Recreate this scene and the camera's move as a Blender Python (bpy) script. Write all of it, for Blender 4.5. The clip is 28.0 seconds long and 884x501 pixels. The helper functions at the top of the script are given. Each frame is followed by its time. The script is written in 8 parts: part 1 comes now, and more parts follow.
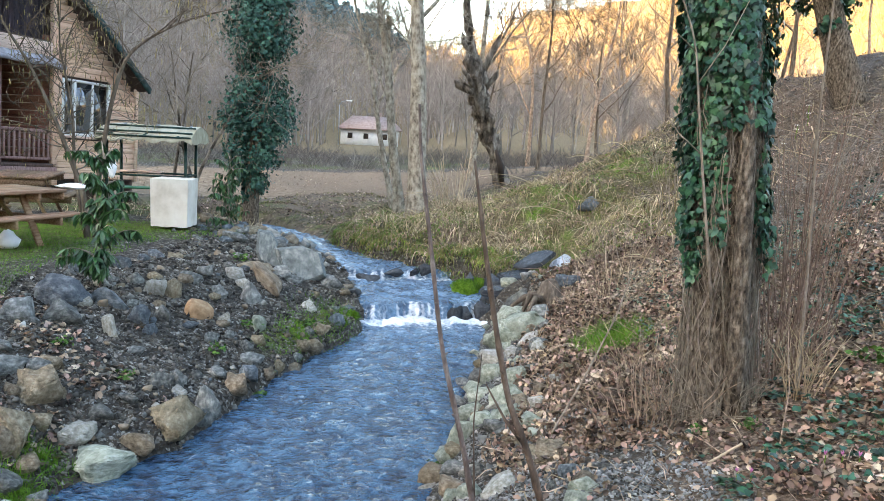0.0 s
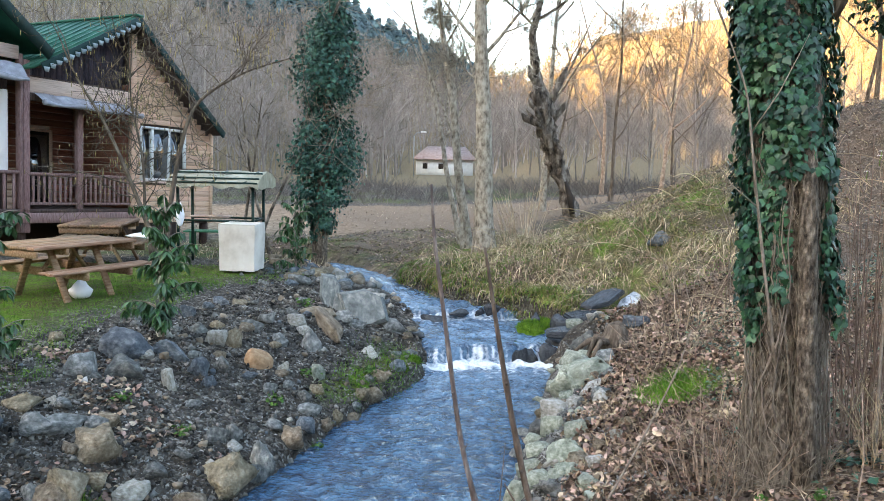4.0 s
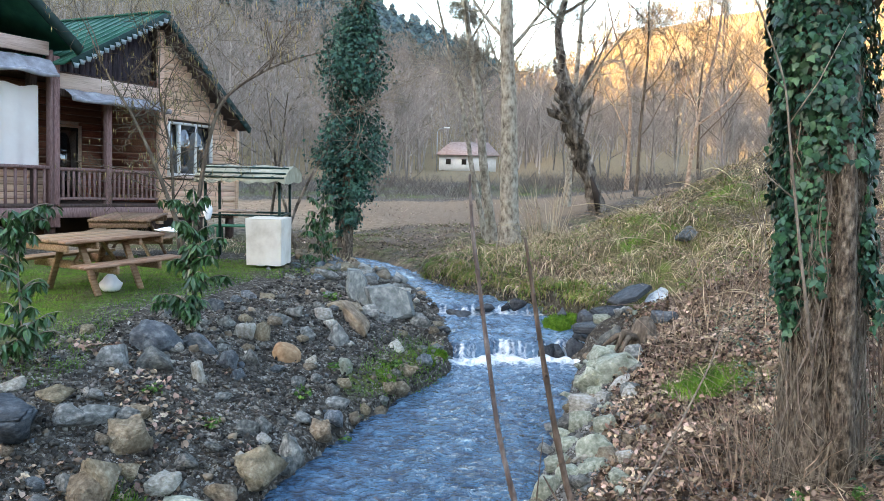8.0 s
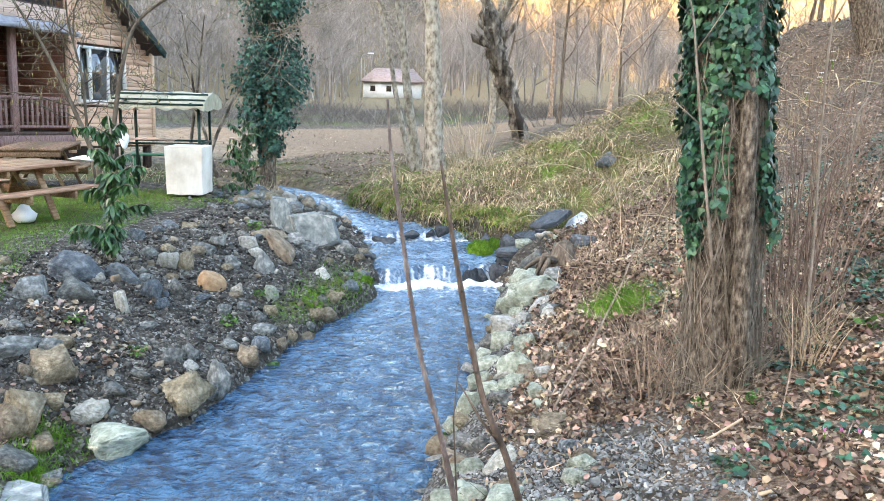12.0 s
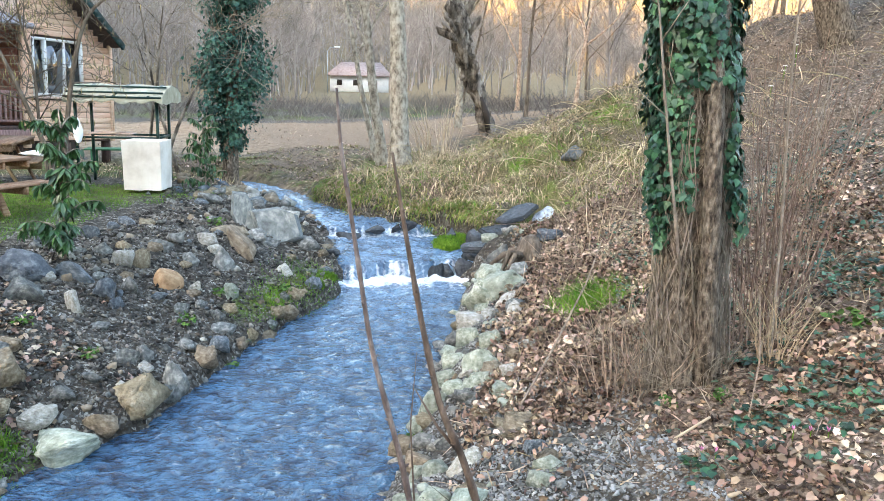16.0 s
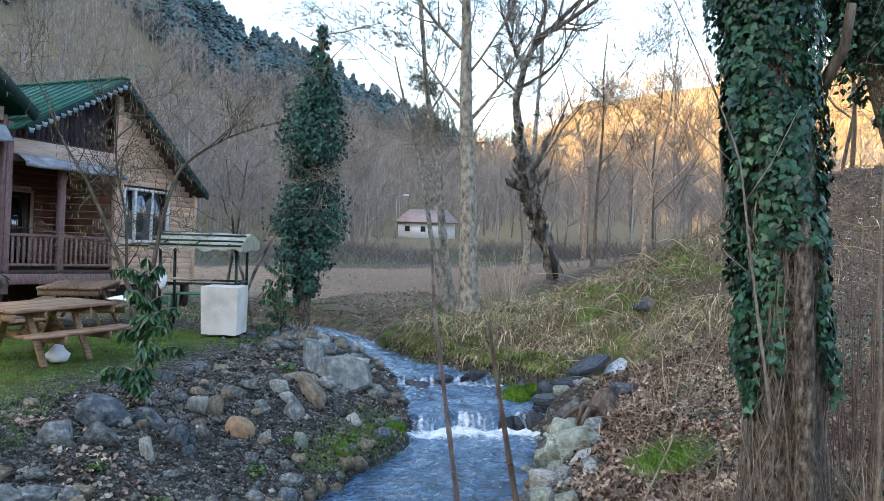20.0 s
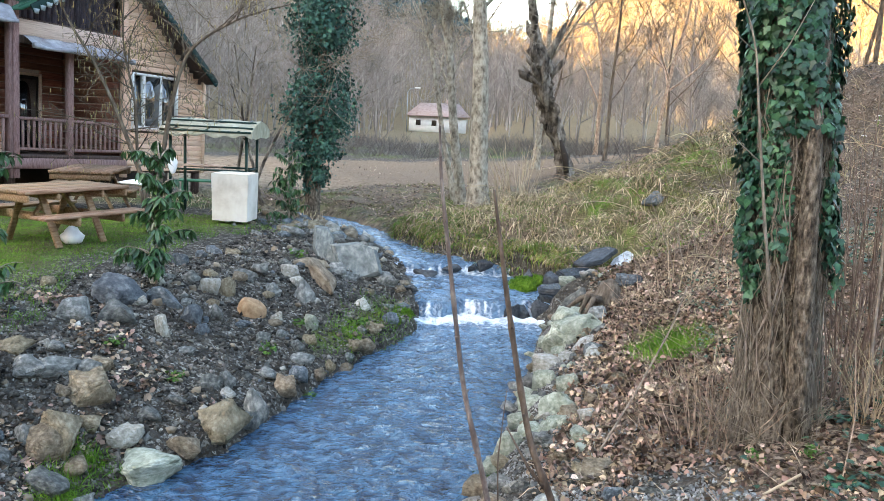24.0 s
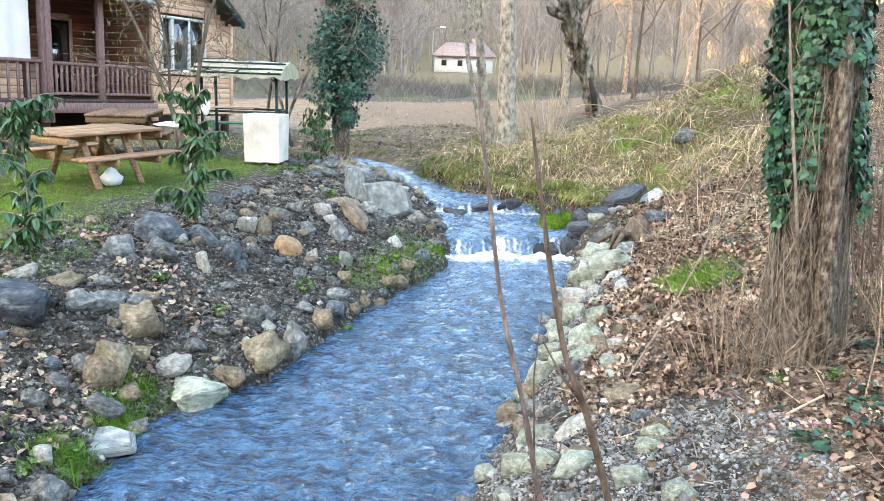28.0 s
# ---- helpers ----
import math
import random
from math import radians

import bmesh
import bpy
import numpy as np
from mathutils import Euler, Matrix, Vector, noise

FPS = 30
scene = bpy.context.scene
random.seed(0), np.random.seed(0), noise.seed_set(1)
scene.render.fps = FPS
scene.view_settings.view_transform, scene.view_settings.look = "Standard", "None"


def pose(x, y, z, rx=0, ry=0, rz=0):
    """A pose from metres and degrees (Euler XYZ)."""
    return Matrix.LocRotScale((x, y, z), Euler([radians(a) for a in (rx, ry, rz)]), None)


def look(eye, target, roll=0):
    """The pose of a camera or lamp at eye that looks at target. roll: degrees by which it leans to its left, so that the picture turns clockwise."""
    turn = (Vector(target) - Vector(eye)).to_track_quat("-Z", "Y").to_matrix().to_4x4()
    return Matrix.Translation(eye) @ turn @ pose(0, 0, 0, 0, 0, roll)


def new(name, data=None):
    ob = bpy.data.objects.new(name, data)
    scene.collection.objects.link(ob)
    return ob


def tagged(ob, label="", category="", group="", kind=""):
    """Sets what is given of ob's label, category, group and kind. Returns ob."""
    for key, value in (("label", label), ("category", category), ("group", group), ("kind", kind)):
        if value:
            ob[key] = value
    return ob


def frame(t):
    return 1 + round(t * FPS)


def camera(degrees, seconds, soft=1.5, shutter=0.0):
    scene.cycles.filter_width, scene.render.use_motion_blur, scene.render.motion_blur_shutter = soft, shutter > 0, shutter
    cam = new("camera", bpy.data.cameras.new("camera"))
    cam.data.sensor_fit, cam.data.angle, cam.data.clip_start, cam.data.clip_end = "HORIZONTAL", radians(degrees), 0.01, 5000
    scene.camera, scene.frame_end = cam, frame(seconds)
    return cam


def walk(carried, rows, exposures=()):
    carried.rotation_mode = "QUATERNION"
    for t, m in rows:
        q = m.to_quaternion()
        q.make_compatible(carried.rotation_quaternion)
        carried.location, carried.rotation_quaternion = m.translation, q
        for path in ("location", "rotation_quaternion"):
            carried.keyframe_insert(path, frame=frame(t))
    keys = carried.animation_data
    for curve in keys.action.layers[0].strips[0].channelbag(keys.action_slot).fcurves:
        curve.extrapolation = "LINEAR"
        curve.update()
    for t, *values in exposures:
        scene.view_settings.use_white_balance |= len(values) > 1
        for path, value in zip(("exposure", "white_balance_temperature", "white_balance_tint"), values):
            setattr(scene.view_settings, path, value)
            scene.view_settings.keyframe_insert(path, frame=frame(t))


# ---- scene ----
cam = camera(56.6, 28.0, soft=0.6)
PATH = [
    (0, (-0.018, -0.366, 1.744), (0.154, 1.608, 1.472), 3.1),
    (0.5, (0.051, -0.249, 1.798), (0.235, 1.719, 1.497), 3.1),
    (1, (0.156, -0.183, 1.867), (0.423, 1.772, 1.539), 3.0),
    (1.5, (0.204, -0.184, 1.906), (0.522, 1.759, 1.555), 2.4),
    (2, (0.217, -0.194, 1.927), (0.525, 1.752, 1.583), 2.0),
    (2.5, (0.211, -0.208, 1.937), (0.444, 1.754, 1.623), 1.6),
    (3, (0.21, -0.219, 1.94), (0.324, 1.761, 1.68), 1.1),
    (3.5, (0.224, -0.199, 1.946), (0.225, 1.789, 1.727), 0.7),
    (5.5, (0.142, -0.176, 1.943), (0.123, 1.814, 1.736), 2.5),
    (6, (0.123, -0.184, 1.952), (0.105, 1.807, 1.761), 3.0),
    (6.5, (0.121, -0.2, 1.953), (0.102, 1.791, 1.774), 3.0),
    (7, (0.13, -0.187, 1.946), (0.093, 1.805, 1.772), 2.9),
    (7.5, (0.135, -0.178, 1.933), (0.065, 1.811, 1.736), 1.7),
    (8, (0.161, -0.169, 1.923), (0.086, 1.817, 1.698), 1.3),
    (8.5, (0.18, -0.151, 1.931), (0.124, 1.836, 1.705), 1.5),
    (9, (0.198, -0.158, 1.937), (0.223, 1.829, 1.715), 1.5),
    (9.5, (0.2, -0.157, 1.936), (0.251, 1.83, 1.711), 1.3),
    (10, (0.211, -0.182, 1.929), (0.222, 1.8, 1.664), 2.0),
    (10.5, (0.203, -0.171, 1.906), (0.22, 1.803, 1.584), 2.3),
    (11, (0.178, -0.282, 1.905), (0.206, 1.684, 1.538), 1.8),
    (11.5, (0.183, -0.316, 1.92), (0.288, 1.645, 1.54), 2.3),
    (13.5, (0.236, -0.212, 1.911), (0.327, 1.738, 1.48), -2.4),
    (14, (0.26, -0.215, 1.916), (0.447, 1.729, 1.483), -2.1),
    (14.5, (0.254, -0.235, 1.912), (0.5, 1.705, 1.493), -0.0),
    (15, (0.204, -0.283, 1.907), (0.458, 1.66, 1.505), 1.9),
    (15.5, (0.211, -0.227, 1.896), (0.46, 1.715, 1.492), 2.6),
    (16, (0.25, -0.13, 1.897), (0.433, 1.82, 1.493), 1.5),
    (16.5, (0.261, -0.077, 1.892), (0.371, 1.882, 1.504), -0.1),
    (17, (0.228, -0.079, 1.905), (0.3, 1.886, 1.541), -0.5),
    (17.5, (0.221, -0.076, 1.91), (0.275, 1.898, 1.596), -0.6),
    (18, (0.209, -0.081, 1.919), (0.257, 1.901, 1.657), 0.3),
    (18.5, (0.195, -0.09, 1.94), (0.239, 1.898, 1.735), 1.7),
    (19, (0.187, -0.103, 1.964), (0.228, 1.893, 1.84), 1.8),
    (19.5, (0.176, -0.105, 1.979), (0.213, 1.893, 1.911), 1.8),
    (20, (0.147, -0.105, 1.969), (0.168, 1.894, 1.908), 1.8),
    (20.5, (0.15, -0.094, 1.95), (0.163, 1.903, 1.847), 1.9),
    (21, (0.151, -0.093, 1.933), (0.167, 1.901, 1.783), 1.9),
    (21.5, (0.167, -0.121, 1.925), (0.181, 1.87, 1.743), 1.1),
    (23.5, (0.167, -0.139, 1.888), (0.172, 1.84, 1.599), 2.1),
    (24, (0.161, -0.161, 1.886), (0.168, 1.814, 1.572), 2.8),
    (24.5, (0.167, -0.169, 1.888), (0.176, 1.805, 1.564), 2.8),
    (25, (0.165, -0.172, 1.874), (0.178, 1.798, 1.527), 3.1),
    (25.5, (0.18, -0.176, 1.869), (0.196, 1.789, 1.494), 3.2),
    (26, (0.196, -0.191, 1.872), (0.215, 1.77, 1.481), 3.3),
    (26.5, (0.212, -0.187, 1.866), (0.212, 1.774, 1.471), 2.2),
    (27, (0.196, -0.217, 1.856), (0.189, 1.741, 1.449), 1.2),
    (27.5, (0.16, -0.276, 1.85), (0.126, 1.675, 1.409), 1.7),
    (28, (0.116, -0.345, 1.853), (0.064, 1.602, 1.399), 2.0),
]
EXPOSURES = [(0,3.14,7520,10),(1,3.2,7470,10),(2,3.3,7570,10),(3,3.17,7520,10),(6,3.05,7270,10),(8,3.1,7270,10),(10,3.1,7370,10),(11,3.38,7570,10),(14,3.87,7670,10),(15,3.62,7670,10),(16,3.62,7670,10),(17,3.4,7470,10),(18,3.23,7370,10),(20,2.66,6620,10),(21,2.87,6850,10),(24,3.27,7470,10),(26,3.57,7670,10),(28,3.84,7870,10)]
walk(cam, [(t, look(eye, target, roll)) for t, eye, target, roll in PATH], EXPOSURES)

# world, sun, exposure
SUN_AZ, SUN_EL = radians(-125), radians(17)
world = bpy.data.worlds.new("world")
scene.world = world
world.use_nodes = True
wn = world.node_tree
sky = wn.nodes.new("ShaderNodeTexSky")
sky.sky_type, sky.sun_disc = "NISHITA", False
sky.sun_elevation, sky.sun_rotation = SUN_EL, SUN_AZ
sky.air_density, sky.dust_density, sky.ozone_density = 1.0, 1.5, 1.0
wn.links.new(sky.outputs["Color"], wn.nodes["Background"].inputs["Color"])
wn.nodes["Background"].inputs["Strength"].default_value = 0.15
sun_data = bpy.data.lights.new("sun", "SUN")
sun_data.energy, sun_data.angle, sun_data.color = 5.0, radians(0.5), (1.0, 0.74, 0.42)
sun = new("sun", sun_data)
sun.matrix_world = look((math.sin(SUN_AZ) * 200, math.cos(SUN_AZ) * 200, 200 * math.tan(SUN_EL)), (0, 0, 0))

# ---- materials ----
def mat(name, stops, scale=6.0, rough=0.8, bump=0.3, detail=8.0, bump_scale=None, metal=0.0, vary=0.0, stretch=(1, 1, 1), fine=0.0,
        spec=0.18, island=False, coords="Object", bump_dist=0.02):
    """A surface of noise between colours; vary: brightness change from object to object or island to island."""
    m = bpy.data.materials.new(name)
    m.use_nodes = True
    nt = m.node_tree
    b = nt.nodes["Principled BSDF"]
    tc = nt.nodes.new("ShaderNodeTexCoord")
    mp = nt.nodes.new("ShaderNodeMapping")
    mp.inputs["Scale"].default_value = stretch
    nt.links.new(tc.outputs[coords], mp.inputs["Vector"])
    n = nt.nodes.new("ShaderNodeTexNoise")
    n.inputs["Scale"].default_value, n.inputs["Detail"].default_value = scale, detail
    n.inputs["Roughness"].default_value = 0.62
    nt.links.new(mp.outputs["Vector"], n.inputs["Vector"])
    r = nt.nodes.new("ShaderNodeValToRGB")
    el = r.color_ramp.elements
    while len(el) < len(stops):
        el.new(0.5)
    for e, (p, c) in zip(el, stops):
        e.position, e.color = p, (*c, 1)
    nt.links.new(n.outputs["Fac"], r.inputs["Fac"])
    col = r.outputs["Color"]
    if vary:
        if island:
            rnd = nt.nodes.new("ShaderNodeNewGeometry").outputs["Random Per Island"]
        else:
            rnd = nt.nodes.new("ShaderNodeObjectInfo").outputs["Random"]
        hs = nt.nodes.new("ShaderNodeHueSaturation")
        mr = nt.nodes.new("ShaderNodeMapRange")
        mr.inputs["To Min"].default_value, mr.inputs["To Max"].default_value = 1 - vary, 1 + vary
        nt.links.new(rnd, mr.inputs["Value"])
        nt.links.new(mr.outputs["Result"], hs.inputs["Value"])
        mh = nt.nodes.new("ShaderNodeMath")
        mh.operation = "MULTIPLY_ADD"
        mh.inputs[1].default_value, mh.inputs[2].default_value = 0.05 * min(1, vary * 2), 0.5 - 0.025 * min(1, vary * 2)
        m2 = nt.nodes.new("ShaderNodeMath")
        m2.operation = "FRACT"
        m3 = nt.nodes.new("ShaderNodeMath")
        m3.operation = "MULTIPLY"
        m3.inputs[1].default_value = 7.31
        nt.links.new(rnd, m3.inputs[0])
        nt.links.new(m3.outputs[0], m2.inputs[0])
        nt.links.new(m2.outputs[0], mh.inputs[0])
        nt.links.new(mh.outputs[0], hs.inputs["Hue"])
        nt.links.new(col, hs.inputs["Color"])
        col = hs.outputs["Color"]
    nt.links.new(col, b.inputs["Base Color"])
    b.inputs["Roughness"].default_value, b.inputs["Metallic"].default_value = rough, metal
    b.inputs["Specular IOR Level"].default_value = spec
    if bump:
        n2 = nt.nodes.new("ShaderNodeTexNoise")
        n2.inputs["Scale"].default_value, n2.inputs["Detail"].default_value = bump_scale or scale * 4, 6
        nt.links.new(mp.outputs["Vector"], n2.inputs["Vector"])
        bp = nt.nodes.new("ShaderNodeBump")
        bp.inputs["Strength"].default_value, bp.inputs["Distance"].default_value = bump, bump_dist
        nt.links.new(n2.outputs["Fac"], bp.inputs["Height"])
        nt.links.new(bp.outputs["Normal"], b.inputs["Normal"])
    return m


def ground_material():
    m = bpy.data.materials.new("ground_cover")
    m.use_nodes = True
    nt = m.node_tree
    b = nt.nodes["Principled BSDF"]
    geo = nt.nodes.new("ShaderNodeNewGeometry")
    att = nt.nodes.new("ShaderNodeVertexColor")
    att.layer_name = "cover"
    sep = nt.nodes.new("ShaderNodeSeparateColor")
    nt.links.new(att.outputs["Color"], sep.inputs["Color"])

    def noise_node(scale, detail=8.0, rough=0.65):
        n = nt.nodes.new("ShaderNodeTexNoise")
        n.inputs["Scale"].default_value, n.inputs["Detail"].default_value, n.inputs["Roughness"].default_value = scale, detail, rough
        nt.links.new(geo.outputs["Position"], n.inputs["Vector"])
        return n

    def ramp(src, stops):
        r = nt.nodes.new("ShaderNodeValToRGB")
        el = r.color_ramp.elements
        while len(el) < len(stops):
            el.new(0.5)
        for e, (p, c) in zip(el, stops):
            e.position, e.color = p, (*c, 1)
        nt.links.new(src, r.inputs["Fac"])
        return r.outputs["Color"]

    def mix(fac, a, c):
        x = nt.nodes.new("ShaderNodeMix")
        x.data_type = "RGBA"
        nt.links.new(fac, x.inputs["Factor"])
        nt.links.new(a, x.inputs["A"])
        nt.links.new(c, x.inputs["B"])
        return x.outputs["Result"]

    def edge(mask, n, soft=0.25):
        """The mask with a ragged border."""
        a = nt.nodes.new("ShaderNodeMath")
        a.operation = "ADD"
        nt.links.new(mask, a.inputs[0])
        nt.links.new(n, a.inputs[1])
        r = nt.nodes.new("ShaderNodeMapRange")
        r.inputs["From Min"].default_value, r.inputs["From Max"].default_value = 1 - soft, 1 + soft
        nt.links.new(a.outputs[0], r.inputs["Value"])
        return r.outputs["Result"]

    fine, mid, big = noise_node(38, 10), noise_node(5, 8), noise_node(0.9, 6)
    vor = nt.nodes.new("ShaderNodeTexVoronoi")
    vor.inputs["Scale"].default_value = 26
    nt.links.new(geo.outputs["Position"], vor.inputs["Vector"])
    vsep = nt.nodes.new("ShaderNodeSeparateColor")
    nt.links.new(vor.outputs["Color"], vsep.inputs["Color"])
    pebble = ramp(vsep.outputs["Red"], [(0, (0.02, 0.019, 0.017)), (0.45, (0.07, 0.066, 0.06)), (0.8, (0.14, 0.13, 0.115)), (1, (0.34, 0.32, 0.28))])
    soil = ramp(mid.outputs["Fac"], [(0.3, (0.016, 0.012, 0.009)), (0.55, (0.058, 0.045, 0.032)), (0.75, (0.14, 0.113, 0.085))])
    gravel = mix(ramp(fine.outputs["Fac"], [(0.42, (0, 0, 0)), (0.56, (1, 1, 1))]), soil, pebble)
    turf = noise_node(2.6, 9, 0.7)
    grass_a = ramp(fine.outputs["Fac"], [(0.3, (0.022, 0.05, 0.005)), (0.5, (0.095, 0.18, 0.014)), (0.7, (0.21, 0.32, 0.04))])
    grass_b = ramp(fine.outputs["Fac"], [(0.3, (0.03, 0.026, 0.014)), (0.5, (0.085, 0.085, 0.028)), (0.7, (0.16, 0.17, 0.05))])
    grass = mix(ramp(turf.outputs["Fac"], [(0.47, (0, 0, 0)), (0.6, (1, 1, 1))]), grass_b, grass_a)
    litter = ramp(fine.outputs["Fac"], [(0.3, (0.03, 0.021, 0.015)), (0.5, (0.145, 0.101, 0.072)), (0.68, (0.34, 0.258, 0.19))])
    field = ramp(mid.outputs["Fac"], [(0.3, (0.13, 0.088, 0.056)), (0.5, (0.26, 0.182, 0.12)), (0.7, (0.4, 0.3, 0.205))])
    hill = ramp(mid.outputs["Fac"], [(0.3, (0.095, 0.07, 0.043)), (0.5, (0.19, 0.143, 0.084)), (0.7, (0.3, 0.23, 0.138))])
    c = mix(edge(sep.outputs["Blue"], mid.outputs["Fac"]), gravel, field)
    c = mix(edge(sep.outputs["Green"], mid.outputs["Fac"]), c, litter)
    c = mix(edge(sep.outputs["Red"], big.outputs["Fac"], 0.3), c, grass)
    c = mix(att.outputs["Alpha"], c, hill)
    nt.links.new(c, b.inputs["Base Color"])
    b.inputs["Roughness"].default_value = 0.92
    b.inputs["Specular IOR Level"].default_value = 0.1
    bp = nt.nodes.new("ShaderNodeBump")
    bp.inputs["Strength"].default_value, bp.inputs["Distance"].default_value = 0.8, 0.03
    nt.links.new(fine.outputs["Fac"], bp.inputs["Height"])
    nt.links.new(bp.outputs["Normal"], b.inputs["Normal"])
    return m


def water_material():
    m = bpy.data.materials.new("stream_water")
    m.use_nodes = True
    nt = m.node_tree
    b = nt.nodes["Principled BSDF"]
    geo = nt.nodes.new("ShaderNodeNewGeometry")
    att = nt.nodes.new("ShaderNodeVertexColor")
    att.layer_name = "foam"
    mp = nt.nodes.new("ShaderNodeMapping")
    mp.inputs["Scale"].default_value = (1.0, 1.25, 1.0)
    nt.links.new(geo.outputs["Position"], mp.inputs["Vector"])
    ns = []
    for scale, detail in ((5.0, 4), (14, 4), (1.3, 6)):
        n = nt.nodes.new("ShaderNodeTexNoise")
        n.inputs["Scale"].default_value, n.inputs["Detail"].default_value = scale, detail
        n.inputs["Distortion"].default_value = 0.6
        nt.links.new(mp.outputs["Vector"], n.inputs["Vector"])
        ns.append(n)
    add = nt.nodes.new("ShaderNodeMath")
    add.operation = "MULTIPLY_ADD"
    add.inputs[1].default_value = 0.6
    nt.links.new(ns[1].outputs["Fac"], add.inputs[0])
    nt.links.new(ns[0].outputs["Fac"], add.inputs[2])
    bp = nt.nodes.new("ShaderNodeBump")
    bp.inputs["Strength"].default_value, bp.inputs["Distance"].default_value = 1.0, 0.14
    nt.links.new(add.outputs[0], bp.inputs["Height"])
    nt.links.new(bp.outputs["Normal"], b.inputs["Normal"])
    fo = nt.nodes.new("ShaderNodeMath")
    fo.operation = "MULTIPLY_ADD"
    fo.inputs[1].default_value = 1.0
    sep = nt.nodes.new("ShaderNodeSeparateColor")
    nt.links.new(att.outputs["Color"], sep.inputs["Color"])
    nt.links.new(ns[1].outputs["Fac"], fo.inputs[0])
    nt.links.new(sep.outputs["Red"], fo.inputs[2])
    mr = nt.nodes.new("ShaderNodeMapRange")
    mr.inputs["From Min"].default_value, mr.inputs["From Max"].default_value = 0.66, 1.3
    nt.links.new(fo.outputs[0], mr.inputs["Value"])
    # ripple light and dark, and sky blue, put into the colour by bump height
    ripple_tone = nt.nodes.new("ShaderNodeValToRGB")
    ripple_tone.color_ramp.elements[0].color, ripple_tone.color_ramp.elements[1].color = (0.004, 0.019, 0.05, 1), (0.038, 0.115, 0.2, 1)
    ripple_tone.color_ramp.elements[0].position, ripple_tone.color_ramp.elements[1].position = 0.62, 0.98
    nt.links.new(add.outputs[0], ripple_tone.inputs["Fac"])
    mx = nt.nodes.new("ShaderNodeMix")
    mx.data_type = "RGBA"
    nt.links.new(mr.outputs["Result"], mx.inputs["Factor"])
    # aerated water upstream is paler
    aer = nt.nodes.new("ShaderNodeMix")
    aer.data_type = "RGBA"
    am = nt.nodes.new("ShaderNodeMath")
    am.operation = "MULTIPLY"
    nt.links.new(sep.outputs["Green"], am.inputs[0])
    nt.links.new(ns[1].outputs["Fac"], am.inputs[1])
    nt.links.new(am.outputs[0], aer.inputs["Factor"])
    nt.links.new(ripple_tone.outputs["Color"], aer.inputs["A"])
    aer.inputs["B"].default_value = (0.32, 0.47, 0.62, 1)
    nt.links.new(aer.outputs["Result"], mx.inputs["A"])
    mx.inputs["B"].default_value = (0.85, 0.88, 0.9, 1)
    nt.links.new(mx.outputs["Result"], b.inputs["Base Color"])
    rr = nt.nodes.new("ShaderNodeMapRange")
    rr.inputs["To Min"].default_value, rr.inputs["To Max"].default_value = 0.08, 0.6
    nt.links.new(mr.outputs["Result"], rr.inputs["Value"])
    nt.links.new(rr.outputs["Result"], b.inputs["Roughness"])
    b.inputs["IOR"].default_value, b.inputs["Specular IOR Level"].default_value = 1.33, 0.9
    return m


GROUND, WATER = ground_material(), water_material()
ROCK_GREY = mat("grey_stone", [(0.3, (0.063, 0.066, 0.063)), (0.5, (0.168, 0.171, 0.158)), (0.72, (0.379, 0.368, 0.337))], 5, 0.85, 1.0, bump_scale=18, bump_dist=0.03, vary=0.35)
ROCK_BLUE = mat("blue_grey_stone", [(0.3, (0.055, 0.066, 0.075)), (0.5, (0.12, 0.138, 0.152)), (0.72, (0.27, 0.292, 0.3))], 7, 0.85, 1.0, bump_scale=18, bump_dist=0.03, vary=0.25)
ROCK_TAN = mat("tan_stone", [(0.3, (0.103, 0.080, 0.052)), (0.5, (0.226, 0.179, 0.123)), (0.72, (0.390, 0.334, 0.246))], 6, 0.85, 1.0, bump_scale=18, bump_dist=0.03, vary=0.2)
ROCK_PALE = mat("pale_stone", [(0.3, (0.2, 0.185, 0.15)), (0.5, (0.4, 0.378, 0.325)), (0.72, (0.6, 0.59, 0.55))], 7, 0.85, 1.0, bump_scale=18, bump_dist=0.03, vary=0.2)
ROCK_ORANGE = mat("orange_stone", [(0.3, (0.2, 0.115, 0.058)), (0.52, (0.33, 0.205, 0.115)), (0.75, (0.46, 0.32, 0.2))], 5, 0.75, 0.25)
ROCK_GREEN = mat("greenish_stone", [(0.3, (0.158, 0.176, 0.128)), (0.5, (0.329, 0.353, 0.280)), (0.72, (0.559, 0.571, 0.486))], 6, 0.85, 1.0, bump_scale=18, bump_dist=0.03, vary=0.2)
ROCK_WET = mat("wet_dark_stone", [(0.3, (0.02, 0.022, 0.025)), (0.6, (0.06, 0.065, 0.07)), (0.8, (0.12, 0.12, 0.12))], 7, 0.25, 0.5, vary=0.2)
ROCK_SLATE = mat("layered_slate", [(0.32, (0.101, 0.115, 0.115)), (0.5, (0.194, 0.216, 0.212)), (0.68, (0.360, 0.374, 0.353))], 4, 0.8, 0.8, bump_scale=12, stretch=(1, 1, 5), vary=0.15)
ROCK_DARK = mat("dark_blue_stone", [(0.3, (0.022, 0.027, 0.032)), (0.5, (0.055, 0.066, 0.078)), (0.72, (0.14, 0.158, 0.172))], 6, 0.8, 0.8, bump_scale=18, bump_dist=0.03, vary=0.2)
MOSS = mat("bright_moss", [(0.3, (0.03, 0.08, 0.006)), (0.5, (0.1, 0.2, 0.015)), (0.7, (0.2, 0.32, 0.04))], 20, 0.95, 1.0)
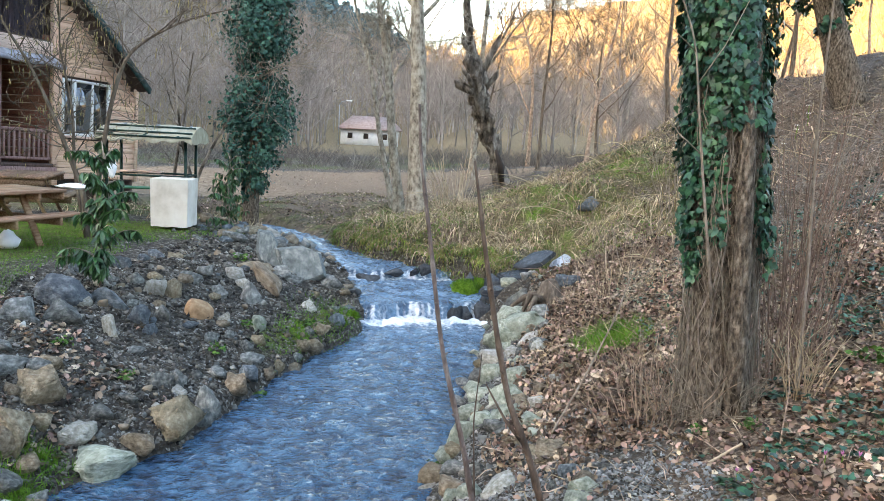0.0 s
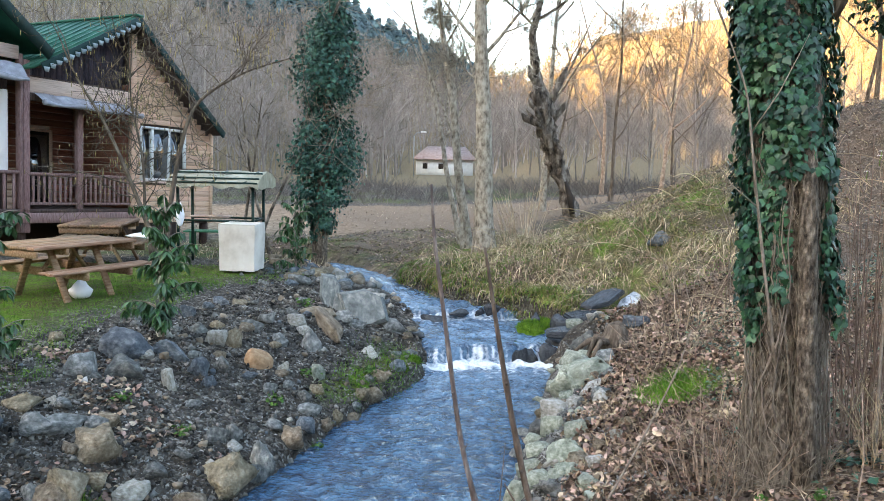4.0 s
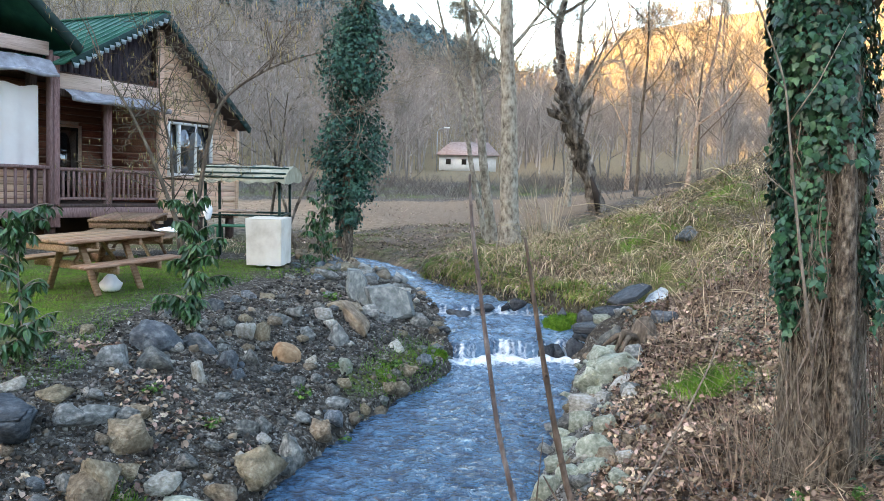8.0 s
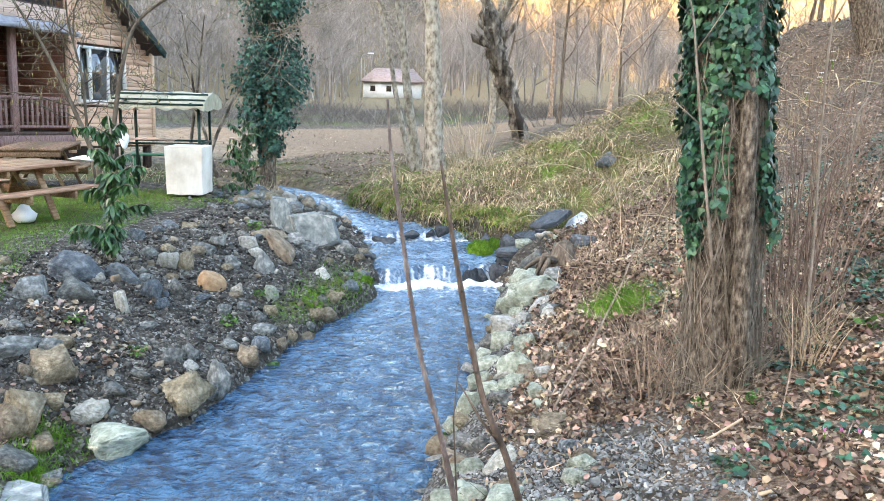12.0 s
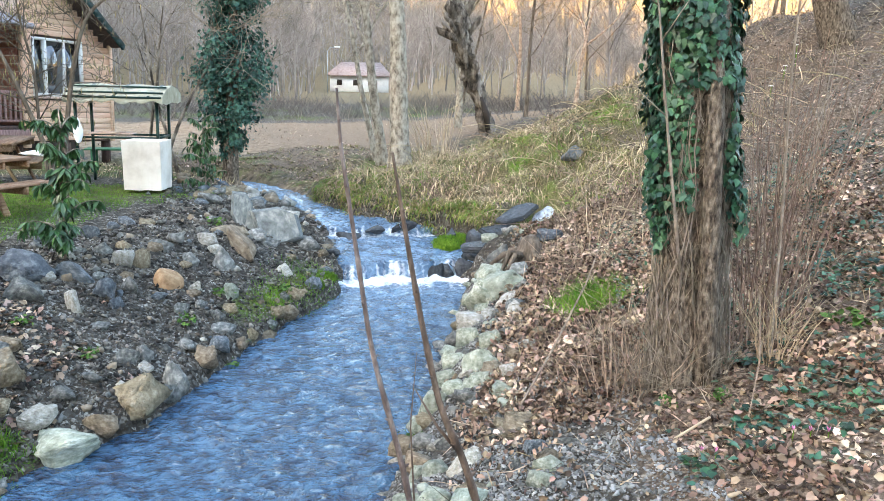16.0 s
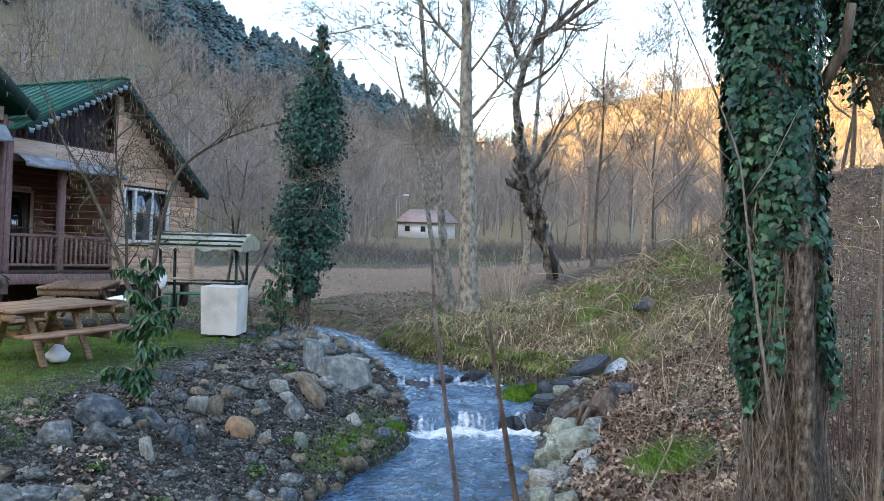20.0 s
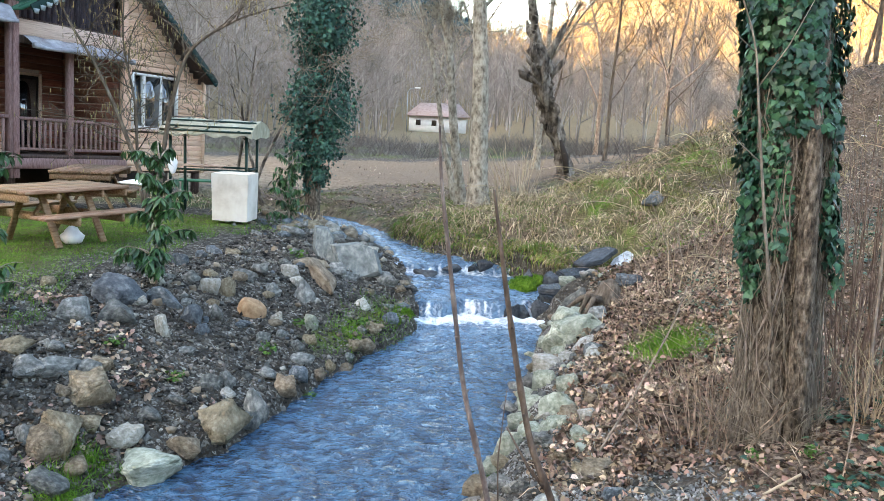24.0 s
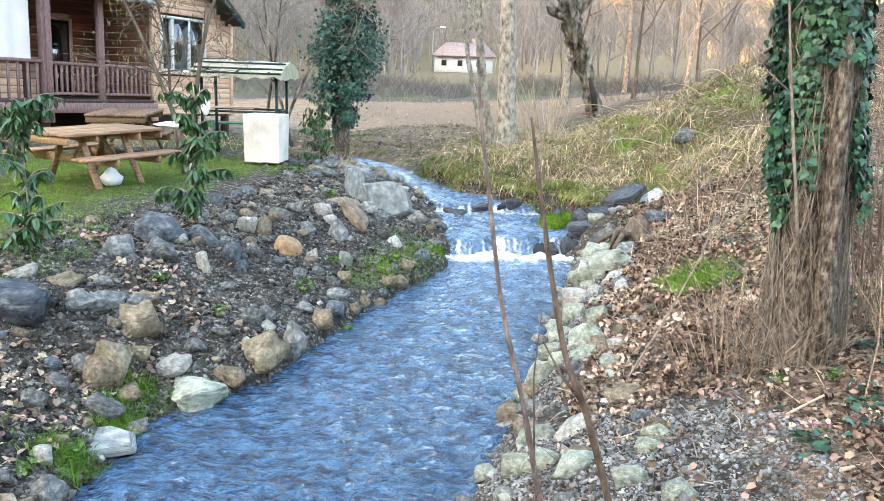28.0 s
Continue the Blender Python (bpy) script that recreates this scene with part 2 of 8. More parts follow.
GRAVEL = mat("gravel", [(0.3, (0.024, 0.021, 0.018)), (0.5, (0.075, 0.067, 0.057)), (0.7, (0.22, 0.2, 0.172))], 5, 0.9, 0.3, vary=0.8, island=True)
SHORE_GRAVEL = mat("shore_gravel", [(0.3, (0.09, 0.089, 0.085)), (0.5, (0.19, 0.188, 0.18)), (0.7, (0.36, 0.355, 0.335))], 5, 0.9, 0.3, vary=0.5, island=True)
BARK_PALE = mat("pale_bark", [(0.32, (0.085, 0.07, 0.053)), (0.46, (0.25, 0.214, 0.168)), (0.62, (0.42, 0.378, 0.31))], 11, 0.9, 0.9, stretch=(1, 1, 0.6))
BARK_BROWN = mat("brown_bark", [(0.3, (0.05, 0.038, 0.028)), (0.5, (0.13, 0.10, 0.075)), (0.7, (0.24, 0.195, 0.15))], 14, 0.92, 0.9, stretch=(1, 1, 0.25))
BARK_DARK = mat("dark_gnarled_bark", [(0.34, (0.03, 0.023, 0.018)), (0.5, (0.16, 0.128, 0.1)), (0.64, (0.36, 0.305, 0.25))], 6, 0.92, 1.0, stretch=(1, 1, 0.5), bump_dist=0.05)
TWIG = mat("twig_bark", [(0.3, (0.128, 0.102, 0.076)), (0.5, (0.230, 0.187, 0.145)), (0.7, (0.340, 0.289, 0.230))], 10, 0.85, 0.2, vary=0.25, island=True)
TWIG_RED = mat("reddish_shoot_bark", [(0.3, (0.1, 0.065, 0.045)), (0.5, (0.22, 0.15, 0.105)), (0.7, (0.38, 0.285, 0.21))], 10, 0.8, 0.2, vary=0.45, island=True)
IVY = mat("ivy_leaf", [(0.3, (0.007, 0.028, 0.018)), (0.5, (0.02, 0.068, 0.036)), (0.72, (0.066, 0.145, 0.062))], 3, 0.4, 0.1, vary=0.65, island=True, spec=0.3)
LAUREL = mat("laurel_leaf", [(0.3, (0.011, 0.042, 0.014)), (0.5, (0.031, 0.091, 0.025)), (0.72, (0.084, 0.168, 0.045))], 3, 0.32, 0.1, vary=0.4, island=True, spec=0.5)
GRASS = mat("grass_blade", [(0.3, (0.03, 0.075, 0.006)), (0.5, (0.09, 0.19, 0.015)), (0.7, (0.19, 0.31, 0.04))], 2, 0.7, 0, vary=0.35, island=True)
OLIVE = mat("yellow_green_grass", [(0.3, (0.085, 0.08, 0.022)), (0.5, (0.2, 0.185, 0.055)), (0.7, (0.37, 0.33, 0.13))], 2, 0.8, 0, vary=0.4, island=True)
MOSSY = mat("moss_green_grass", [(0.3, (0.055, 0.056, 0.014)), (0.5, (0.14, 0.132, 0.04)), (0.7, (0.27, 0.245, 0.095))], 2, 0.85, 0, vary=0.5, island=True)
CATKIN = mat("yellow_brown_catkin", [(0.3, (0.22, 0.17, 0.07)), (0.7, (0.42, 0.34, 0.16))], 20, 0.8, 0, vary=0.3, island=True)
DRY = mat("dry_grass", [(0.3, (0.24, 0.175, 0.105)), (0.5, (0.43, 0.335, 0.21)), (0.7, (0.64, 0.53, 0.37))], 2, 0.85, 0, vary=0.6, island=True)
DEAD = mat("dead_leaf", [(0.3, (0.085, 0.053, 0.037)), (0.5, (0.25, 0.17, 0.122)), (0.7, (0.52, 0.405, 0.31))], 2, 0.7, 0, vary=0.85, island=True)
WOODS = mat("bare_wood", [(0.3, (0.135, 0.116, 0.103)), (0.5, (0.25, 0.218, 0.195)), (0.7, (0.36, 0.32, 0.288))], 0.6, 0.95, 0, vary=0.4, island=True)
# distance haze put into the needle colour: paler and bluer
CONIFER = mat("haze_tinted_conifer_needles", [(0.3, (0.045, 0.076, 0.085)), (0.5, (0.07, 0.11, 0.118)), (0.7, (0.095, 0.145, 0.145))], 0.5, 0.9, 0, vary=0.3, island=True)
BRUSH = mat("dead_brush_bark", [(0.3, (0.12, 0.083, 0.055)), (0.5, (0.3, 0.22, 0.152)), (0.7, (0.52, 0.41, 0.3))], 10, 0.9, 0.2, vary=0.75, island=True)
THICKET = mat("thicket_bark", [(0.3, (0.07, 0.058, 0.05)), (0.5, (0.14, 0.12, 0.105)), (0.7, (0.25, 0.22, 0.195))], 1.5, 0.95, 0, vary=0.5, island=True)
# warmer copy of bare_wood: the sun's gold is put into the colour
SUNNY_WOODS = mat("sun_tinted_bare_wood", [(0.3, (0.14, 0.085, 0.042)), (0.5, (0.27, 0.18, 0.09)), (0.7, (0.4, 0.29, 0.16))], 0.3, 0.95, 0, vary=0.4, island=True)
IVY_TEAL = mat("teal_ivy_leaf", [(0.3, (0.01, 0.038, 0.03)), (0.5, (0.028, 0.085, 0.062)), (0.72, (0.07, 0.155, 0.105))], 3, 0.5, 0.1, vary=0.55, island=True, spec=0.25)
CABIN_WOOD = mat("honey_pine_board", [(0.3, (0.52, 0.315, 0.205)), (0.5, (0.74, 0.49, 0.345)), (0.72, (0.83, 0.61, 0.46))], 5, 0.6, 0.2, stretch=(3, 0.3, 14), vary=0.14)
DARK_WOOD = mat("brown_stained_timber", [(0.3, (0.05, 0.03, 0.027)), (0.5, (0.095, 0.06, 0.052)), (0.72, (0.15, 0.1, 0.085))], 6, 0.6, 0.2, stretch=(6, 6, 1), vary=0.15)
PALE_WOOD = mat("weathered_pale_timber", [(0.3, (0.5, 0.345, 0.28)), (0.5, (0.7, 0.51, 0.425)), (0.72, (0.8, 0.63, 0.545))], 6, 0.75, 0.2, stretch=(3, 0.4, 10), vary=0.12)
TABLE_WOOD = mat("orange_pine_timber", [(0.3, (0.17, 0.09, 0.045)), (0.5, (0.31, 0.185, 0.105)), (0.72, (0.44, 0.3, 0.195))], 5, 0.55, 0.15, stretch=(1, 8, 8), vary=0.25)
OLD_PINE = mat("brown_weathered_pine", [(0.3, (0.1, 0.052, 0.028)), (0.5, (0.2, 0.118, 0.07)), (0.72, (0.31, 0.2, 0.135))], 5, 0.65, 0.2, stretch=(1, 8, 8), vary=0.25)
ROOF_GREEN = mat("green_roof_sheet", [(0.3, (0.015, 0.075, 0.05)), (0.5, (0.03, 0.12, 0.08)), (0.72, (0.06, 0.18, 0.12))], 2, 0.5, 0.1)
ROOF_RED = mat("red_roof_tile", [(0.3, (0.25, 0.165, 0.14)), (0.5, (0.36, 0.26, 0.225)), (0.72, (0.46, 0.355, 0.31))], 3, 0.8, 0.3)
WHITE = mat("white_paint", [(0.3, (0.68, 0.67, 0.64)), (0.6, (0.8, 0.79, 0.76))], 3, 0.5, 0.05)
SHEET = mat("white_cloth", [(0.25, (0.5, 0.43, 0.35)), (0.5, (0.72, 0.66, 0.58)), (0.7, (0.8, 0.755, 0.685))], 2.2, 0.75, 0.25, bump_scale=5)
PLASTIC = mat("white_plastic_bag", [(0.3, (0.7, 0.7, 0.72)), (0.6, (0.85, 0.85, 0.86))], 4, 0.35, 0.3)
TARP = mat("clear_grey_tarpaulin", [(0.3, (0.2, 0.19, 0.2)), (0.55, (0.36, 0.36, 0.4)), (0.75, (0.58, 0.58, 0.63))], 3, 0.22, 0.6, bump_scale=6)
CURTAIN = mat("pinkish_curtain_cloth", [(0.3, (0.8, 0.7, 0.66)), (0.7, (0.9, 0.83, 0.79))], 1.5, 0.8, 0.2, bump_scale=4)
CANVAS = mat("cream_canvas", [(0.3, (0.24, 0.225, 0.16)), (0.55, (0.38, 0.36, 0.27)), (0.75, (0.56, 0.54, 0.44))], 4, 0.7, 0.2)
GREEN_METAL = mat("dark_green_metal", [(0.3, (0.012, 0.03, 0.025)), (0.7, (0.03, 0.06, 0.05))], 5, 0.4, 0.05, metal=0.3)
GREY_METAL = mat("grey_metal", [(0.3, (0.25, 0.26, 0.27)), (0.7, (0.4, 0.41, 0.42))], 5, 0.4, 0.05, metal=0.7)
# near-black that stands in for shade in unlit spaces; also the door
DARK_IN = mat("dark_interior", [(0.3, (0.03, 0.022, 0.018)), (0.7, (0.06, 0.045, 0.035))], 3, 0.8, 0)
WEED = mat("dull_green_weed", [(0.3, (0.025, 0.06, 0.012)), (0.5, (0.06, 0.125, 0.024)), (0.7, (0.12, 0.21, 0.045))], 8, 0.7, 0, vary=0.4, island=True)
PINK = mat("pink_petal", [(0.3, (0.5, 0.12, 0.3)), (0.7, (0.7, 0.28, 0.45))], 20, 0.6, 0)
GREEN_PAINT = mat("green_paint", [(0.3, (0.02, 0.10, 0.05)), (0.7, (0.05, 0.17, 0.09))], 4, 0.6, 0.1)


def glass_material():
    m = bpy.data.materials.new("window_glass")
    m.use_nodes = True
    b = m.node_tree.nodes["Principled BSDF"]
    b.inputs["Base Color"].default_value = (0.02, 0.025, 0.03, 1)
    b.inputs["Roughness"].default_value, b.inputs["Specular IOR Level"].default_value = 0.03, 1.0
    b.inputs["IOR"].default_value = 1.9
    return m


GLASS = glass_material()

# ---- terrain ----
L_Y = (-60, -10, 3.0, 4.3, 5.4, 6.4, 8.4, 10.6, 11.5, 13, 15, 17, 18.2, 19, 20, 21, 22, 26, 80)
L_X = (-9, -3.6, -2.6, -2.35, -2.35, -1.6, -1.0, -0.1, -0.15, -0.3, -0.8, -1.6, -2.4, -3.6, -5.1, -6.2, -6.9, -9, -40)
R_Y = (-60, -10, 1.0, 3.0, 4.5, 5.3, 6.65, 8.75, 11.2, 12.5, 13.2, 13.9, 14.15, 14.85, 16.3, 17.2, 18.4, 19.3, 20, 21, 22, 26, 80)
R_X = (-7, -1.6, -0.35, -0.05, 0.21, 0.43, 0.75, 1.2, 1.72, 2.15, 1.9, 1.45, 1.05, 0.05, -0.65, -1.0, -1.6, -2.4, -3.6, -5.3, -6.6, -8.9, -39.5)
RISE_Y = (-60, -10, 1.0, 3.0, 4.5, 5.3, 6.65, 8.75, 11.2, 12.5, 14, 15, 17, 19, 22, 26, 40, 80)
RISE_X = (-7, -1.6, -0.35, -0.05, 0.21, 0.43, 0.75, 1.2, 1.66, 1.95, 1.4, 0.6, -0.75, -1.3, -2.3, -4.0, -13, -39)
LAND_Y = (-60, -10, 11.15, 11.45, 14.5, 14.75, 22, 30, 80)
LAND_Z = (-1.6, -1.05, -0.98, -0.64, -0.60, -0.47, -0.38, -0.3, -0.1)
W_Y = (-60, -10, 5, 11.33, 11.46, 13.5, 13.68, 18, 22, 30, 80)
W_Z = (-1.6, -1.06, -0.99, -0.91, -0.72, -0.70, -0.57, -0.54, -0.53, -0.5, -0.3)
LEFT_D = (0, 0.25, 0.6, 1.2, 1.8, 2.5, 4, 6)
LEFT_H = (0, 0.16, 0.32, 0.58, 0.80, 0.92, 0.99, 1.0)
RIGHT_D = (0, 0.3, 1, 2, 3, 5, 8, 14, 30)
RIGHT_ROWS = ((-10, (0, 0.35, 0.9, 1.2, 1.35, 1.6, 2.2, 4, 8)), (2, (0, 0.3, 0.75, 1.1, 1.35, 1.7, 2.6, 4.4, 8)),
              (5, (0, 0.3, 0.6, 0.95, 1.25, 2.1, 3.7, 6.2, 10)), (8, (0, 0.35, 0.7, 1.1, 1.5, 2.4, 3.9, 6.5, 10)),
              (12, (0, 0.3, 0.55, 0.85, 1.15, 2.1, 3.8, 6.0, 10)), (14, (0, 0.36, 0.52, 0.8, 1.1, 1.95, 3.7, 5.9, 9.5)), (16, (0, 0.4, 0.55, 0.78, 1.08, 1.75, 3.4, 5.6, 9)),
              (18, (0, 0.12, 0.26, 0.34, 0.55, 1.2, 2.8, 4.8, 8)), (22, (0, 0.08, 0.2, 0.3, 0.36, 0.45, 1.6, 2.6, 5)), (30, (0, 0.15, 0.22, 0.25, 0.25, 0.25, 0.3, 0.9, 3.5)),
              (42, (0, 0.15, 0.2, 0.2, 0.2, 0.2, 0.2, 0.25, 1.0)), (60, (0, 0.15, 0.2, 0.2, 0.2, 0.2, 0.2, 0.2, 0.3)))
SKY_AZ = (-180, -150, -125, -90, -40, -27, -20, -14, -7, -2.4, 2.6, 6, 10, 20, 30, 45, 90, 150, 180)
SKY_EL = (0.30, 0.42, 0.46, 0.46, 0.46, 0.37, 0.29, 0.222, 0.178, 0.142, 0.1, 0.105, 0.155, 0.185, 0.2, 0.19, 0.2, 0.25, 0.30)


def bumps(x, y, s, seed=0.0):
    """Cheap smooth noise in -1..1."""
    a = np.sin(x * s * 1.3 + 1.7 * np.sin(y * s * 0.9 + seed) + seed * 3.1)
    b = np.sin(y * s * 1.1 + 1.3 * np.sin(x * s * 1.7 + seed * 2.0) + seed)
    c = np.sin((x + y) * s * 2.3 + 2 * b + seed * 5)
    return (a * b + 0.5 * c * a) / 1.3


def right_rise(d, y):
    d = d + 0.2 * np.clip(d / 0.05, 0, 1) * np.interp(y, (11.8, 13, 18, 20), (0, 1, 1, 0))  # undercut grassy bank
    rows = np.array([np.interp(d, RIGHT_D, h) for _, h in RIGHT_ROWS])
    ys = [r[0] for r in RIGHT_ROWS]
    k = np.clip(np.searchsorted(ys, y) - 1, 0, len(ys) - 2)
    ya, yb = np.take(ys, k), np.take(ys, k + 1)
    f = np.clip((y - ya) / (yb - ya), 0, 1)
    n = np.arange(len(d))
    return rows[k, n] * (1 - f) + rows[k + 1, n] * f


def rill_notch(x, y):
    """1 in the channel by which the side rill comes down, 0 away from it."""
    along, off = (x - 2.3) * 0.581 + (y - 12.1) * 0.814, (x - 2.3) * 0.814 - (y - 12.1) * 0.581
    return np.exp(-(off / np.where(off > 0, 0.55, 0.32)) ** 2) * np.clip((along + 0.5) / 0.4, 0, 1) * np.clip((2.1 - along) / 0.6, 0, 1)


def ground_z(x, y, rough=True):
    x, y = np.atleast_1d(np.asarray(x, float)), np.atleast_1d(np.asarray(y, float))
    xl, xr, zw = np.interp(y, L_Y, L_X), np.interp(y, R_Y, R_X), np.interp(y, W_Y, W_Z)
    dl, dr = xl - x, x - xr
    z = zw - 0.28 * np.clip(np.minimum(-dl, -dr) / 0.35, 0, 1)
    top = np.interp(y, (0, 14, 20, 60), (0.0, 0.0, -0.12, -0.12)) - zw
    cut = 0.17 * np.clip(dl / 0.05, 0, 1) * np.interp(y, (5.6, 6.6, 11.4, 12.4), (0, 1, 1, 0))  # a low cut bank at the water
    z = np.where(dl > 0, zw + np.interp(dl + cut, LEFT_D, LEFT_H) * top, z)
    rise = right_rise(np.maximum(x - np.interp(y, RISE_Y, RISE_X), 0), y)
    rise = np.maximum(rise, np.interp(dr, (0, 0.06, 0.3, 1), (0, 0.2, 0.3, 0.34)) * np.clip((y - 12) / 2, 0, 1) * np.interp(y, (16.3, 17.6), (1, 0.2)))
    rise = rise - 0.42 * rill_notch(x, y)
    z = np.where(dr > 0, zw + rise + (np.interp(y, LAND_Y, LAND_Z) - zw) * np.clip(dr / 0.3, 0, 1), z)
    if rough:
        near = np.clip(np.maximum(dl, dr) / 0.5, 0, 1)
        lawn = np.clip((dl - 2.6) / 1.0, 0, 1)
        mound = np.clip((dr - 0.4) / 0.8, 0, 1) * np.interp(y, (11.5, 13, 20, 24), (0, 1, 1, 0.2))
        z = z + mound * (0.12 * bumps(x, y, 1.2, 3.0) + 0.08 * bumps(x, y, 2.9, 1.0))
        z = z + near * (1 - 0.8 * lawn) * (0.045 * bumps(x, y, 1.7) + 0.025 * bumps(x, y, 5.3, 2.0))
    # hills: the valley sides, with the skyline as it stands round the stream
    r, az = np.hypot(x, y), np.degrees(np.arctan2(x, y))
    el = np.interp(az, SKY_AZ, SKY_EL)
    r0 = np.interp(az, (-180, -90, -40, -15, 0, 8, 20, 40, 90, 180), (60, 45, 60, 95, 130, 150, 170, 90, 60, 60))
    rs = np.interp(az, (-180, -40, 0, 8, 40, 180), (300, 300, 380, 420, 380, 300))
    h = el * rs * np.clip((r - r0) / (rs - r0), 0, 1) ** 1.15
    h = h + np.clip((r - rs) / 300, 0, 1) * 10
    # a low wooded spur behind the field
    spur = np.interp(az, (2, 6, 9, 14, 20, 25), (0, 3.0, 3.5, 3.0, 1, 0)) * np.clip((r - 60) / 60, 0, 1) * np.clip((210 - r) / 70, 0, 1)
    far = np.clip((r - 40) / 60, 0, 1)
    h = np.maximum(h, spur) * (1 + 0.05 * far * bumps(x, y, 0.06, 1.0)) + far * np.clip(h / 20, 0, 1) * 1.5 * bumps(x, y, 0.11)
    return z * np.clip(1 - (r - 60) / 200, 0.0, 1) + h


def gz1(x, y):
    return float(ground_z(x, y)[0])

# ---- tools ----
def mesh_np(name, v, quads=None, tris=None, smooth=False):
    """A mesh from arrays of corners and faces."""
    me = bpy.data.meshes.new(name)
    v = np.asarray(v, np.float32)
    q = np.zeros((0, 4), np.int32) if quads is None else np.asarray(quads, np.int32).reshape(-1, 4)
    t = np.zeros((0, 3), np.int32) if tris is None else np.asarray(tris, np.int32).reshape(-1, 3)
    me.vertices.add(len(v))
    me.vertices.foreach_set("co", v.ravel())
    loops = np.concatenate([q.ravel(), t.ravel()])
    me.loops.add(len(loops))
    me.loops.foreach_set("vertex_index", loops)
    starts = np.concatenate([np.arange(len(q)) * 4, len(q) * 4 + np.arange(len(t)) * 3]).astype(np.int32)
    me.polygons.add(len(starts))
    me.polygons.foreach_set("loop_start", starts)
    if smooth:
        me.polygons.foreach_set("use_smooth", np.ones(len(starts), bool))
    me.update(calc_edges=True)
    me.validate()
    return me


class Build:
    """Gathers boxes, tubes and leaves into one mesh."""

    def __init__(self):
        self.v, self.q, self.t, self.n = [], [], [], 0

    def add(self, v, quads=None, tris=None):
        v = np.asarray(v, float).reshape(-1, 3)
        self.v.append(v)
        if quads is not None and len(quads):
            self.q.append(np.asarray(quads, int).reshape(-1, 4) + self.n)
        if tris is not None and len(tris):
            self.t.append(np.asarray(tris, int).reshape(-1, 3) + self.n)
        self.n += len(v)
        return self

    def box(self, x0, x1, y0, y1, z0, z1, m=None, bevel=0.0):
        c = np.array([[x, y, z] for z in (z0, z1) for y in (y0, y1) for x in (x0, x1)], float)
        q = [[0, 2, 3, 1], [4, 5, 7, 6], [0, 1, 5, 4], [2, 6, 7, 3], [0, 4, 6, 2], [1, 3, 7, 5]]
        if bevel:
            bm = bmesh.new()
            vs = [bm.verts.new(p) for p in c]
            for f in q:
                bm.faces.new([vs[i] for i in f])
            bmesh.ops.bevel(bm, geom=bm.edges[:], offset=bevel, segments=1, affect="EDGES")
            bm.verts.index_update()
            c = np.array([v.co[:] for v in bm.verts])
            fs = [[v.index for v in f.verts] for f in bm.faces]
            bm.free()
            q, t = [f for f in fs if len(f) == 4], [f for f in fs if len(f) == 3]
        else:
            t = None
        if m is not None:
            c = c @ np.array(m.to_3x3()).T + np.array(m.translation)
        return self.add(c, q, t)

    def beam(self, a, b, w, h, bevel=0.0, up=(0, 0, 1)):
        """A timber from a to b, w wide and h high."""
        a, b = Vector(a), Vector(b)
        d = (b - a).normalized()
        side = d.cross(Vector(up))
        side = side.normalized() if side.length > 1e-4 else Vector((1, 0, 0))
        top = side.cross(d)
        m = Matrix((side, d, top)).transposed().to_4x4()
        m.translation = a
        return self.box(-w / 2, w / 2, 0, (b - a).length, -h / 2, h / 2, m, bevel)

    def tube(self, pts, radii, sides=6, cap=True):
        p, r = np.asarray(pts, float), np.asarray(radii, float)
        d = np.gradient(p, axis=0)
        d /= np.linalg.norm(d, axis=1)[:, None] + 1e-9
        ref = np.array([0.31, 0.95, 0.12]) if abs(d[0][1]) < 0.85 else np.array([1.0, 0.1, 0.0])
        u = np.cross(d, ref)
        u /= np.linalg.norm(u, axis=1)[:, None] + 1e-9
        w = np.cross(d, u)
        a = np.arange(sides) * 2 * np.pi / sides
        ring = p[:, None] + r[:, None, None] * (np.cos(a)[None, :, None] * u[:, None] + np.sin(a)[None, :, None] * w[:, None])
        n, k = len(p), sides
        i, j = np.meshgrid(np.arange(n - 1), np.arange(k), indexing="ij")
        q = np.stack([i * k + j, i * k + (j + 1) % k, (i + 1) * k + (j + 1) % k, (i + 1) * k + j], -1).reshape(-1, 4)
        tris = []
        if cap:
            tris = [[0, s + 1, s] for s in range(1, k - 1)] + [[(n - 1) * k, (n - 1) * k + s, (n - 1) * k + s + 1] for s in range(1, k - 1)]
        return self.add(ring.reshape(-1, 3), q, tris)

    def strew(self, v, quads, tris, mats):
        """Copies of one small shape at many poses (N x 3 x 3 turns and N x 3 places)."""
        turns, places = mats
        v = np.asarray(v, float)
        n = len(places)
        allv = np.einsum("nij,kj->nki", turns, v) + places[:, None]
        off = (np.arange(n) * len(v))[:, None, None]
        q = None if quads is None or not len(quads) else (np.asarray(quads)[None] + off).reshape(-1, 4)
        t = None if tris is None or not len(tris) else (np.asarray(tris)[None] + off).reshape(-1, 3)
        return self.add(allv.reshape(-1, 3), q, t)

    def mesh(self, name, smooth=False):
        return mesh_np(name, np.concatenate(self.v), np.concatenate(self.q) if self.q else None, np.concatenate(self.t) if self.t else None, smooth)


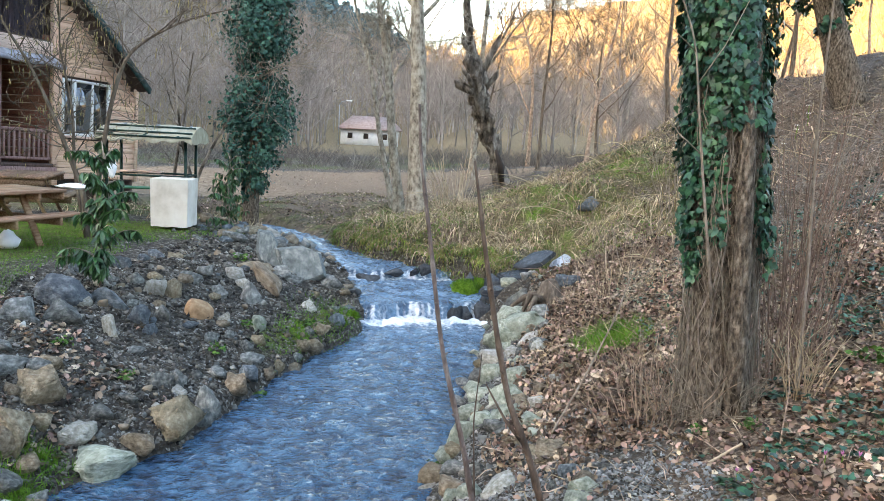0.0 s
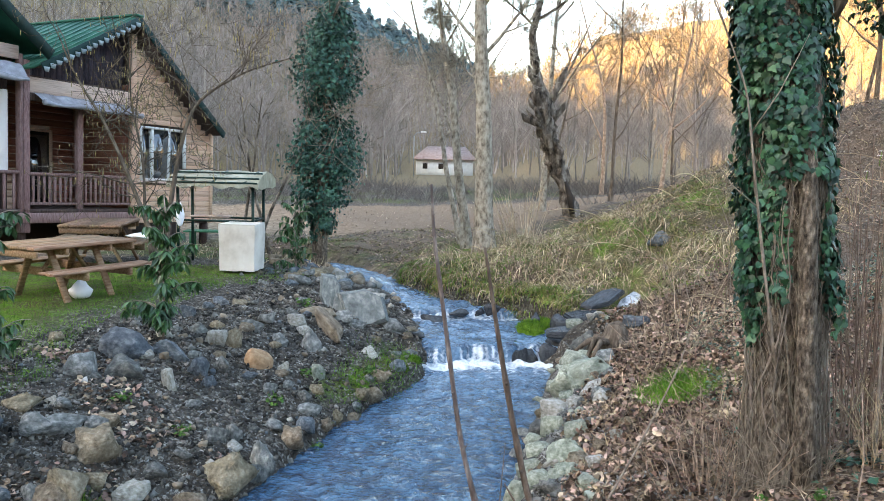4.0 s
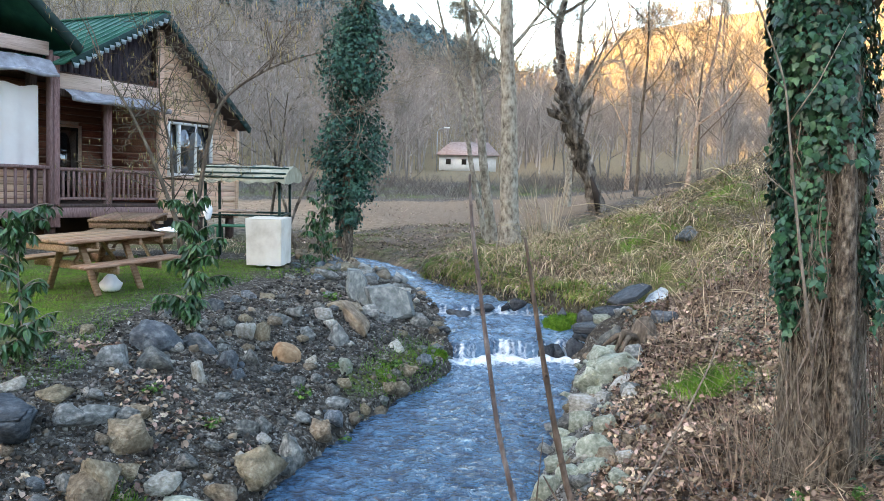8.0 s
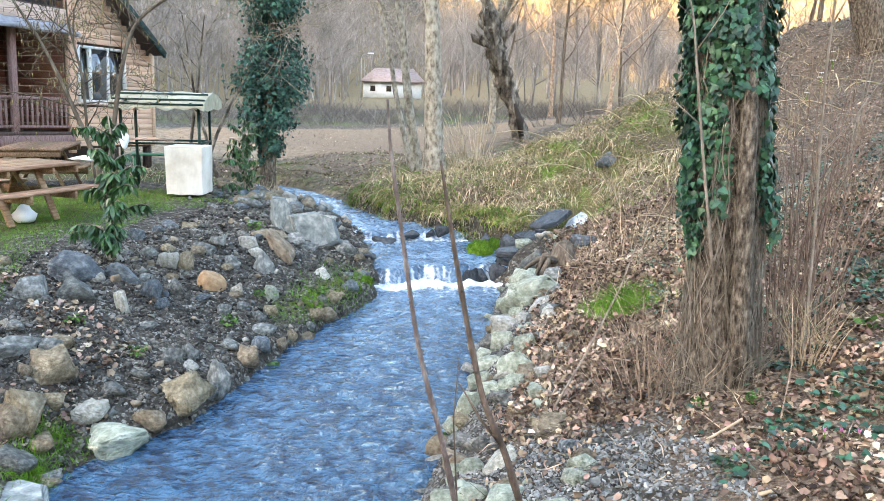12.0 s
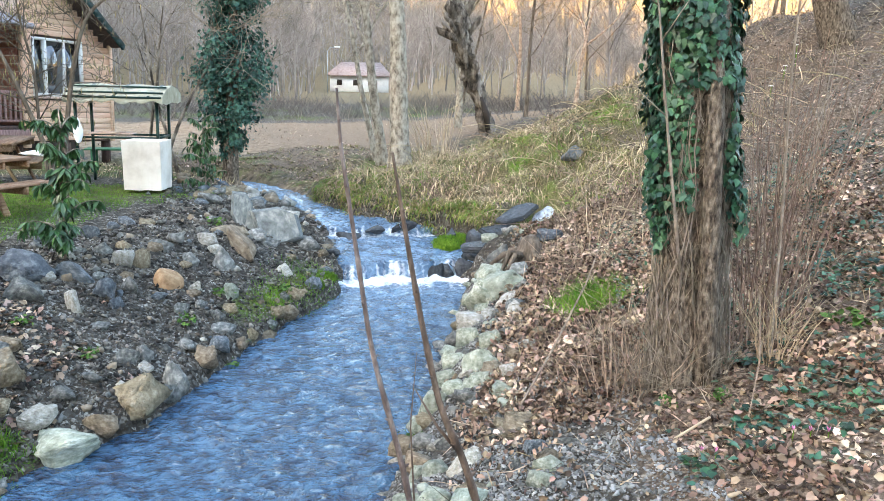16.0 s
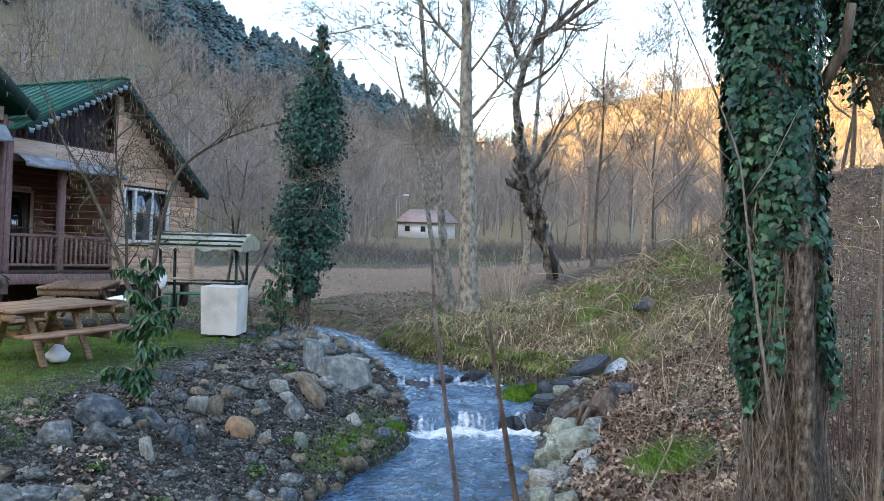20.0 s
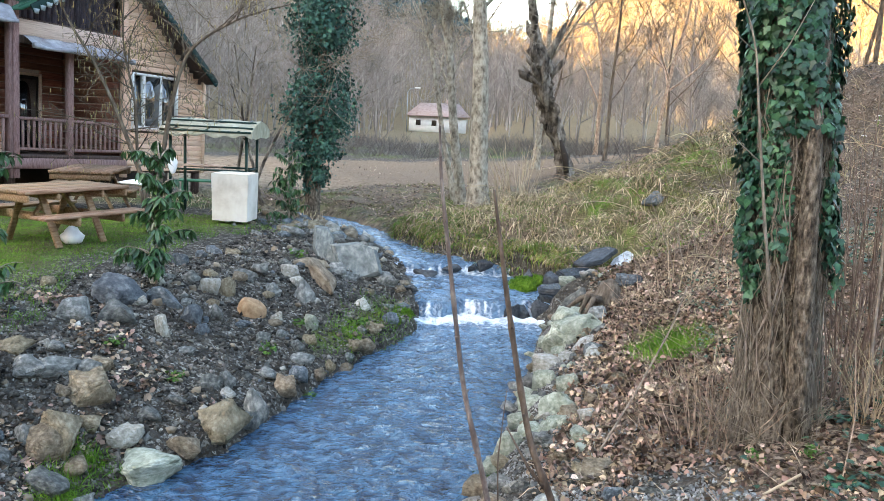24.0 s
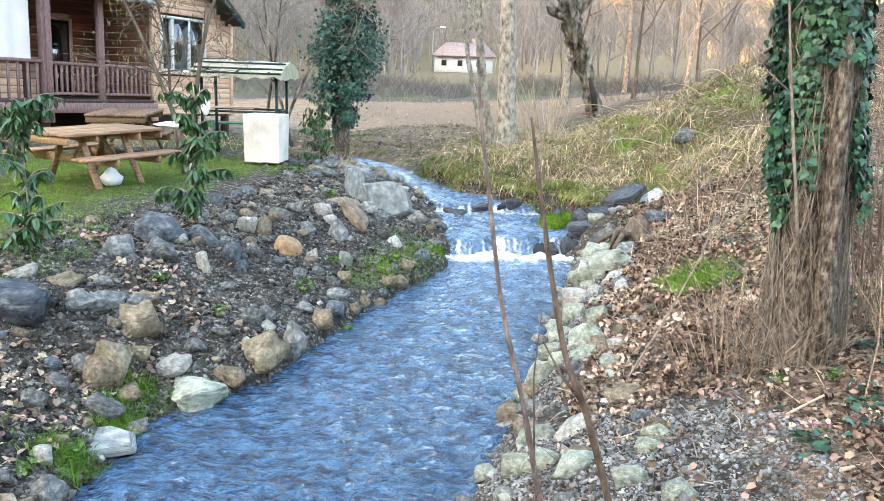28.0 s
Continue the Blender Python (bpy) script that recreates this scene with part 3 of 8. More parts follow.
def part(name, geo, material, parent=None, label="", smooth=False):
    """Links a Build, a bmesh or a mesh as one object under a thing or a part."""
    if isinstance(geo, Build):
        me = geo.mesh(name, smooth)
    elif isinstance(geo, bmesh.types.BMesh):
        me = bpy.data.meshes.new(name)
        geo.to_mesh(me)
        geo.free()
        if smooth:
            me.polygons.foreach_set("use_smooth", np.ones(len(me.polygons), bool))
    else:
        me = geo
    if not me.materials:
        me.materials.append(material)
    ob = new(name, me)
    if parent is not None:
        ob.parent = parent
    if label:
        tagged(ob, label)
    return ob


def thing(name, at=(0, 0, 0), label="", category="", group="", kind="", turn=0.0):
    """An Empty that carries parts."""
    e = new(name)
    e.empty_display_size = 0.2
    e.matrix_world = pose(*at, 0, 0, turn)
    return tagged(e, label, category, group, kind)


def turns(rng, n, tilt=0.5, size=(1, 1), flat=None):
    """Random turns about z with some tilt, and sizes."""
    a, b, c = rng.uniform(0, 2 * np.pi, n), rng.normal(0, tilt, n), rng.normal(0, tilt, n)
    s = rng.uniform(size[0], size[1], n)
    ca, sa, cb, sb, cc, sc = np.cos(a), np.sin(a), np.cos(b), np.sin(b), np.cos(c), np.sin(c)
    z, o = np.zeros(n), np.ones(n)
    rz = np.stack([ca, -sa, z, sa, ca, z, z, z, o], -1).reshape(-1, 3, 3)
    rx = np.stack([o, z, z, z, cb, -sb, z, sb, cb], -1).reshape(-1, 3, 3)
    ry = np.stack([cc, z, sc, z, o, z, -sc, z, cc], -1).reshape(-1, 3, 3)
    return rx @ ry @ rz * s[:, None, None]


def facing(rng, normals, spread=0.35, size=(1, 1)):
    """Turns that lay a leaf's z along the given normals, with its tip (+y) hanging down, and some spread."""
    n = normals + rng.normal(0, spread, normals.shape)
    n /= np.linalg.norm(n, axis=1)[:, None]
    down = np.tile([0.0, 0, -1], (len(n), 1)) + rng.normal(0, 0.45, n.shape)
    y = down - (down * n).sum(1)[:, None] * n
    y /= np.linalg.norm(y, axis=1)[:, None] + 1e-9
    x = np.cross(y, n)
    return np.stack([x, y, n], -1) * rng.uniform(size[0], size[1], len(n))[:, None, None]


def grow(rng, base, way, length, radius, levels, out, kids=(3, 5), bend=0.25, lift=0.15, shrink=(0.45, 0.7), taper=0.35, steps=6, spread=0.8, first=0.35, kid=(0.45, 0.7)):
    """A branch and its side branches, as (points, radii, level) in out."""
    p, d = np.array(base, float), np.array(way, float)
    d /= np.linalg.norm(d)
    pts, rad = [p.copy()], [radius]
    for s in range(steps):
        d = d + rng.normal(0, bend / steps ** 0.5, 3) + np.array([0, 0, lift / steps])
        d /= np.linalg.norm(d)
        p = p + d * length / steps
        pts.append(p.copy())
        rad.append(radius * (1 - (1 - taper) * (s + 1) / steps))
    out.append((np.array(pts), np.array(rad), levels))
    if levels <= 0:
        return
    for _ in range(rng.integers(kids[0], kids[1] + 1)):
        f = rng.uniform(first, 1.0)
        k = f * steps
        i = min(int(k), steps - 1)
        at = pts[i] + (pts[i + 1] - pts[i]) * (k - i)
        along = pts[i + 1] - pts[i]
        along = along / np.linalg.norm(along)
        side = rng.normal(0, 1, 3)
        side -= side @ along * along
        side /= np.linalg.norm(side)
        w = along * (1 - 0.4 * spread) + side * spread
        r = radius * (1 - (1 - taper) * f) * rng.uniform(*kid)
        grow(rng, at, w, length * rng.uniform(*shrink), r, levels - 1, out, kids, bend * 1.15, lift, shrink, 0.3, max(3, steps - 1), spread, 0.25)


def branch_mesh(out, sides=(3, 4, 6, 8), thin=0.0):
    b = Build()
    for pts, rad, level in out:
        if level == 0 and len(pts) > 4:
            keep = [0, len(pts) // 2, len(pts) - 1]
            pts, rad = pts[keep], rad[keep]
        elif level == 1 and len(pts) > 5:
            keep = [0, len(pts) // 3, 2 * len(pts) // 3, len(pts) - 1]
            pts, rad = pts[keep], rad[keep]
        b.tube(pts, np.maximum(rad, thin), sides[min(level, len(sides) - 1)], cap=False)
    return b


def rock_mesh(name, seed, sx=1.0, sy=1.0, sz=1.0, jag=0.28, sub=2, corners=(8, 13), worn=0.035):
    """A broken, worn stone about one metre across."""
    rng = np.random.default_rng(seed)
    bm = bmesh.new()
    bmesh.ops.create_icosphere(bm, subdivisions=sub, radius=0.5)
    if jag > 0.2:
        # angular stones: a hull of few points with worn edges
        bm.clear()
        pts = rng.normal(0, 1, (int(rng.integers(*corners)), 3))
        pts /= np.linalg.norm(pts, axis=1)[:, None]
        for p in pts * 0.5 * rng.uniform(0.82, 1.12, (len(pts), 1)):
            bm.verts.new(p)
        hull = bmesh.ops.convex_hull(bm, input=bm.verts[:])
        bmesh.ops.delete(bm, geom=[g for g in hull["geom_interior"] if isinstance(g, bmesh.types.BMVert)], context="VERTS")
        bmesh.ops.bevel(bm, geom=bm.edges[:], offset=worn, segments=2, affect="EDGES")
        bmesh.ops.triangulate(bm, faces=bm.faces[:])
        if sub > 2:
            bmesh.ops.subdivide_edges(bm, edges=[e for e in bm.edges if e.calc_length() > 0.12], cuts=3, use_grid_fill=True)
        off = rng.uniform(0, 50, 3)
        for v in bm.verts:
            p = np.array(v.co)
            k = noise.noise(Vector(p * 3.1 + off)) * 0.16 + noise.noise(Vector(p * 8 + off)) * 0.07 + noise.noise(Vector(p * 19 + off)) * 0.03
            v.co = Vector(p * (1 + k) * (sx, sy, sz))
        me = bpy.data.meshes.new(name)
        bmesh.ops.recalc_face_normals(bm, faces=bm.faces[:])
        bm.to_mesh(me)
        bm.free()
        me.polygons.foreach_set("use_smooth", np.ones(len(me.polygons), bool))
        return me
    cuts = rng.normal(0, 1, (10, 3))
    cuts /= np.linalg.norm(cuts, axis=1)[:, None]
    depth = rng.uniform(0.25, 0.45, 10)
    off = rng.uniform(0, 50, 3)
    for v in bm.verts:
        p = np.array(v.co)
        for c, d in zip(cuts, depth):
            k = p @ c - d
            if k > 0:
                p = p - c * k * min(0.97, 0.4 + jag * 1.9)
        k = noise.noise(Vector(p * 3.1 + off)) * jag * 0.35 + noise.noise(Vector(p * 8 + off)) * jag * 0.12
        v.co = Vector(p * (1 + k)) * 1.0
        v.co.x, v.co.y, v.co.z = v.co.x * sx, v.co.y * sy, v.co.z * sz
    me = bpy.data.meshes.new(name)
    bm.to_mesh(me)
    bm.free()
    me.polygons.foreach_set("use_smooth", np.array([rng.random() < 0.9] * len(me.polygons)))
    return me

# ---- ground and water ----
def spaced(lo, hi, dense0, dense1, step, grow_rate=1.09):
    mid = list(np.arange(dense0, dense1 + step / 2, step))
    up, s = mid[-1], step
    while up < hi:
        s *= grow_rate
        up += s
        mid.append(up)
    dn, s = mid[0], step
    while dn > lo:
        s *= grow_rate
        dn -= s
        mid.insert(0, dn)
    return np.array(mid)


gx, gy = spaced(-900, 900, -5.0, 5.0, 0.06), spaced(-500, 1100, 2.0, 15.0, 0.07)
GX, GY = np.meshgrid(gx, gy)
gz = ground_z(GX.ravel(), GY.ravel())
nx, ny = len(gx), len(gy)
ii, jj = np.meshgrid(np.arange(ny - 1), np.arange(nx - 1), indexing="ij")
gq = np.stack([ii * nx + jj, ii * nx + jj + 1, (ii + 1) * nx + jj + 1, (ii + 1) * nx + jj], -1).reshape(-1, 4)
ground_me = mesh_np("ground", np.stack([GX.ravel(), GY.ravel(), gz], -1), gq, smooth=True)
X, Y = GX.ravel(), GY.ravel()
d_left, d_right = np.interp(Y, L_Y, L_X) - X, X - np.interp(Y, R_Y, R_X)


def step(v, a, b):
    return np.clip((v - a) / (b - a), 0, 1)


LAWN_Y, LAWN_X = (-20, 6, 7.2, 8.4, 9.9, 10.6, 12.4, 13.5, 14.2), (-4.6, -4.1, -3.8, -4.1, -4.3, -3.8, -3.6, -2.9, -2.4)
lawn_x = np.interp(Y, LAWN_Y, LAWN_X)
grass_mask = (0.8 + 0.2 * bumps(X, Y, 1.6, 0.8)) * step(lawn_x - X, -0.4, 0.8) * step(14.9 - Y, 0, 1.2)
grass_mask = np.maximum(grass_mask, 0.8 * np.exp(-((X - 2.5) ** 2 / 0.12 + (Y - 7.5) ** 2 / 0.25)))
grass_mask = np.maximum(grass_mask, 0.75 * step(d_left, 0.08, 0.16) * step(0.6 - d_left, 0, 0.2) * step(Y, 8.3, 9.2) * step(11.6 - Y, 0, 0.6))
grass_mask = np.maximum(grass_mask, (0.46 + 0.36 * bumps(X, Y, 1.4, 1.2)) * step(d_right, -0.1, 0.3) * step(8.0 - d_right, 0, 2.5) * step(0.2 + 0.42 * Y - X, 0, 0.8) * step(Y, 11.6, 13) * step(22 - Y, 0, 3))
grass_mask = np.maximum(grass_mask, 0.6 * step(d_left, 1.0, 2.0) * step(Y, 15, 17) * step(24 - Y, 0, 2) * step(7 - d_left, 0, 2))
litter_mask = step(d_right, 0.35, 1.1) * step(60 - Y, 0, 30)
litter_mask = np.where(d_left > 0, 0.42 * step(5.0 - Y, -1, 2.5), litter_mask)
grass_mask = np.maximum(grass_mask, (0.38 + 0.4 * bumps(X, Y, 0.9, 0.5)) * step(Y, 18, 19.5) * step(24 - Y, 0, 1.5) * step(6 - X, 0, 5))
field_mask = step(Y, 23.2, 24.2) * step(36.5 - Y, 0, 1.2)
field_mask = np.maximum(field_mask, step(d_left, 3, 6) * step(Y, 14.5, 17) * step(36.5 - Y, 0, 1.2))
grass_mask = np.maximum(grass_mask, (0.3 + 0.4 * bumps(X, Y, 0.35, 0.5)) * step(Y, 36, 38) * step(70 - Y, 0, 4))
field_mask = np.maximum(field_mask, 0.52 * step(Y, 16.5, 18) * step(24.4 - Y, 0, 1) * step(4 - X, 0, 2))
# last factor thins upslope litter to darker ground: shade put into the cover
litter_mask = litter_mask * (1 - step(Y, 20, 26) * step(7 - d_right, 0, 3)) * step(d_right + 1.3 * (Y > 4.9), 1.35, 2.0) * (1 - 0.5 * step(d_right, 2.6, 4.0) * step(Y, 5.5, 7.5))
hill_mask = step(np.hypot(X, Y), 58, 66)
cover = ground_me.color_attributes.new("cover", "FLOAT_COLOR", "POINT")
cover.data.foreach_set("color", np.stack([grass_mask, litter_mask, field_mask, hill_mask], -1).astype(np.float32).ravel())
ground = part("ground", ground_me, GROUND)
tagged(ground, "stream banks of gravel, leaf litter and grass in a wooded valley", "ground", kind="structure")

# the stream: a sheet that follows the bed down over two small falls
wy = np.concatenate([np.arange(-40, 2, 1.0), np.arange(2, 10.8, 0.06), np.arange(10.8, 12, 0.025), np.arange(12, 15.2, 0.05), np.arange(15.2, 30, 0.15)])
ws = np.linspace(0, 1, 150)
WS, WYY = np.meshgrid(ws, wy)
lx, rx = np.interp(WYY, L_Y, L_X) - 0.25, np.interp(WYY, R_Y, R_X) + 0.25
WX = lx + (rx - lx) * WS
lip = -0.24 * step(WX, 0.0, 0.6) + 0.05 * np.sin(WX * 7.1 + 1) + 0.03 * np.sin(WX * 19)
at_falls = step(WYY, 10.5, 11) * step(15.2 - WYY, 0, 0.4)
yl = WYY + lip * at_falls
WZ = np.interp(yl, W_Y, W_Z)
rip = 0.014 * bumps(WX, WYY, 5.0, 0.4) + 0.011 * bumps(WX * 0.7, WYY, 9.0, 1.4) + 0.006 * bumps(WX * 0.7, WYY * 1.2, 19.0, 2.4)
WZ = WZ + rip * (1 + 0.7 * step(WYY, 8, 10.5))
streak = np.clip(0.6 * np.sin(WX * 9.3 + 0.7 + 0.8 * np.sin(WX * 3)) + 0.5 * np.sin(WX * 31 + 2 * np.sin(WX * 5)) + 0.45 * np.sin(WX * 67 + WYY), -0.8, 1)
face = np.exp(-((yl - 11.39) / 0.09) ** 2)
WZ = WZ + face * 0.05 * np.sin(WX * 13 + 2 * np.sin(WX * 5)) + 0.045 * np.exp(-((yl - 11.08) / 0.2) ** 2) * bumps(WX, WYY, 9.0, 0.3)
foam = face * (0.22 + 0.42 * streak) + 0.6 * np.exp(-(np.maximum(np.abs(yl - 11.1) - 0.08, 0) / 0.11) ** 2)
foam += 0.34 * np.exp(-(np.maximum(11.0 - yl, 0) / 0.4) ** 2) * (yl < 11.3) * (0.6 + 0.6 * bumps(WX, WYY, 4.0, 2.2))
foam += np.exp(-((yl - 13.58) / 0.1) ** 2) * (0.22 + 0.3 * streak) + 0.4 * np.exp(-((yl - 13.42) / 0.1) ** 2)
foam += 0.34 * np.clip(bumps(WX, WYY * 1.3, 2.6, 3.3) * bumps(WX, WYY * 1.6, 8.5, 4) - 0.25, 0, 1) * step(WYY, 4, 8)
foam += 0.3 * np.clip(bumps(WX, WYY * 1.5, 6.0, 5.1) - 0.45, 0, 1) * step(WYY, 11.5, 12.2)
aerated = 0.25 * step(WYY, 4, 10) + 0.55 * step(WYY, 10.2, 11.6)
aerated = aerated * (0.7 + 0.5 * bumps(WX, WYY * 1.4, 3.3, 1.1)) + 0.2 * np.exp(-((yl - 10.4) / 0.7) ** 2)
wn_ = len(ws)
ii, jj = np.meshgrid(np.arange(len(wy) - 1), np.arange(wn_ - 1), indexing="ij")
wq = np.stack([ii * wn_ + jj, ii * wn_ + jj + 1, (ii + 1) * wn_ + jj + 1, (ii + 1) * wn_ + jj], -1).reshape(-1, 4)
water_me = mesh_np("water", np.stack([WX.ravel(), WYY.ravel(), WZ.ravel()], -1), wq, smooth=True)
fo = water_me.color_attributes.new("foam", "FLOAT_COLOR", "POINT")
f1 = np.clip(foam.ravel(), 0, 1)
fo.data.foreach_set("color", np.stack([f1, np.clip(aerated.ravel(), 0, 1), f1, np.ones_like(f1)], -1).astype(np.float32).ravel())
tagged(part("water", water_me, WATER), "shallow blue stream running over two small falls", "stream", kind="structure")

# ---- the cabin: built along its own side wall (y along the wall, x outwards), then set on the ground ----
CABIN = Matrix.Translation((-8.39, 17.7, 0)) @ Matrix.Rotation(radians(-25), 4, "Z") @ Matrix(((1, 0, 0, 0), (0, 1, 0, 0), (0, -0.075, 1, 0.23), (0, 0, 0, 1)))
PEAK_S, PEAK_Z = 1.87, 4.97
LEFT_S, LEFT_Z = -0.75, 3.5
BACK_S, BACK_Z = 4.84, 2.52
DECK = 0.5


def rake(s):
    if s < PEAK_S:
        return PEAK_Z - (PEAK_S - s) * (PEAK_Z - LEFT_Z) / (PEAK_S - LEFT_S)
    return PEAK_Z - (s - PEAK_S) * (PEAK_Z - BACK_Z) / (BACK_S - PEAK_S)


def cabin():
    c = thing("cabin", (0, 0, 0), "honey-coloured board cabin with a green roof and a railed porch", "cabin")
    c.matrix_world = CABIN
    hgt, z, n = 0.135, DECK - 0.35, 0
    while z < 4.75:
        top = z + hgt
        ye = min(4.78, PEAK_S + (PEAK_Z - 0.16 - top) / ((PEAK_Z - BACK_Z) / (BACK_S - PEAK_S)))
        if ye > 2.3:
            spans = [(2.14, ye)]
            if top > 1.2 and z < 2.5:
                spans = [(2.14, 2.3), (3.84, ye)]
            for a, b in spans:
                part("board", Build().box(-0.07, 0.014 * (n % 2), a, b, z, top - 0.006, bevel=0.007), CABIN_WOOD, c)
        z += hgt
        n += 1
    part("wall_core", Build().box(-0.18, -0.075, 2.1, 2.29, 0.1, 3.9).box(-0.18, -0.075, 3.85, 4.75, 0.1, 2.4)
         .box(-0.18, -0.075, 2.29, 3.85, 0.1, 1.18).box(-0.18, -0.075, 2.29, 3.85, 2.53, 3.2), DARK_WOOD, c)
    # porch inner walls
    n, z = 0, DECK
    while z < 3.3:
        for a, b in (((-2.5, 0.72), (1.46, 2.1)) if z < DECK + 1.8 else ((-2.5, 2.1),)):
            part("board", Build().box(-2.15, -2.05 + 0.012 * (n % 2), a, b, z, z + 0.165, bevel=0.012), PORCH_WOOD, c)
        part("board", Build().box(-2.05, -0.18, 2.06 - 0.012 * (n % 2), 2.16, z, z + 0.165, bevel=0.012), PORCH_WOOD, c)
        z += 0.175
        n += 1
    d = part("door", Build().box(-2.14, -2.06, 0.78, 1.4, DECK, DECK + 1.8), DARK_IN, c, "dark glazed door")
    part("door_frame", Build().box(-2.08, -2.02, 0.72, 0.79, DECK, DECK + 1.84).box(-2.08, -2.02, 1.39, 1.46, DECK, DECK + 1.84)
         .box(-2.08, -2.02, 0.79, 1.39, DECK + 1.78, DECK + 1.84), PALE_WOOD, d, "pale door frame")
    part("pane", Build().box(-2.06, -2.05, 0.86, 1.32, DECK + 0.15, DECK + 1.7), GLASS, d)
    part("door_handle", Build().box(-2.05, -2.0, 0.88, 0.92, DECK + 0.85, DECK + 0.98), GREY_METAL, d)
    # window
    w = part("window", Build().box(-0.06, 0.03, 2.3, 2.36, 1.19, 2.52).box(-0.06, 0.03, 3.78, 3.84, 1.19, 2.52)
             .box(-0.06, 0.03, 2.36, 3.78, 1.19, 1.25).box(-0.06, 0.03, 2.36, 3.78, 2.46, 2.52).box(-0.15, -0.12, 2.36, 3.78, 1.25, 2.46), WHITE, c, "white three-light window")
    for a, b in ((2.64, 2.72), (3.2, 3.28)):
        part("mullion", Build().box(-0.05, 0.034, a, b, 1.25, 2.46, bevel=0.006), WHITE, w)
    # panes turned to steer reflections: outer two to the sunlit hill, middle one away
    for a, b, swing, tip in ((2.36, 2.64, 8, -3.6), (2.72, 3.2, -8, 2.5), (3.28, 3.78, 8, -3.4)):
        o = part("pane", Build().box(-0.003, 0.003, (a - b) / 2, (b - a) / 2, -0.6, 0.6), GLASS, w)
        o.matrix_local = Matrix.Translation((-0.025, (a + b) / 2, 1.855)) @ Matrix.Rotation(radians(tip), 4, "Y") @ Matrix.Rotation(radians(swing), 4, "Z")
    part("sill", Build().box(-0.02, 0.08, 2.25, 3.9, 1.13, 1.185, bevel=0.01), PALE_WOOD, w)
    # posts and beams
    for y, z1, m in ((2.07, 4.66, CABIN_WOOD), (0.52, 2.95, POST_WOOD), (-0.83, 3.6, POST_WOOD)):
        part("post", Build().box(-0.07, 0.06, y - 0.075, y + 0.075, 0.0, z1, bevel=0.012), m, c)
    part("beam", Build().box(-0.08, 0.04, -0.75, 2.0, 2.78, 2.94, bevel=0.01), DARK_WOOD, c)
    part("fascia_board", Build().box(-0.02, 0.035, -0.75, 2.0, 2.945, 3.27, bevel=0.01), PALE_WOOD, c, "pale planed fascia board")
    part("corner_board", Build().box(-0.05, 0.04, 4.75, 4.86, 0.1, 2.55, bevel=0.01), CABIN_WOOD, c)
    part("deck", Build().box(-2.1, 0.06, -2.6, 2.1, DECK - 0.08, DECK, bevel=0.01), DARK_WOOD, c)
    part("rim_beam", Build().box(-0.02, 0.09, -3.6, 2.1, DECK - 0.3, DECK - 0.08, bevel=0.01), POST_WOOD, c)
    for y in (-2.4, -0.83, 0.52, 2.07, 3.4, 4.75):
        part("foundation_post", Build().box(-0.26, -0.1, y - 0.08, y + 0.08, -0.5, DECK - 0.08), DARK_WOOD, c)
    # solid dark box added where there is only shade below the floor
    part("underfloor", Build().box(-3.0, -1.2, -3.0, 4.8, -0.4, DECK - 0.09), DARK_IN, c, "dark box standing in for the shade under the deck")
    # railings
    for a, b, zb, zt in ((-3.4, -0.92, -0.06, 0.8), (-0.75, 0.44, 0.08, 0.78), (0.6, 1.99, 0.08, 0.78)):
        r = part("railing", Build().box(-0.045, 0.045, a, b, DECK + zt - 0.07, DECK + zt, bevel=0.01), POST_WOOD, c)
        part("bottom_rail", Build().box(-0.035, 0.035, a, b, DECK + zb, DECK + zb + 0.06, bevel=0.008), POST_WOOD, r)
        me = Build().box(-0.02, 0.02, -0.028, 0.028, DECK + zb + 0.055, DECK + zt - 0.065, bevel=0.006).mesh("baluster")
        for y in np.arange(a + 0.1, b - 0.05, 0.135 if a > -1 else 0.22):
            o = part("baluster", me, POST_WOOD, r)
            o.location.y = y
    # roof sheets and trims
    x0, x1 = -9.0, 0.4

    def sheet(name, ya, za, yb, zb, thick, m, ribs=True, xa=x0, xb=x1):
        ax, bx = Vector((0, ya, za)), Vector((0, yb, zb))
        d = (bx - ax).normalized()
        nrm = Vector((0, -d.z, d.y))
        nrm = nrm if nrm.z > 0 else -nrm
        b = Build().add([(Vector((x, 0, 0)) + p + nrm * t)[:] for t in (0, thick) for p in (ax, bx) for x in (xa, xb)],
                        [[0, 2, 3, 1], [4, 5, 7, 6], [0, 1, 5, 4], [2, 6, 7, 3], [0, 4, 6, 2], [1, 3, 7, 5]])
        o = part(name, b, m, c)
        if ribs:
            for x in np.arange(xa + 0.1, xb, 0.33):
                part("rib", Build().beam(Vector((x, 0, 0)) + ax + nrm * (thick + 0.01), Vector((x, 0, 0)) + bx + nrm * (thick + 0.01), 0.05, 0.03), m, o)
        return o
    sheet("roof", PEAK_S, PEAK_Z, LEFT_S - 0.2, rake(LEFT_S - 0.2), 0.06, ROOF_GREEN)
    sheet("roof", PEAK_S, PEAK_Z, BACK_S, BACK_Z, 0.06, ROOF_GREEN)
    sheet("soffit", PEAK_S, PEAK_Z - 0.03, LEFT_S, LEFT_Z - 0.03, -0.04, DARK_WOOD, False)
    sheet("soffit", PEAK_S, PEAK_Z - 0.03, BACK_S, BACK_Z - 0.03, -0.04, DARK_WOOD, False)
    part("ridge_cap", Build().beam((x0, PEAK_S, PEAK_Z + 0.06), (x1 + 0.02, PEAK_S, PEAK_Z + 0.06), 0.22, 0.05), ROOF_GREEN, c)
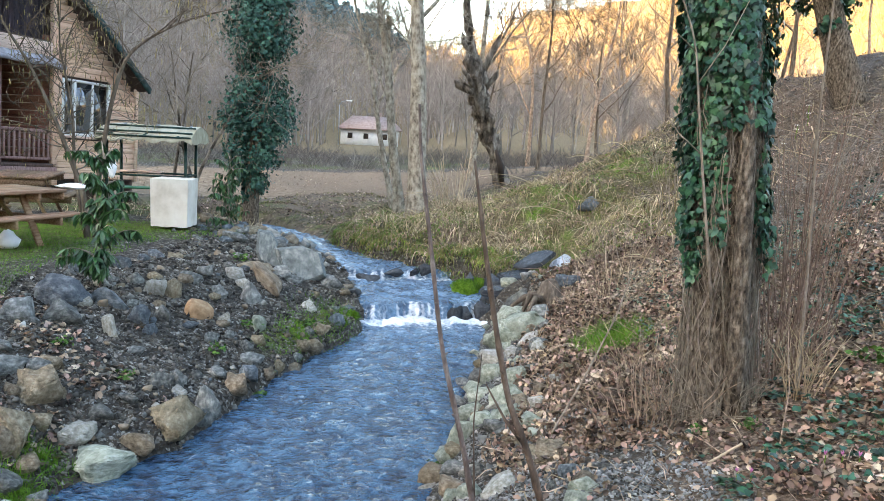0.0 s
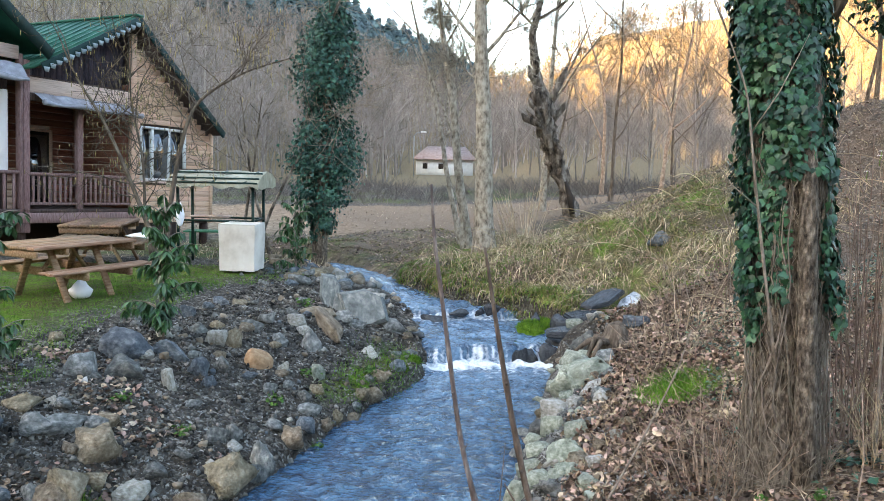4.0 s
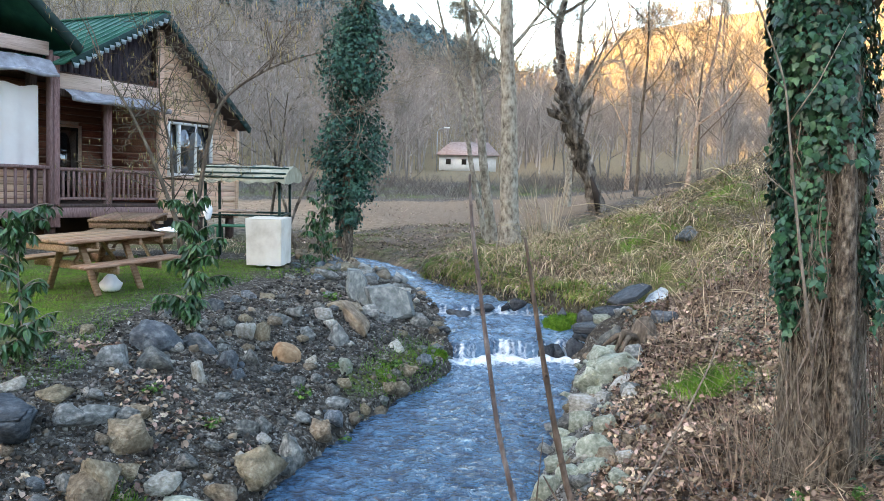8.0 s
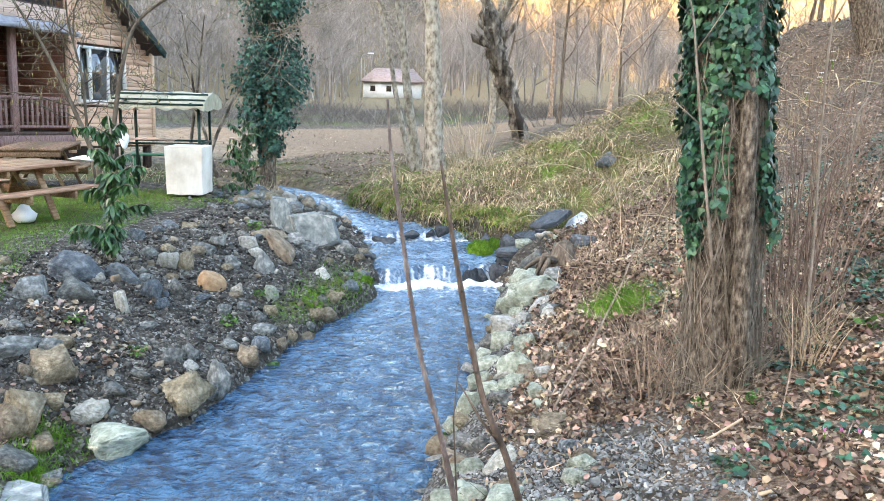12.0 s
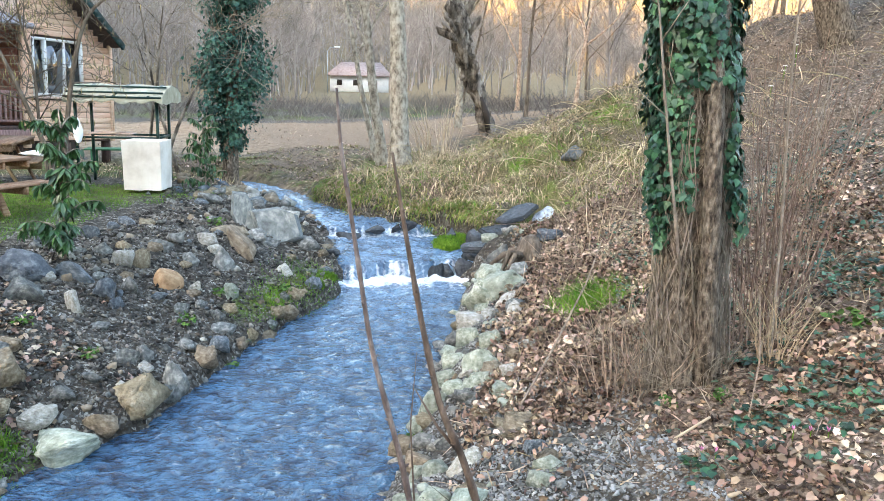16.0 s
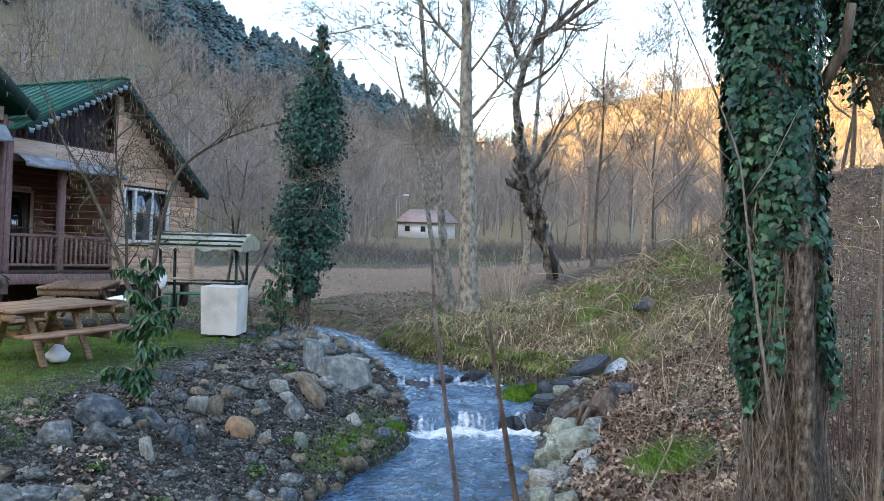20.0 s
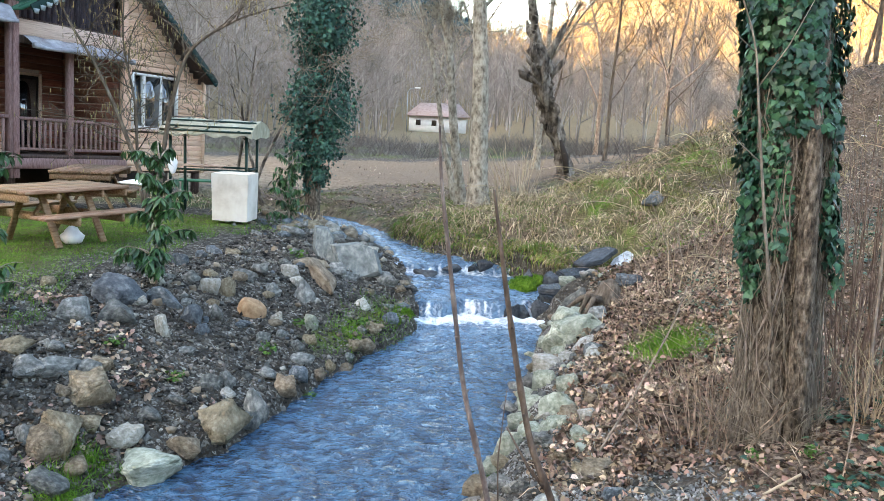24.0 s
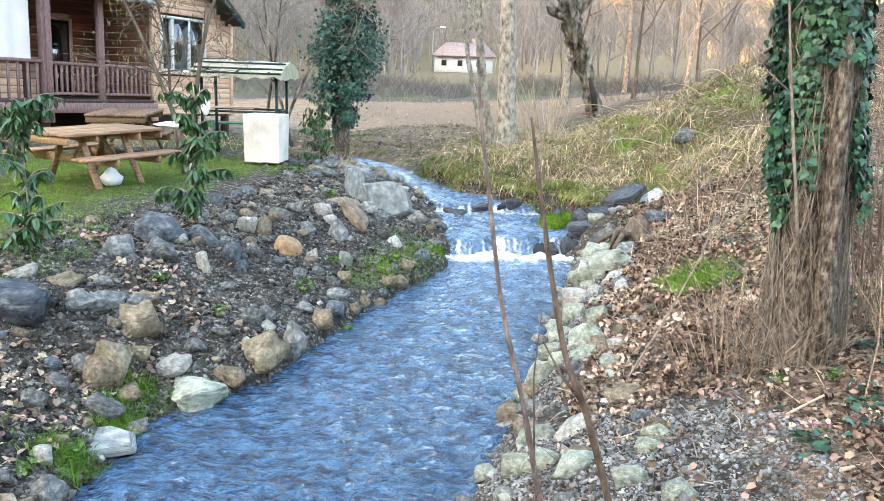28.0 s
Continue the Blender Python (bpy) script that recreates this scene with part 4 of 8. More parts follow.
    for sa, za in ((LEFT_S, LEFT_Z), (BACK_S, BACK_Z)):
        b = part("bargeboard", Build().beam((x1 + 0.02, PEAK_S, PEAK_Z - 0.05), (x1 + 0.02, sa, za - 0.05), 0.04, 0.17, 0.006), TRIM_GREEN, c, "dark green bargeboard")
        k = int(abs(PEAK_S - sa) / 0.15)
        for i in range(k):
            f = (i + 0.5) / k
            y, z = PEAK_S + (sa - PEAK_S) * f, PEAK_Z + (za - PEAK_Z) * f - 0.13
            xx = x1 + 0.045
            part("scallop", Build().add([(xx, y - 0.07, z + 0.05), (xx, y + 0.07, z + 0.05), (xx, y + 0.04, z - 0.05), (xx, y - 0.04, z - 0.05),
                                         (xx + 0.02, y - 0.07, z + 0.05), (xx + 0.02, y + 0.07, z + 0.05), (xx + 0.02, y + 0.04, z - 0.05), (xx + 0.02, y - 0.04, z - 0.05)],
                                        [[0, 3, 2, 1], [7, 4, 5, 6], [0, 1, 5, 4], [2, 3, 7, 6], [1, 2, 6, 5], [3, 0, 4, 7]]), TRIM_PALE if sa < 0 else TRIM_GREEN, b)
    for k, y in enumerate(np.arange(-0.7, 2.0, 0.15)):
        zt = rake(y) - 0.1
        if zt > 3.3:
            part("gable_board", Build().box(-0.4, -0.36 + 0.01 * (k % 2), y, y + 0.145, 3.2, zt), GABLE_WOOD, c)
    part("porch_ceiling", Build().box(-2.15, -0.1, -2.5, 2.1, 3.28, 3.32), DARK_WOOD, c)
    return c


def tarp(y0, y1, z0, z1, out, label):
    """A weather sheet rolled up under the eaves."""
    ys, ts = np.linspace(y0, y1, 40), np.linspace(0, 1, 9)
    v = []
    for t in ts:
        for y in ys:
            sag = 0.02 * math.sin(t * math.pi) * math.sin(y * 5.1) + 0.008 * math.sin(y * 13 + t * 4)
            v.append((0.06 + out * t + 0.02 * math.sin(y * 9), y, z0 + (z1 - z0) * t ** 1.3 + sag))
    n = len(ys)
    q = [[i * n + j, i * n + j + 1, (i + 1) * n + j + 1, (i + 1) * n + j] for i in range(len(ts) - 1) for j in range(n - 1)]
    b = Build().add(v, q)
    b.tube([(0.06 + out, y, z1 + 0.02 * math.sin(y * 6)) for y in ys], [0.05 + 0.014 * math.sin(y * 7) for y in ys], 8)
    ob = part("porch_tarpaulin", b, TARP, smooth=True)
    ob.matrix_world = CABIN
    return tagged(ob, label, "tarpaulin")


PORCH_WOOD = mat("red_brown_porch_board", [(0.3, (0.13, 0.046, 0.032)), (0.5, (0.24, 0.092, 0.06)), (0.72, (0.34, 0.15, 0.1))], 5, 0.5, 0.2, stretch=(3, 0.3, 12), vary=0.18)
POST_WOOD = mat("brown_painted_timber", [(0.3, (0.15, 0.08, 0.072)), (0.5, (0.26, 0.155, 0.142)), (0.72, (0.37, 0.24, 0.22))], 8, 0.6, 0.2, stretch=(6, 6, 1), vary=0.12)
# gable boards under the roof: their blue shade is put into the colour
GABLE_WOOD = mat("shade_blue_gable_board", [(0.3, (0.035, 0.03, 0.042)), (0.5, (0.07, 0.06, 0.08)), (0.72, (0.12, 0.1, 0.125))], 6, 0.6, 0.2, stretch=(6, 6, 1), vary=0.25)
TRIM_GREEN = mat("dark_green_trim", [(0.3, (0.01, 0.03, 0.03)), (0.7, (0.025, 0.06, 0.055))], 5, 0.6, 0.1)
TRIM_PALE = mat("grey_blue_trim", [(0.3, (0.2, 0.26, 0.28)), (0.7, (0.36, 0.42, 0.44))], 5, 0.6, 0.1)
cabin()
tarp(-0.7, 1.98, 2.95, 2.72, 0.35, "crumpled silver-blue tarpaulin rolled up under the porch eaves")


def second_cabin():
    """The neighbour whose porch end and eaves come into view."""
    c = thing("cabin", (0, 0, 0), "neighbouring timber cabin with a dark green roof and curtained porch", "cabin")
    c.matrix_world = CABIN
    x1 = 0.42
    ya, za, yb, zb = -0.55, 3.76, -4.0, 6.4
    for (p, pz), (q, qz) in (((ya, za), (yb, zb)), ((yb, zb), (-7.5, 3.76))):
        part("roof", Build().add([(x, y, z + t) for t in (0, 0.08) for y, z in ((p, pz), (q, qz)) for x in (-9, x1)],
                                 [[0, 2, 3, 1], [4, 5, 7, 6], [0, 1, 5, 4], [2, 6, 7, 3], [0, 4, 6, 2], [1, 3, 7, 5]]), ROOF_GREEN, c)
    part("bargeboard", Build().beam((x1 + 0.02, ya, za - 0.04), (x1 + 0.02, yb, zb - 0.04), 0.04, 0.24), TRIM_GREEN, c)
    part("post", Build().box(-0.09, 0.07, -1.0, -0.92, 0.0, 3.7, bevel=0.015), POST_WOOD, c)
    part("post", Build().box(-0.3, -0.14, -1.32, -1.14, 0.4, 3.4, bevel=0.015), DARK_WOOD, c)
    part("fascia_board", Build().box(-0.03, 0.04, -5.0, -1.0, 3.58, 3.86, bevel=0.01), PALE_WOOD, c, "pale planed fascia board")
    for k in range(5):
        part("lower_board", Build().box(-0.2, -0.16, -4.0, -1.0, DECK - 0.05 + k * 0.15, DECK + 0.09 + k * 0.15, bevel=0.008), CABIN_WOOD, c)
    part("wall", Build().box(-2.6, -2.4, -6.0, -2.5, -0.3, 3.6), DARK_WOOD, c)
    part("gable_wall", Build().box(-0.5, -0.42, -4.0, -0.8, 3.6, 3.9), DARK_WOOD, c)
    return c


second_cabin()
tarp(-4.5, -1.02, 3.5, 3.16, 0.3, "silver-blue tarpaulin rolled under the neighbouring eaves")


def curtain():
    ys, zs = np.linspace(-4.0, -1.15, 60), np.linspace(1.25, 2.92, 10)
    v = [(-0.12 + 0.025 * math.sin(y * 14) * (1.1 - (z - 1.25) / 3), y, z + 0.03 * math.sin(y * 9) * (z > 2.8)) for z in zs for y in ys]
    n = len(ys)
    q = [[i * n + j, i * n + j + 1, (i + 1) * n + j + 1, (i + 1) * n + j] for i in range(len(zs) - 1) for j in range(n - 1)]
    ob = part("porch_curtain", Build().add(v, q), CURTAIN, smooth=True)
    ob.matrix_world = CABIN
    return tagged(ob, "off-white fabric sheet hung along the porch side", "curtain")


curtain()

# ---- trees ----
def tree(name, at, height, radius, seed, material, label, lean=(0.0, 0.0), levels=3, first=0.5, kids=(4, 6), lift=0.2, bend=0.2, spread=0.75, steps=10, taper=0.25,
         shrink=(0.35, 0.55), thin=0.004, category="tree", group="", kid=(0.45, 0.7)):
    rng = np.random.default_rng(seed)
    x, y = at
    z = gz1(x, y) - 0.08
    t = thing(name, (x, y, z), label, category, group)
    out = []
    grow(rng, (0, 0, 0), (lean[0], lean[1], 1), height, radius, levels, out, kids, bend, lift, shrink, taper, steps, spread, first, kid)
    trunk, rest = out[0], out[1:]
    rad = trunk[1].copy()
    rad[0] *= 1.35
    b = Build().tube(trunk[0], rad, 12, cap=False)
    part("trunk", b, material, t, smooth=True)
    limbs = [o for o in rest if o[2] >= levels - 1]
    twigs = [o for o in rest if o[2] < levels - 1]
    for o in limbs:
        part("limb", Build().tube(o[0], np.maximum(o[1], thin), 6, cap=False), material, t, smooth=True)
    if twigs:
        tagged(part("twig_mass", branch_mesh(twigs, (3, 3, 4, 4), thin), material, t), kind="stuff")
    return t, out

# ---- stones ----
def on_ground(x, y, lift=0.0):
    return np.stack([x, y, ground_z(x, y) + lift], -1)


# x, y, width, height, kind
BANK_STONES_1 = ((-3.15, 8.22, 0.54, 0.39, 'B'), (-2.71, 8.4, 0.41, 0.22, 'B'), (-1.91, 8.86, 0.3, 0.26, 'O'), (-2.43, 8.99, 0.23, 0.25, 'P'), (-2.25, 9.09, 0.18, 0.26, 'T'),
    (-2.51, 7.67, 0.14, 0.28, 'P'), (-2.37, 8.12, 0.22, 0.26, 'B'), (-2.21, 8.44, 0.18, 0.19, 'G'), (-1.65, 8.94, 0.17, 0.17, 'P'), (-1.51, 9.86, 0.33, 0.33, 'G'),
    (-2.1, 10.04, 0.25, 0.26, 'G'), (-2.2, 9.7, 0.28, 0.18, 'G'), (-1.76, 10.34, 0.25, 0.16, 'P'), (-1.26, 11.22, 0.32, 0.24, 'G'), (-0.58, 11.53, 0.29, 0.25, 'G'),
    (-0.25, 11.71, 0.25, 0.13, 'W'), (-3.43, 9.56, 0.28, 0.26, 'B'), (-3.1, 10.03, 0.27, 0.19, 'B'), (-2.9, 10.92, 0.24, 0.18, 'B'), (-1.29, 9.04, 0.19, 0.21, 'E'),
    (-3.26, 7.46, 0.36, 0.27, 'G'), (-2.95, 7.64, 0.36, 0.3, 'G'), (-3.35, 6.42, 0.32, 0.15, 'T'), (-3.45, 5.98, 0.72, 0.34, 'D'))
BANK_STONES_2 = ((-2.63, 6.26, 0.37, 0.32, 'T'), (-2.92, 6.36, 0.31, 0.16, 'G'), (-3.12, 6.23, 0.31, 0.19, 'G'), (-2.63, 5.8, 0.34, 0.39, 'T'), (-2.26, 6.04, 0.27, 0.2, 'P'),
    (-1.66, 6.52, 0.44, 0.36, 'T'), (-1.47, 7.02, 0.3, 0.33, 'G'), (-1.29, 7.59, 0.24, 0.23, 'T'), (-1.86, 7.05, 0.19, 0.17, 'G'), (-1.76, 7.24, 0.16, 0.2, 'G'),
    (-1.72, 7.05, 0.15, 0.1, 'P'), (-0.98, 8.51, 0.16, 0.16, 'T'), (-1.07, 8.26, 0.17, 0.14, 'T'), (-2.78, 9.41, 0.24, 0.17, 'G'), (-2.22, 7.96, 0.18, 0.13, 'B'),
    (-1.07, 11.16, 0.24, 0.16, 'G'), (-1.83, 9.58, 0.21, 0.21, 'G'), (-0.81, 10.23, 0.22, 0.16, 'P'), (-2.17, 6.32, 0.2, 0.14, 'G'), (-2.03, 6.61, 0.16, 0.1, 'G'),
    (-2.67, 6.61, 0.21, 0.12, 'T'), (-0.77, 9.12, 0.17, 0.15, 'T'), (-1.68, 8.41, 0.16, 0.14, 'G'), (-1.33, 8.51, 0.16, 0.15, 'G'))
BANK_STONES_3 = ((-4.53, 8.1, 0.33, 0.17, 'G'), (-3.73, 6.48, 0.27, 0.16, 'P'), (-3.16, 6.61, 0.13, 0.09, 'P'), (-1.62, 10.16, 0.22, 0.15, 'P'), (-2.69, 11.06, 0.24, 0.13, 'T'),
    (-1.63, 11.17, 0.56, 0.16, 'T'))
SHORE_STONES_1 = ((-2.04, 5.86, 0.52, 0.24, 'E'), (-1.83, 6.2, 0.28, 0.18, 'T'), (-2.7, 5.65, 0.3, 0.3, 'T'), (-2.54, 5.36, 0.28, 0.19, 'G'),
    (-2.47, 4.28, 0.27, 0.21, 'G'), (-2.35, 5.41, 0.19, 0.11, 'G'), (-2.92, 5.05, 0.18, 0.17, 'G'), (-2.86, 5.67, 0.17, 0.17, 'G'), (-2.53, 6.03, 0.23, 0.15, 'T'),
    (-2.94, 5.42, 0.24, 0.14, 'G'))
RIGHT_STONES_1 = ((1.88, 9.1, 0.63, 0.41, 'E'), (2.09, 11.04, 0.48, 0.4, 'G'), (1.59, 9.05, 0.4, 0.35, 'E'), (1.79, 8.54, 0.26, 0.2, 'P'), (1.36, 8.19, 0.33, 0.22, 'P'),
    (1.56, 8.21, 0.22, 0.13, 'P'), (1.2, 7.99, 0.27, 0.18, 'G'), (1.28, 6.81, 0.34, 0.26, 'E'), (1.59, 7.36, 0.22, 0.14, 'G'), (1.03, 7.36, 0.2, 0.25, 'G'),
    (0.82, 6.35, 0.25, 0.27, 'E'), (0.57, 5.86, 0.28, 0.21, 'T'), (1.11, 5.51, 0.15, 0.12, 'T'), (1.32, 5.13, 0.21, 0.13, 'P'), (1.34, 4.66, 0.17, 0.13, 'B'),
    (0.81, 5.29, 0.17, 0.11, 'G'), (1, 6.18, 0.21, 0.12, 'G'), (1.17, 6.32, 0.19, 0.13, 'E'), (1.7, 6.72, 0.13, 0.1, 'P'), (1.79, 7.88, 0.23, 0.18, 'P'),
    (1.83, 6.88, 0.16, 0.1, 'T'), (0.72, 4.91, 0.18, 0.13, 'E'), (1.44, 6.19, 0.19, 0.12, 'P'), (1.06, 5.92, 0.15, 0.1, 'G'))
RIGHT_STONES_2 = ((1.14, 5.08, 0.13, 0.09, 'G'), (1.82, 9.97, 0.36, 0.29, 'E'), (2.14, 9.66, 0.33, 0.24, 'G'), (0.7, 6.33, 0.17, 0.12, 'G'), (1.5, 4.55, 0.13, 0.08, 'G'))
FALL_STONES_1 = ((1.75, 11.7, 0.5, 0.16, 'W'), (0.98, 13.85, 0.3, 0.2, 'W'), (-0.33, 13.04, 0.31, 0.15, 'W'),
    (-0.05, 13.5, 0.41, 0.16, 'W'), (0.38, 13.65, 0.31, 0.13, 'W'), (1.97, 12, 0.55, 0.24, 'W'), (2.13, 11.76, 0.42, 0.19, 'W'), (0.72, 13.78, 0.25, 0.2, 'W'),
    (3.99, 14.57, 0.44, 0.27, 'B'), (2.85, 11.23, 0.33, 0.16, 'B'))
KINDS = {"D": (ROCK_DARK, "dark blue-grey boulder on the gravel bank"), "B": (ROCK_BLUE, "rounded blue-grey boulder on the gravel bank"), "G": (ROCK_GREY, "rough grey stone on the gravel bank"), "T": (ROCK_TAN, "tan weathered boulder on the stream bank"),
         "P": (ROCK_PALE, "pale broken stone on the bank"), "O": (ROCK_ORANGE, "smooth orange-brown boulder on the gravel bank"), "E": (ROCK_GREEN, "pale greenish rock beside the stream"),
         "W": (ROCK_WET, "dark wet rock in the stream")}
ROCKS = {}


def rock_data(kind, variant, fine):
    key = (kind, variant, fine)
    if key not in ROCKS:
        round_ = kind in "BOD"
        me = rock_mesh("stone", 31 * variant + ord(kind), 1, 0.85 + 0.1 * (variant % 3), 1.0, 0.1 if kind == "O" else 0.3, 3 if fine else 2, (13, 18) if round_ else (9, 14), 0.03)
        co = np.empty(len(me.vertices) * 3, np.float32)
        me.vertices.foreach_get("co", co)
        co = co.reshape(-1, 3)
        size = co.max(0) - co.min(0)
        me.vertices.foreach_set("co", ((co - (co.max(0) + co.min(0)) / 2) / size).ravel())
        me.materials.append(KINDS[kind][0])
        ROCKS[key] = me
    return ROCKS[key]


def stone(x, y, w, h, kind, variant, fine=True, group="stones on the stream banks", depth=None, z=None, tilt=(0, 0), turn=None):
    rng = np.random.default_rng(int(abs(x) * 1000 + y * 77) + variant)
    ob = new("stone", rock_data(kind, variant, fine))
    d = depth or w * rng.uniform(0.7, 0.95)
    z = gz1(x, y) if z is None else z
    a = rng.uniform(-25, 25) if turn is None else turn
    ob.matrix_world = pose(x, y, z + h * 0.14, tilt[0] + rng.uniform(-8, 8), tilt[1] + rng.uniform(-8, 8), a) @ Matrix.Diagonal((w * 1.08, d, h * 1.2, 1))
    return tagged(ob, KINDS[kind][1], "stone", group)


k = 0
for rows in (BANK_STONES_1, BANK_STONES_2, BANK_STONES_3, SHORE_STONES_1, RIGHT_STONES_1, RIGHT_STONES_2):
    for x, y, w, h, kind in rows:
        stone(x, y, w, h, kind, k % 7)
        k += 1
for x, y, w, h, kind in FALL_STONES_1:
    stone(x, y, w, h, kind, k % 7, group="rocks at the falls", z=float(np.interp(y, W_Y, W_Z)) - (0.03 if y > 13.4 else 0.07) if kind == "W" else None)
    k += 1
# the standing slab, the great slab and the long stones
stone(-1.4, 10.58, 0.25, 0.22, "T", 2, depth=1.08, tilt=(14, 0), turn=26)


def slab(at, size, turn, tilt, material, label, seed, group="slabs by the stream"):
    """A split plate of layered rock with broken edges."""
    r = np.random.default_rng(seed)
    bm = bmesh.new()
    n = 6
    ring = [(0.5 * math.cos(a) * (1 + r.normal(0, 0.09)) / max(abs(math.cos(a)), abs(math.sin(a))) ** 0.8, 0.5 * math.sin(a) * (1 + r.normal(0, 0.09)) / max(abs(math.cos(a)), abs(math.sin(a))) ** 0.8)
            for a in np.arange(n) * 2 * math.pi / n + 0.3]
    for z, k in ((-0.5, 0.9), (-0.3, 1.02), (-0.02, 0.97), (0.05, 1.03), (0.3, 0.94), (0.5, 0.86)):
        for x, y in ring:
            bm.verts.new((x * k + r.normal(0, 0.012), y * k + r.normal(0, 0.012), z + r.normal(0, 0.03) + 0.12 * x))
    v = list(bm.verts)
    for i in range(5):
        for j in range(n):
            bm.faces.new((v[i * n + j], v[i * n + (j + 1) % n], v[i * n + n + (j + 1) % n], v[i * n + n + j]))
    bm.faces.new(v[n - 1::-1])
    bm.faces.new(v[-n:])
    bmesh.ops.bevel(bm, geom=bm.edges[:], offset=0.012, segments=1, affect="EDGES")
    ob = part("stone_slab", bm, material)
    ob.matrix_world = pose(*at, tilt[0], tilt[1], turn) @ Matrix.Diagonal((*size, 1))
    return tagged(ob, label, "stone slab", group)


slab((-1.58, 12.0, -0.02), (0.3, 0.54, 0.13), 12, (84, 6), ROCK_SLATE, "narrow grey slab standing on edge beside the stream", 1)
slab((-1.02, 11.62, -0.2), (0.6, 0.66, 0.24), 8, (68, -14), ROCK_SLATE, "large tilted blue-grey slab on the gravel bank", 2)
slab((-1.36, 11.85, -0.22), (0.36, 0.45, 0.16), -10, (62, 8), ROCK_SLATE, "broken grey slab leaning beside the stream", 3)
slab((-0.62, 11.6, -0.5), (0.34, 0.32, 0.2), 30, (40, 20, 0), ROCK_GREY, "broken grey slab leaning beside the stream", 4)
slab((-2.47, 5.04, -0.93), (0.6, 0.36, 0.08), 8, (6, -4), ROCK_SLATE, "flat pale slab at the water's edge", 8)
slab((2.7, 12.86, -0.16), (0.84, 0.33, 0.09), 44, (10, -15, 0), ROCK_WET, "dark wet slab tilted beside the rill", 5)
slab((2.32, 12.45, -0.38), (0.5, 0.4, 0.09), 20, (8, -8, 0), ROCK_WET, "dark wet slab lying by the rill", 6)
slab((1.92, 11.72, -0.5), (0.55, 0.35, 0.1), 5, (6, -4, 0), ROCK_WET, "dark wet slab at the lip of the falls", 7)
for n, (x, y, w, h) in enumerate(((1.98, 12.45, 0.36, 0.3), (2.2, 12.3, 0.34, 0.3), (2.42, 12.15, 0.3, 0.26), (2.12, 12.05, 0.28, 0.22), (1.62, 12.9, 0.22, 0.2))):
    stone(x, y, w, h, "W", n, group="rocks at the falls", z=-0.58)
for x, y, w, h in ((1.62, 11.6, 0.4, 0.3), (1.25, 11.52, 0.22, 0.32), (1.85, 11.66, 0.36, 0.28), (1.45, 11.62, 0.25, 0.26), (1.72, 11.6, 0.34, 0.4), (2.0, 11.78, 0.36, 0.42)):
    stone(x, y, w, h, "W", int(x * 10) % 7, group="rocks at the falls", z=-0.93)

rng = np.random.default_rng(5)
spots = []
for _ in range(340):
    y = rng.uniform(3.6, 14.5)
    spots.append((np.interp(y, L_Y, L_X) - rng.uniform(0.1, 3.0) ** 1.0, y, 0.045 + 0.14 * rng.random() ** 2.2))
for y in np.cumsum(rng.uniform(0.1, 0.36, 33)) + 3.7:
    spots.append((np.interp(y, L_Y, L_X) + rng.uniform(-0.3, 0.02), y, 0.08 + 0.2 * rng.random() ** 1.7))
for y in np.arange(15, 22, 0.25):
    spots.append((np.interp(y, L_Y, L_X) - rng.uniform(-0.1, 0.5), y, rng.uniform(0.12, 0.35)))
for _ in range(60):
    y = rng.uniform(13, 16.5)
    spots.append((np.interp(y, L_Y, L_X) - rng.uniform(0.3, 2.2), y, rng.uniform(0.1, 0.4)))
for _ in range(170):
    y = rng.uniform(3.4, 11.6)
    spots.append((np.interp(y, R_Y, R_X) + rng.uniform(-0.06, 0.85) * (1.5 if y < 5.2 else 1.0), y, 0.06 + 0.2 * rng.random() ** 1.6))
spots.sort(key=lambda v: v[1] - 40 * (v[2] > 0.13))
loose = {}
for n, (x, y, s) in enumerate(spots):
    right = x > np.interp(y, R_Y, R_X) - 0.1
    kind = str(rng.choice(list("GEEPTGE") if right else list("GGTBTGGGTTBP")))
    if n < 200:
        stone(float(x), float(y), s, s * rng.uniform(0.5, 0.8), kind, int(rng.integers(0, 7)), fine=False)
    else:
        loose.setdefault(kind, []).append((x, y, s))
for kind, rows in loose.items():
    me = rock_data(kind, 2, False)
    co = np.empty(len(me.vertices) * 3, np.float32)
    me.vertices.foreach_get("co", co)
    tri = np.array([p.vertices[:] for p in me.polygons])
    a = np.array(rows)
    t = turns(rng, len(a), 0.4) * (a[:, 2, None, None] * np.array((1, 0.85, 0.7))[None, None, :])
    b = Build().strew(co.reshape(-1, 3), None, tri, (t, on_ground(a[:, 0], a[:, 1], 0.01)))
    tagged(part("small_stones", b, KINDS[kind][0], smooth=True), "small broken stones scattered over the banks", "stones", kind="stuff")

# small gravel, too many to count

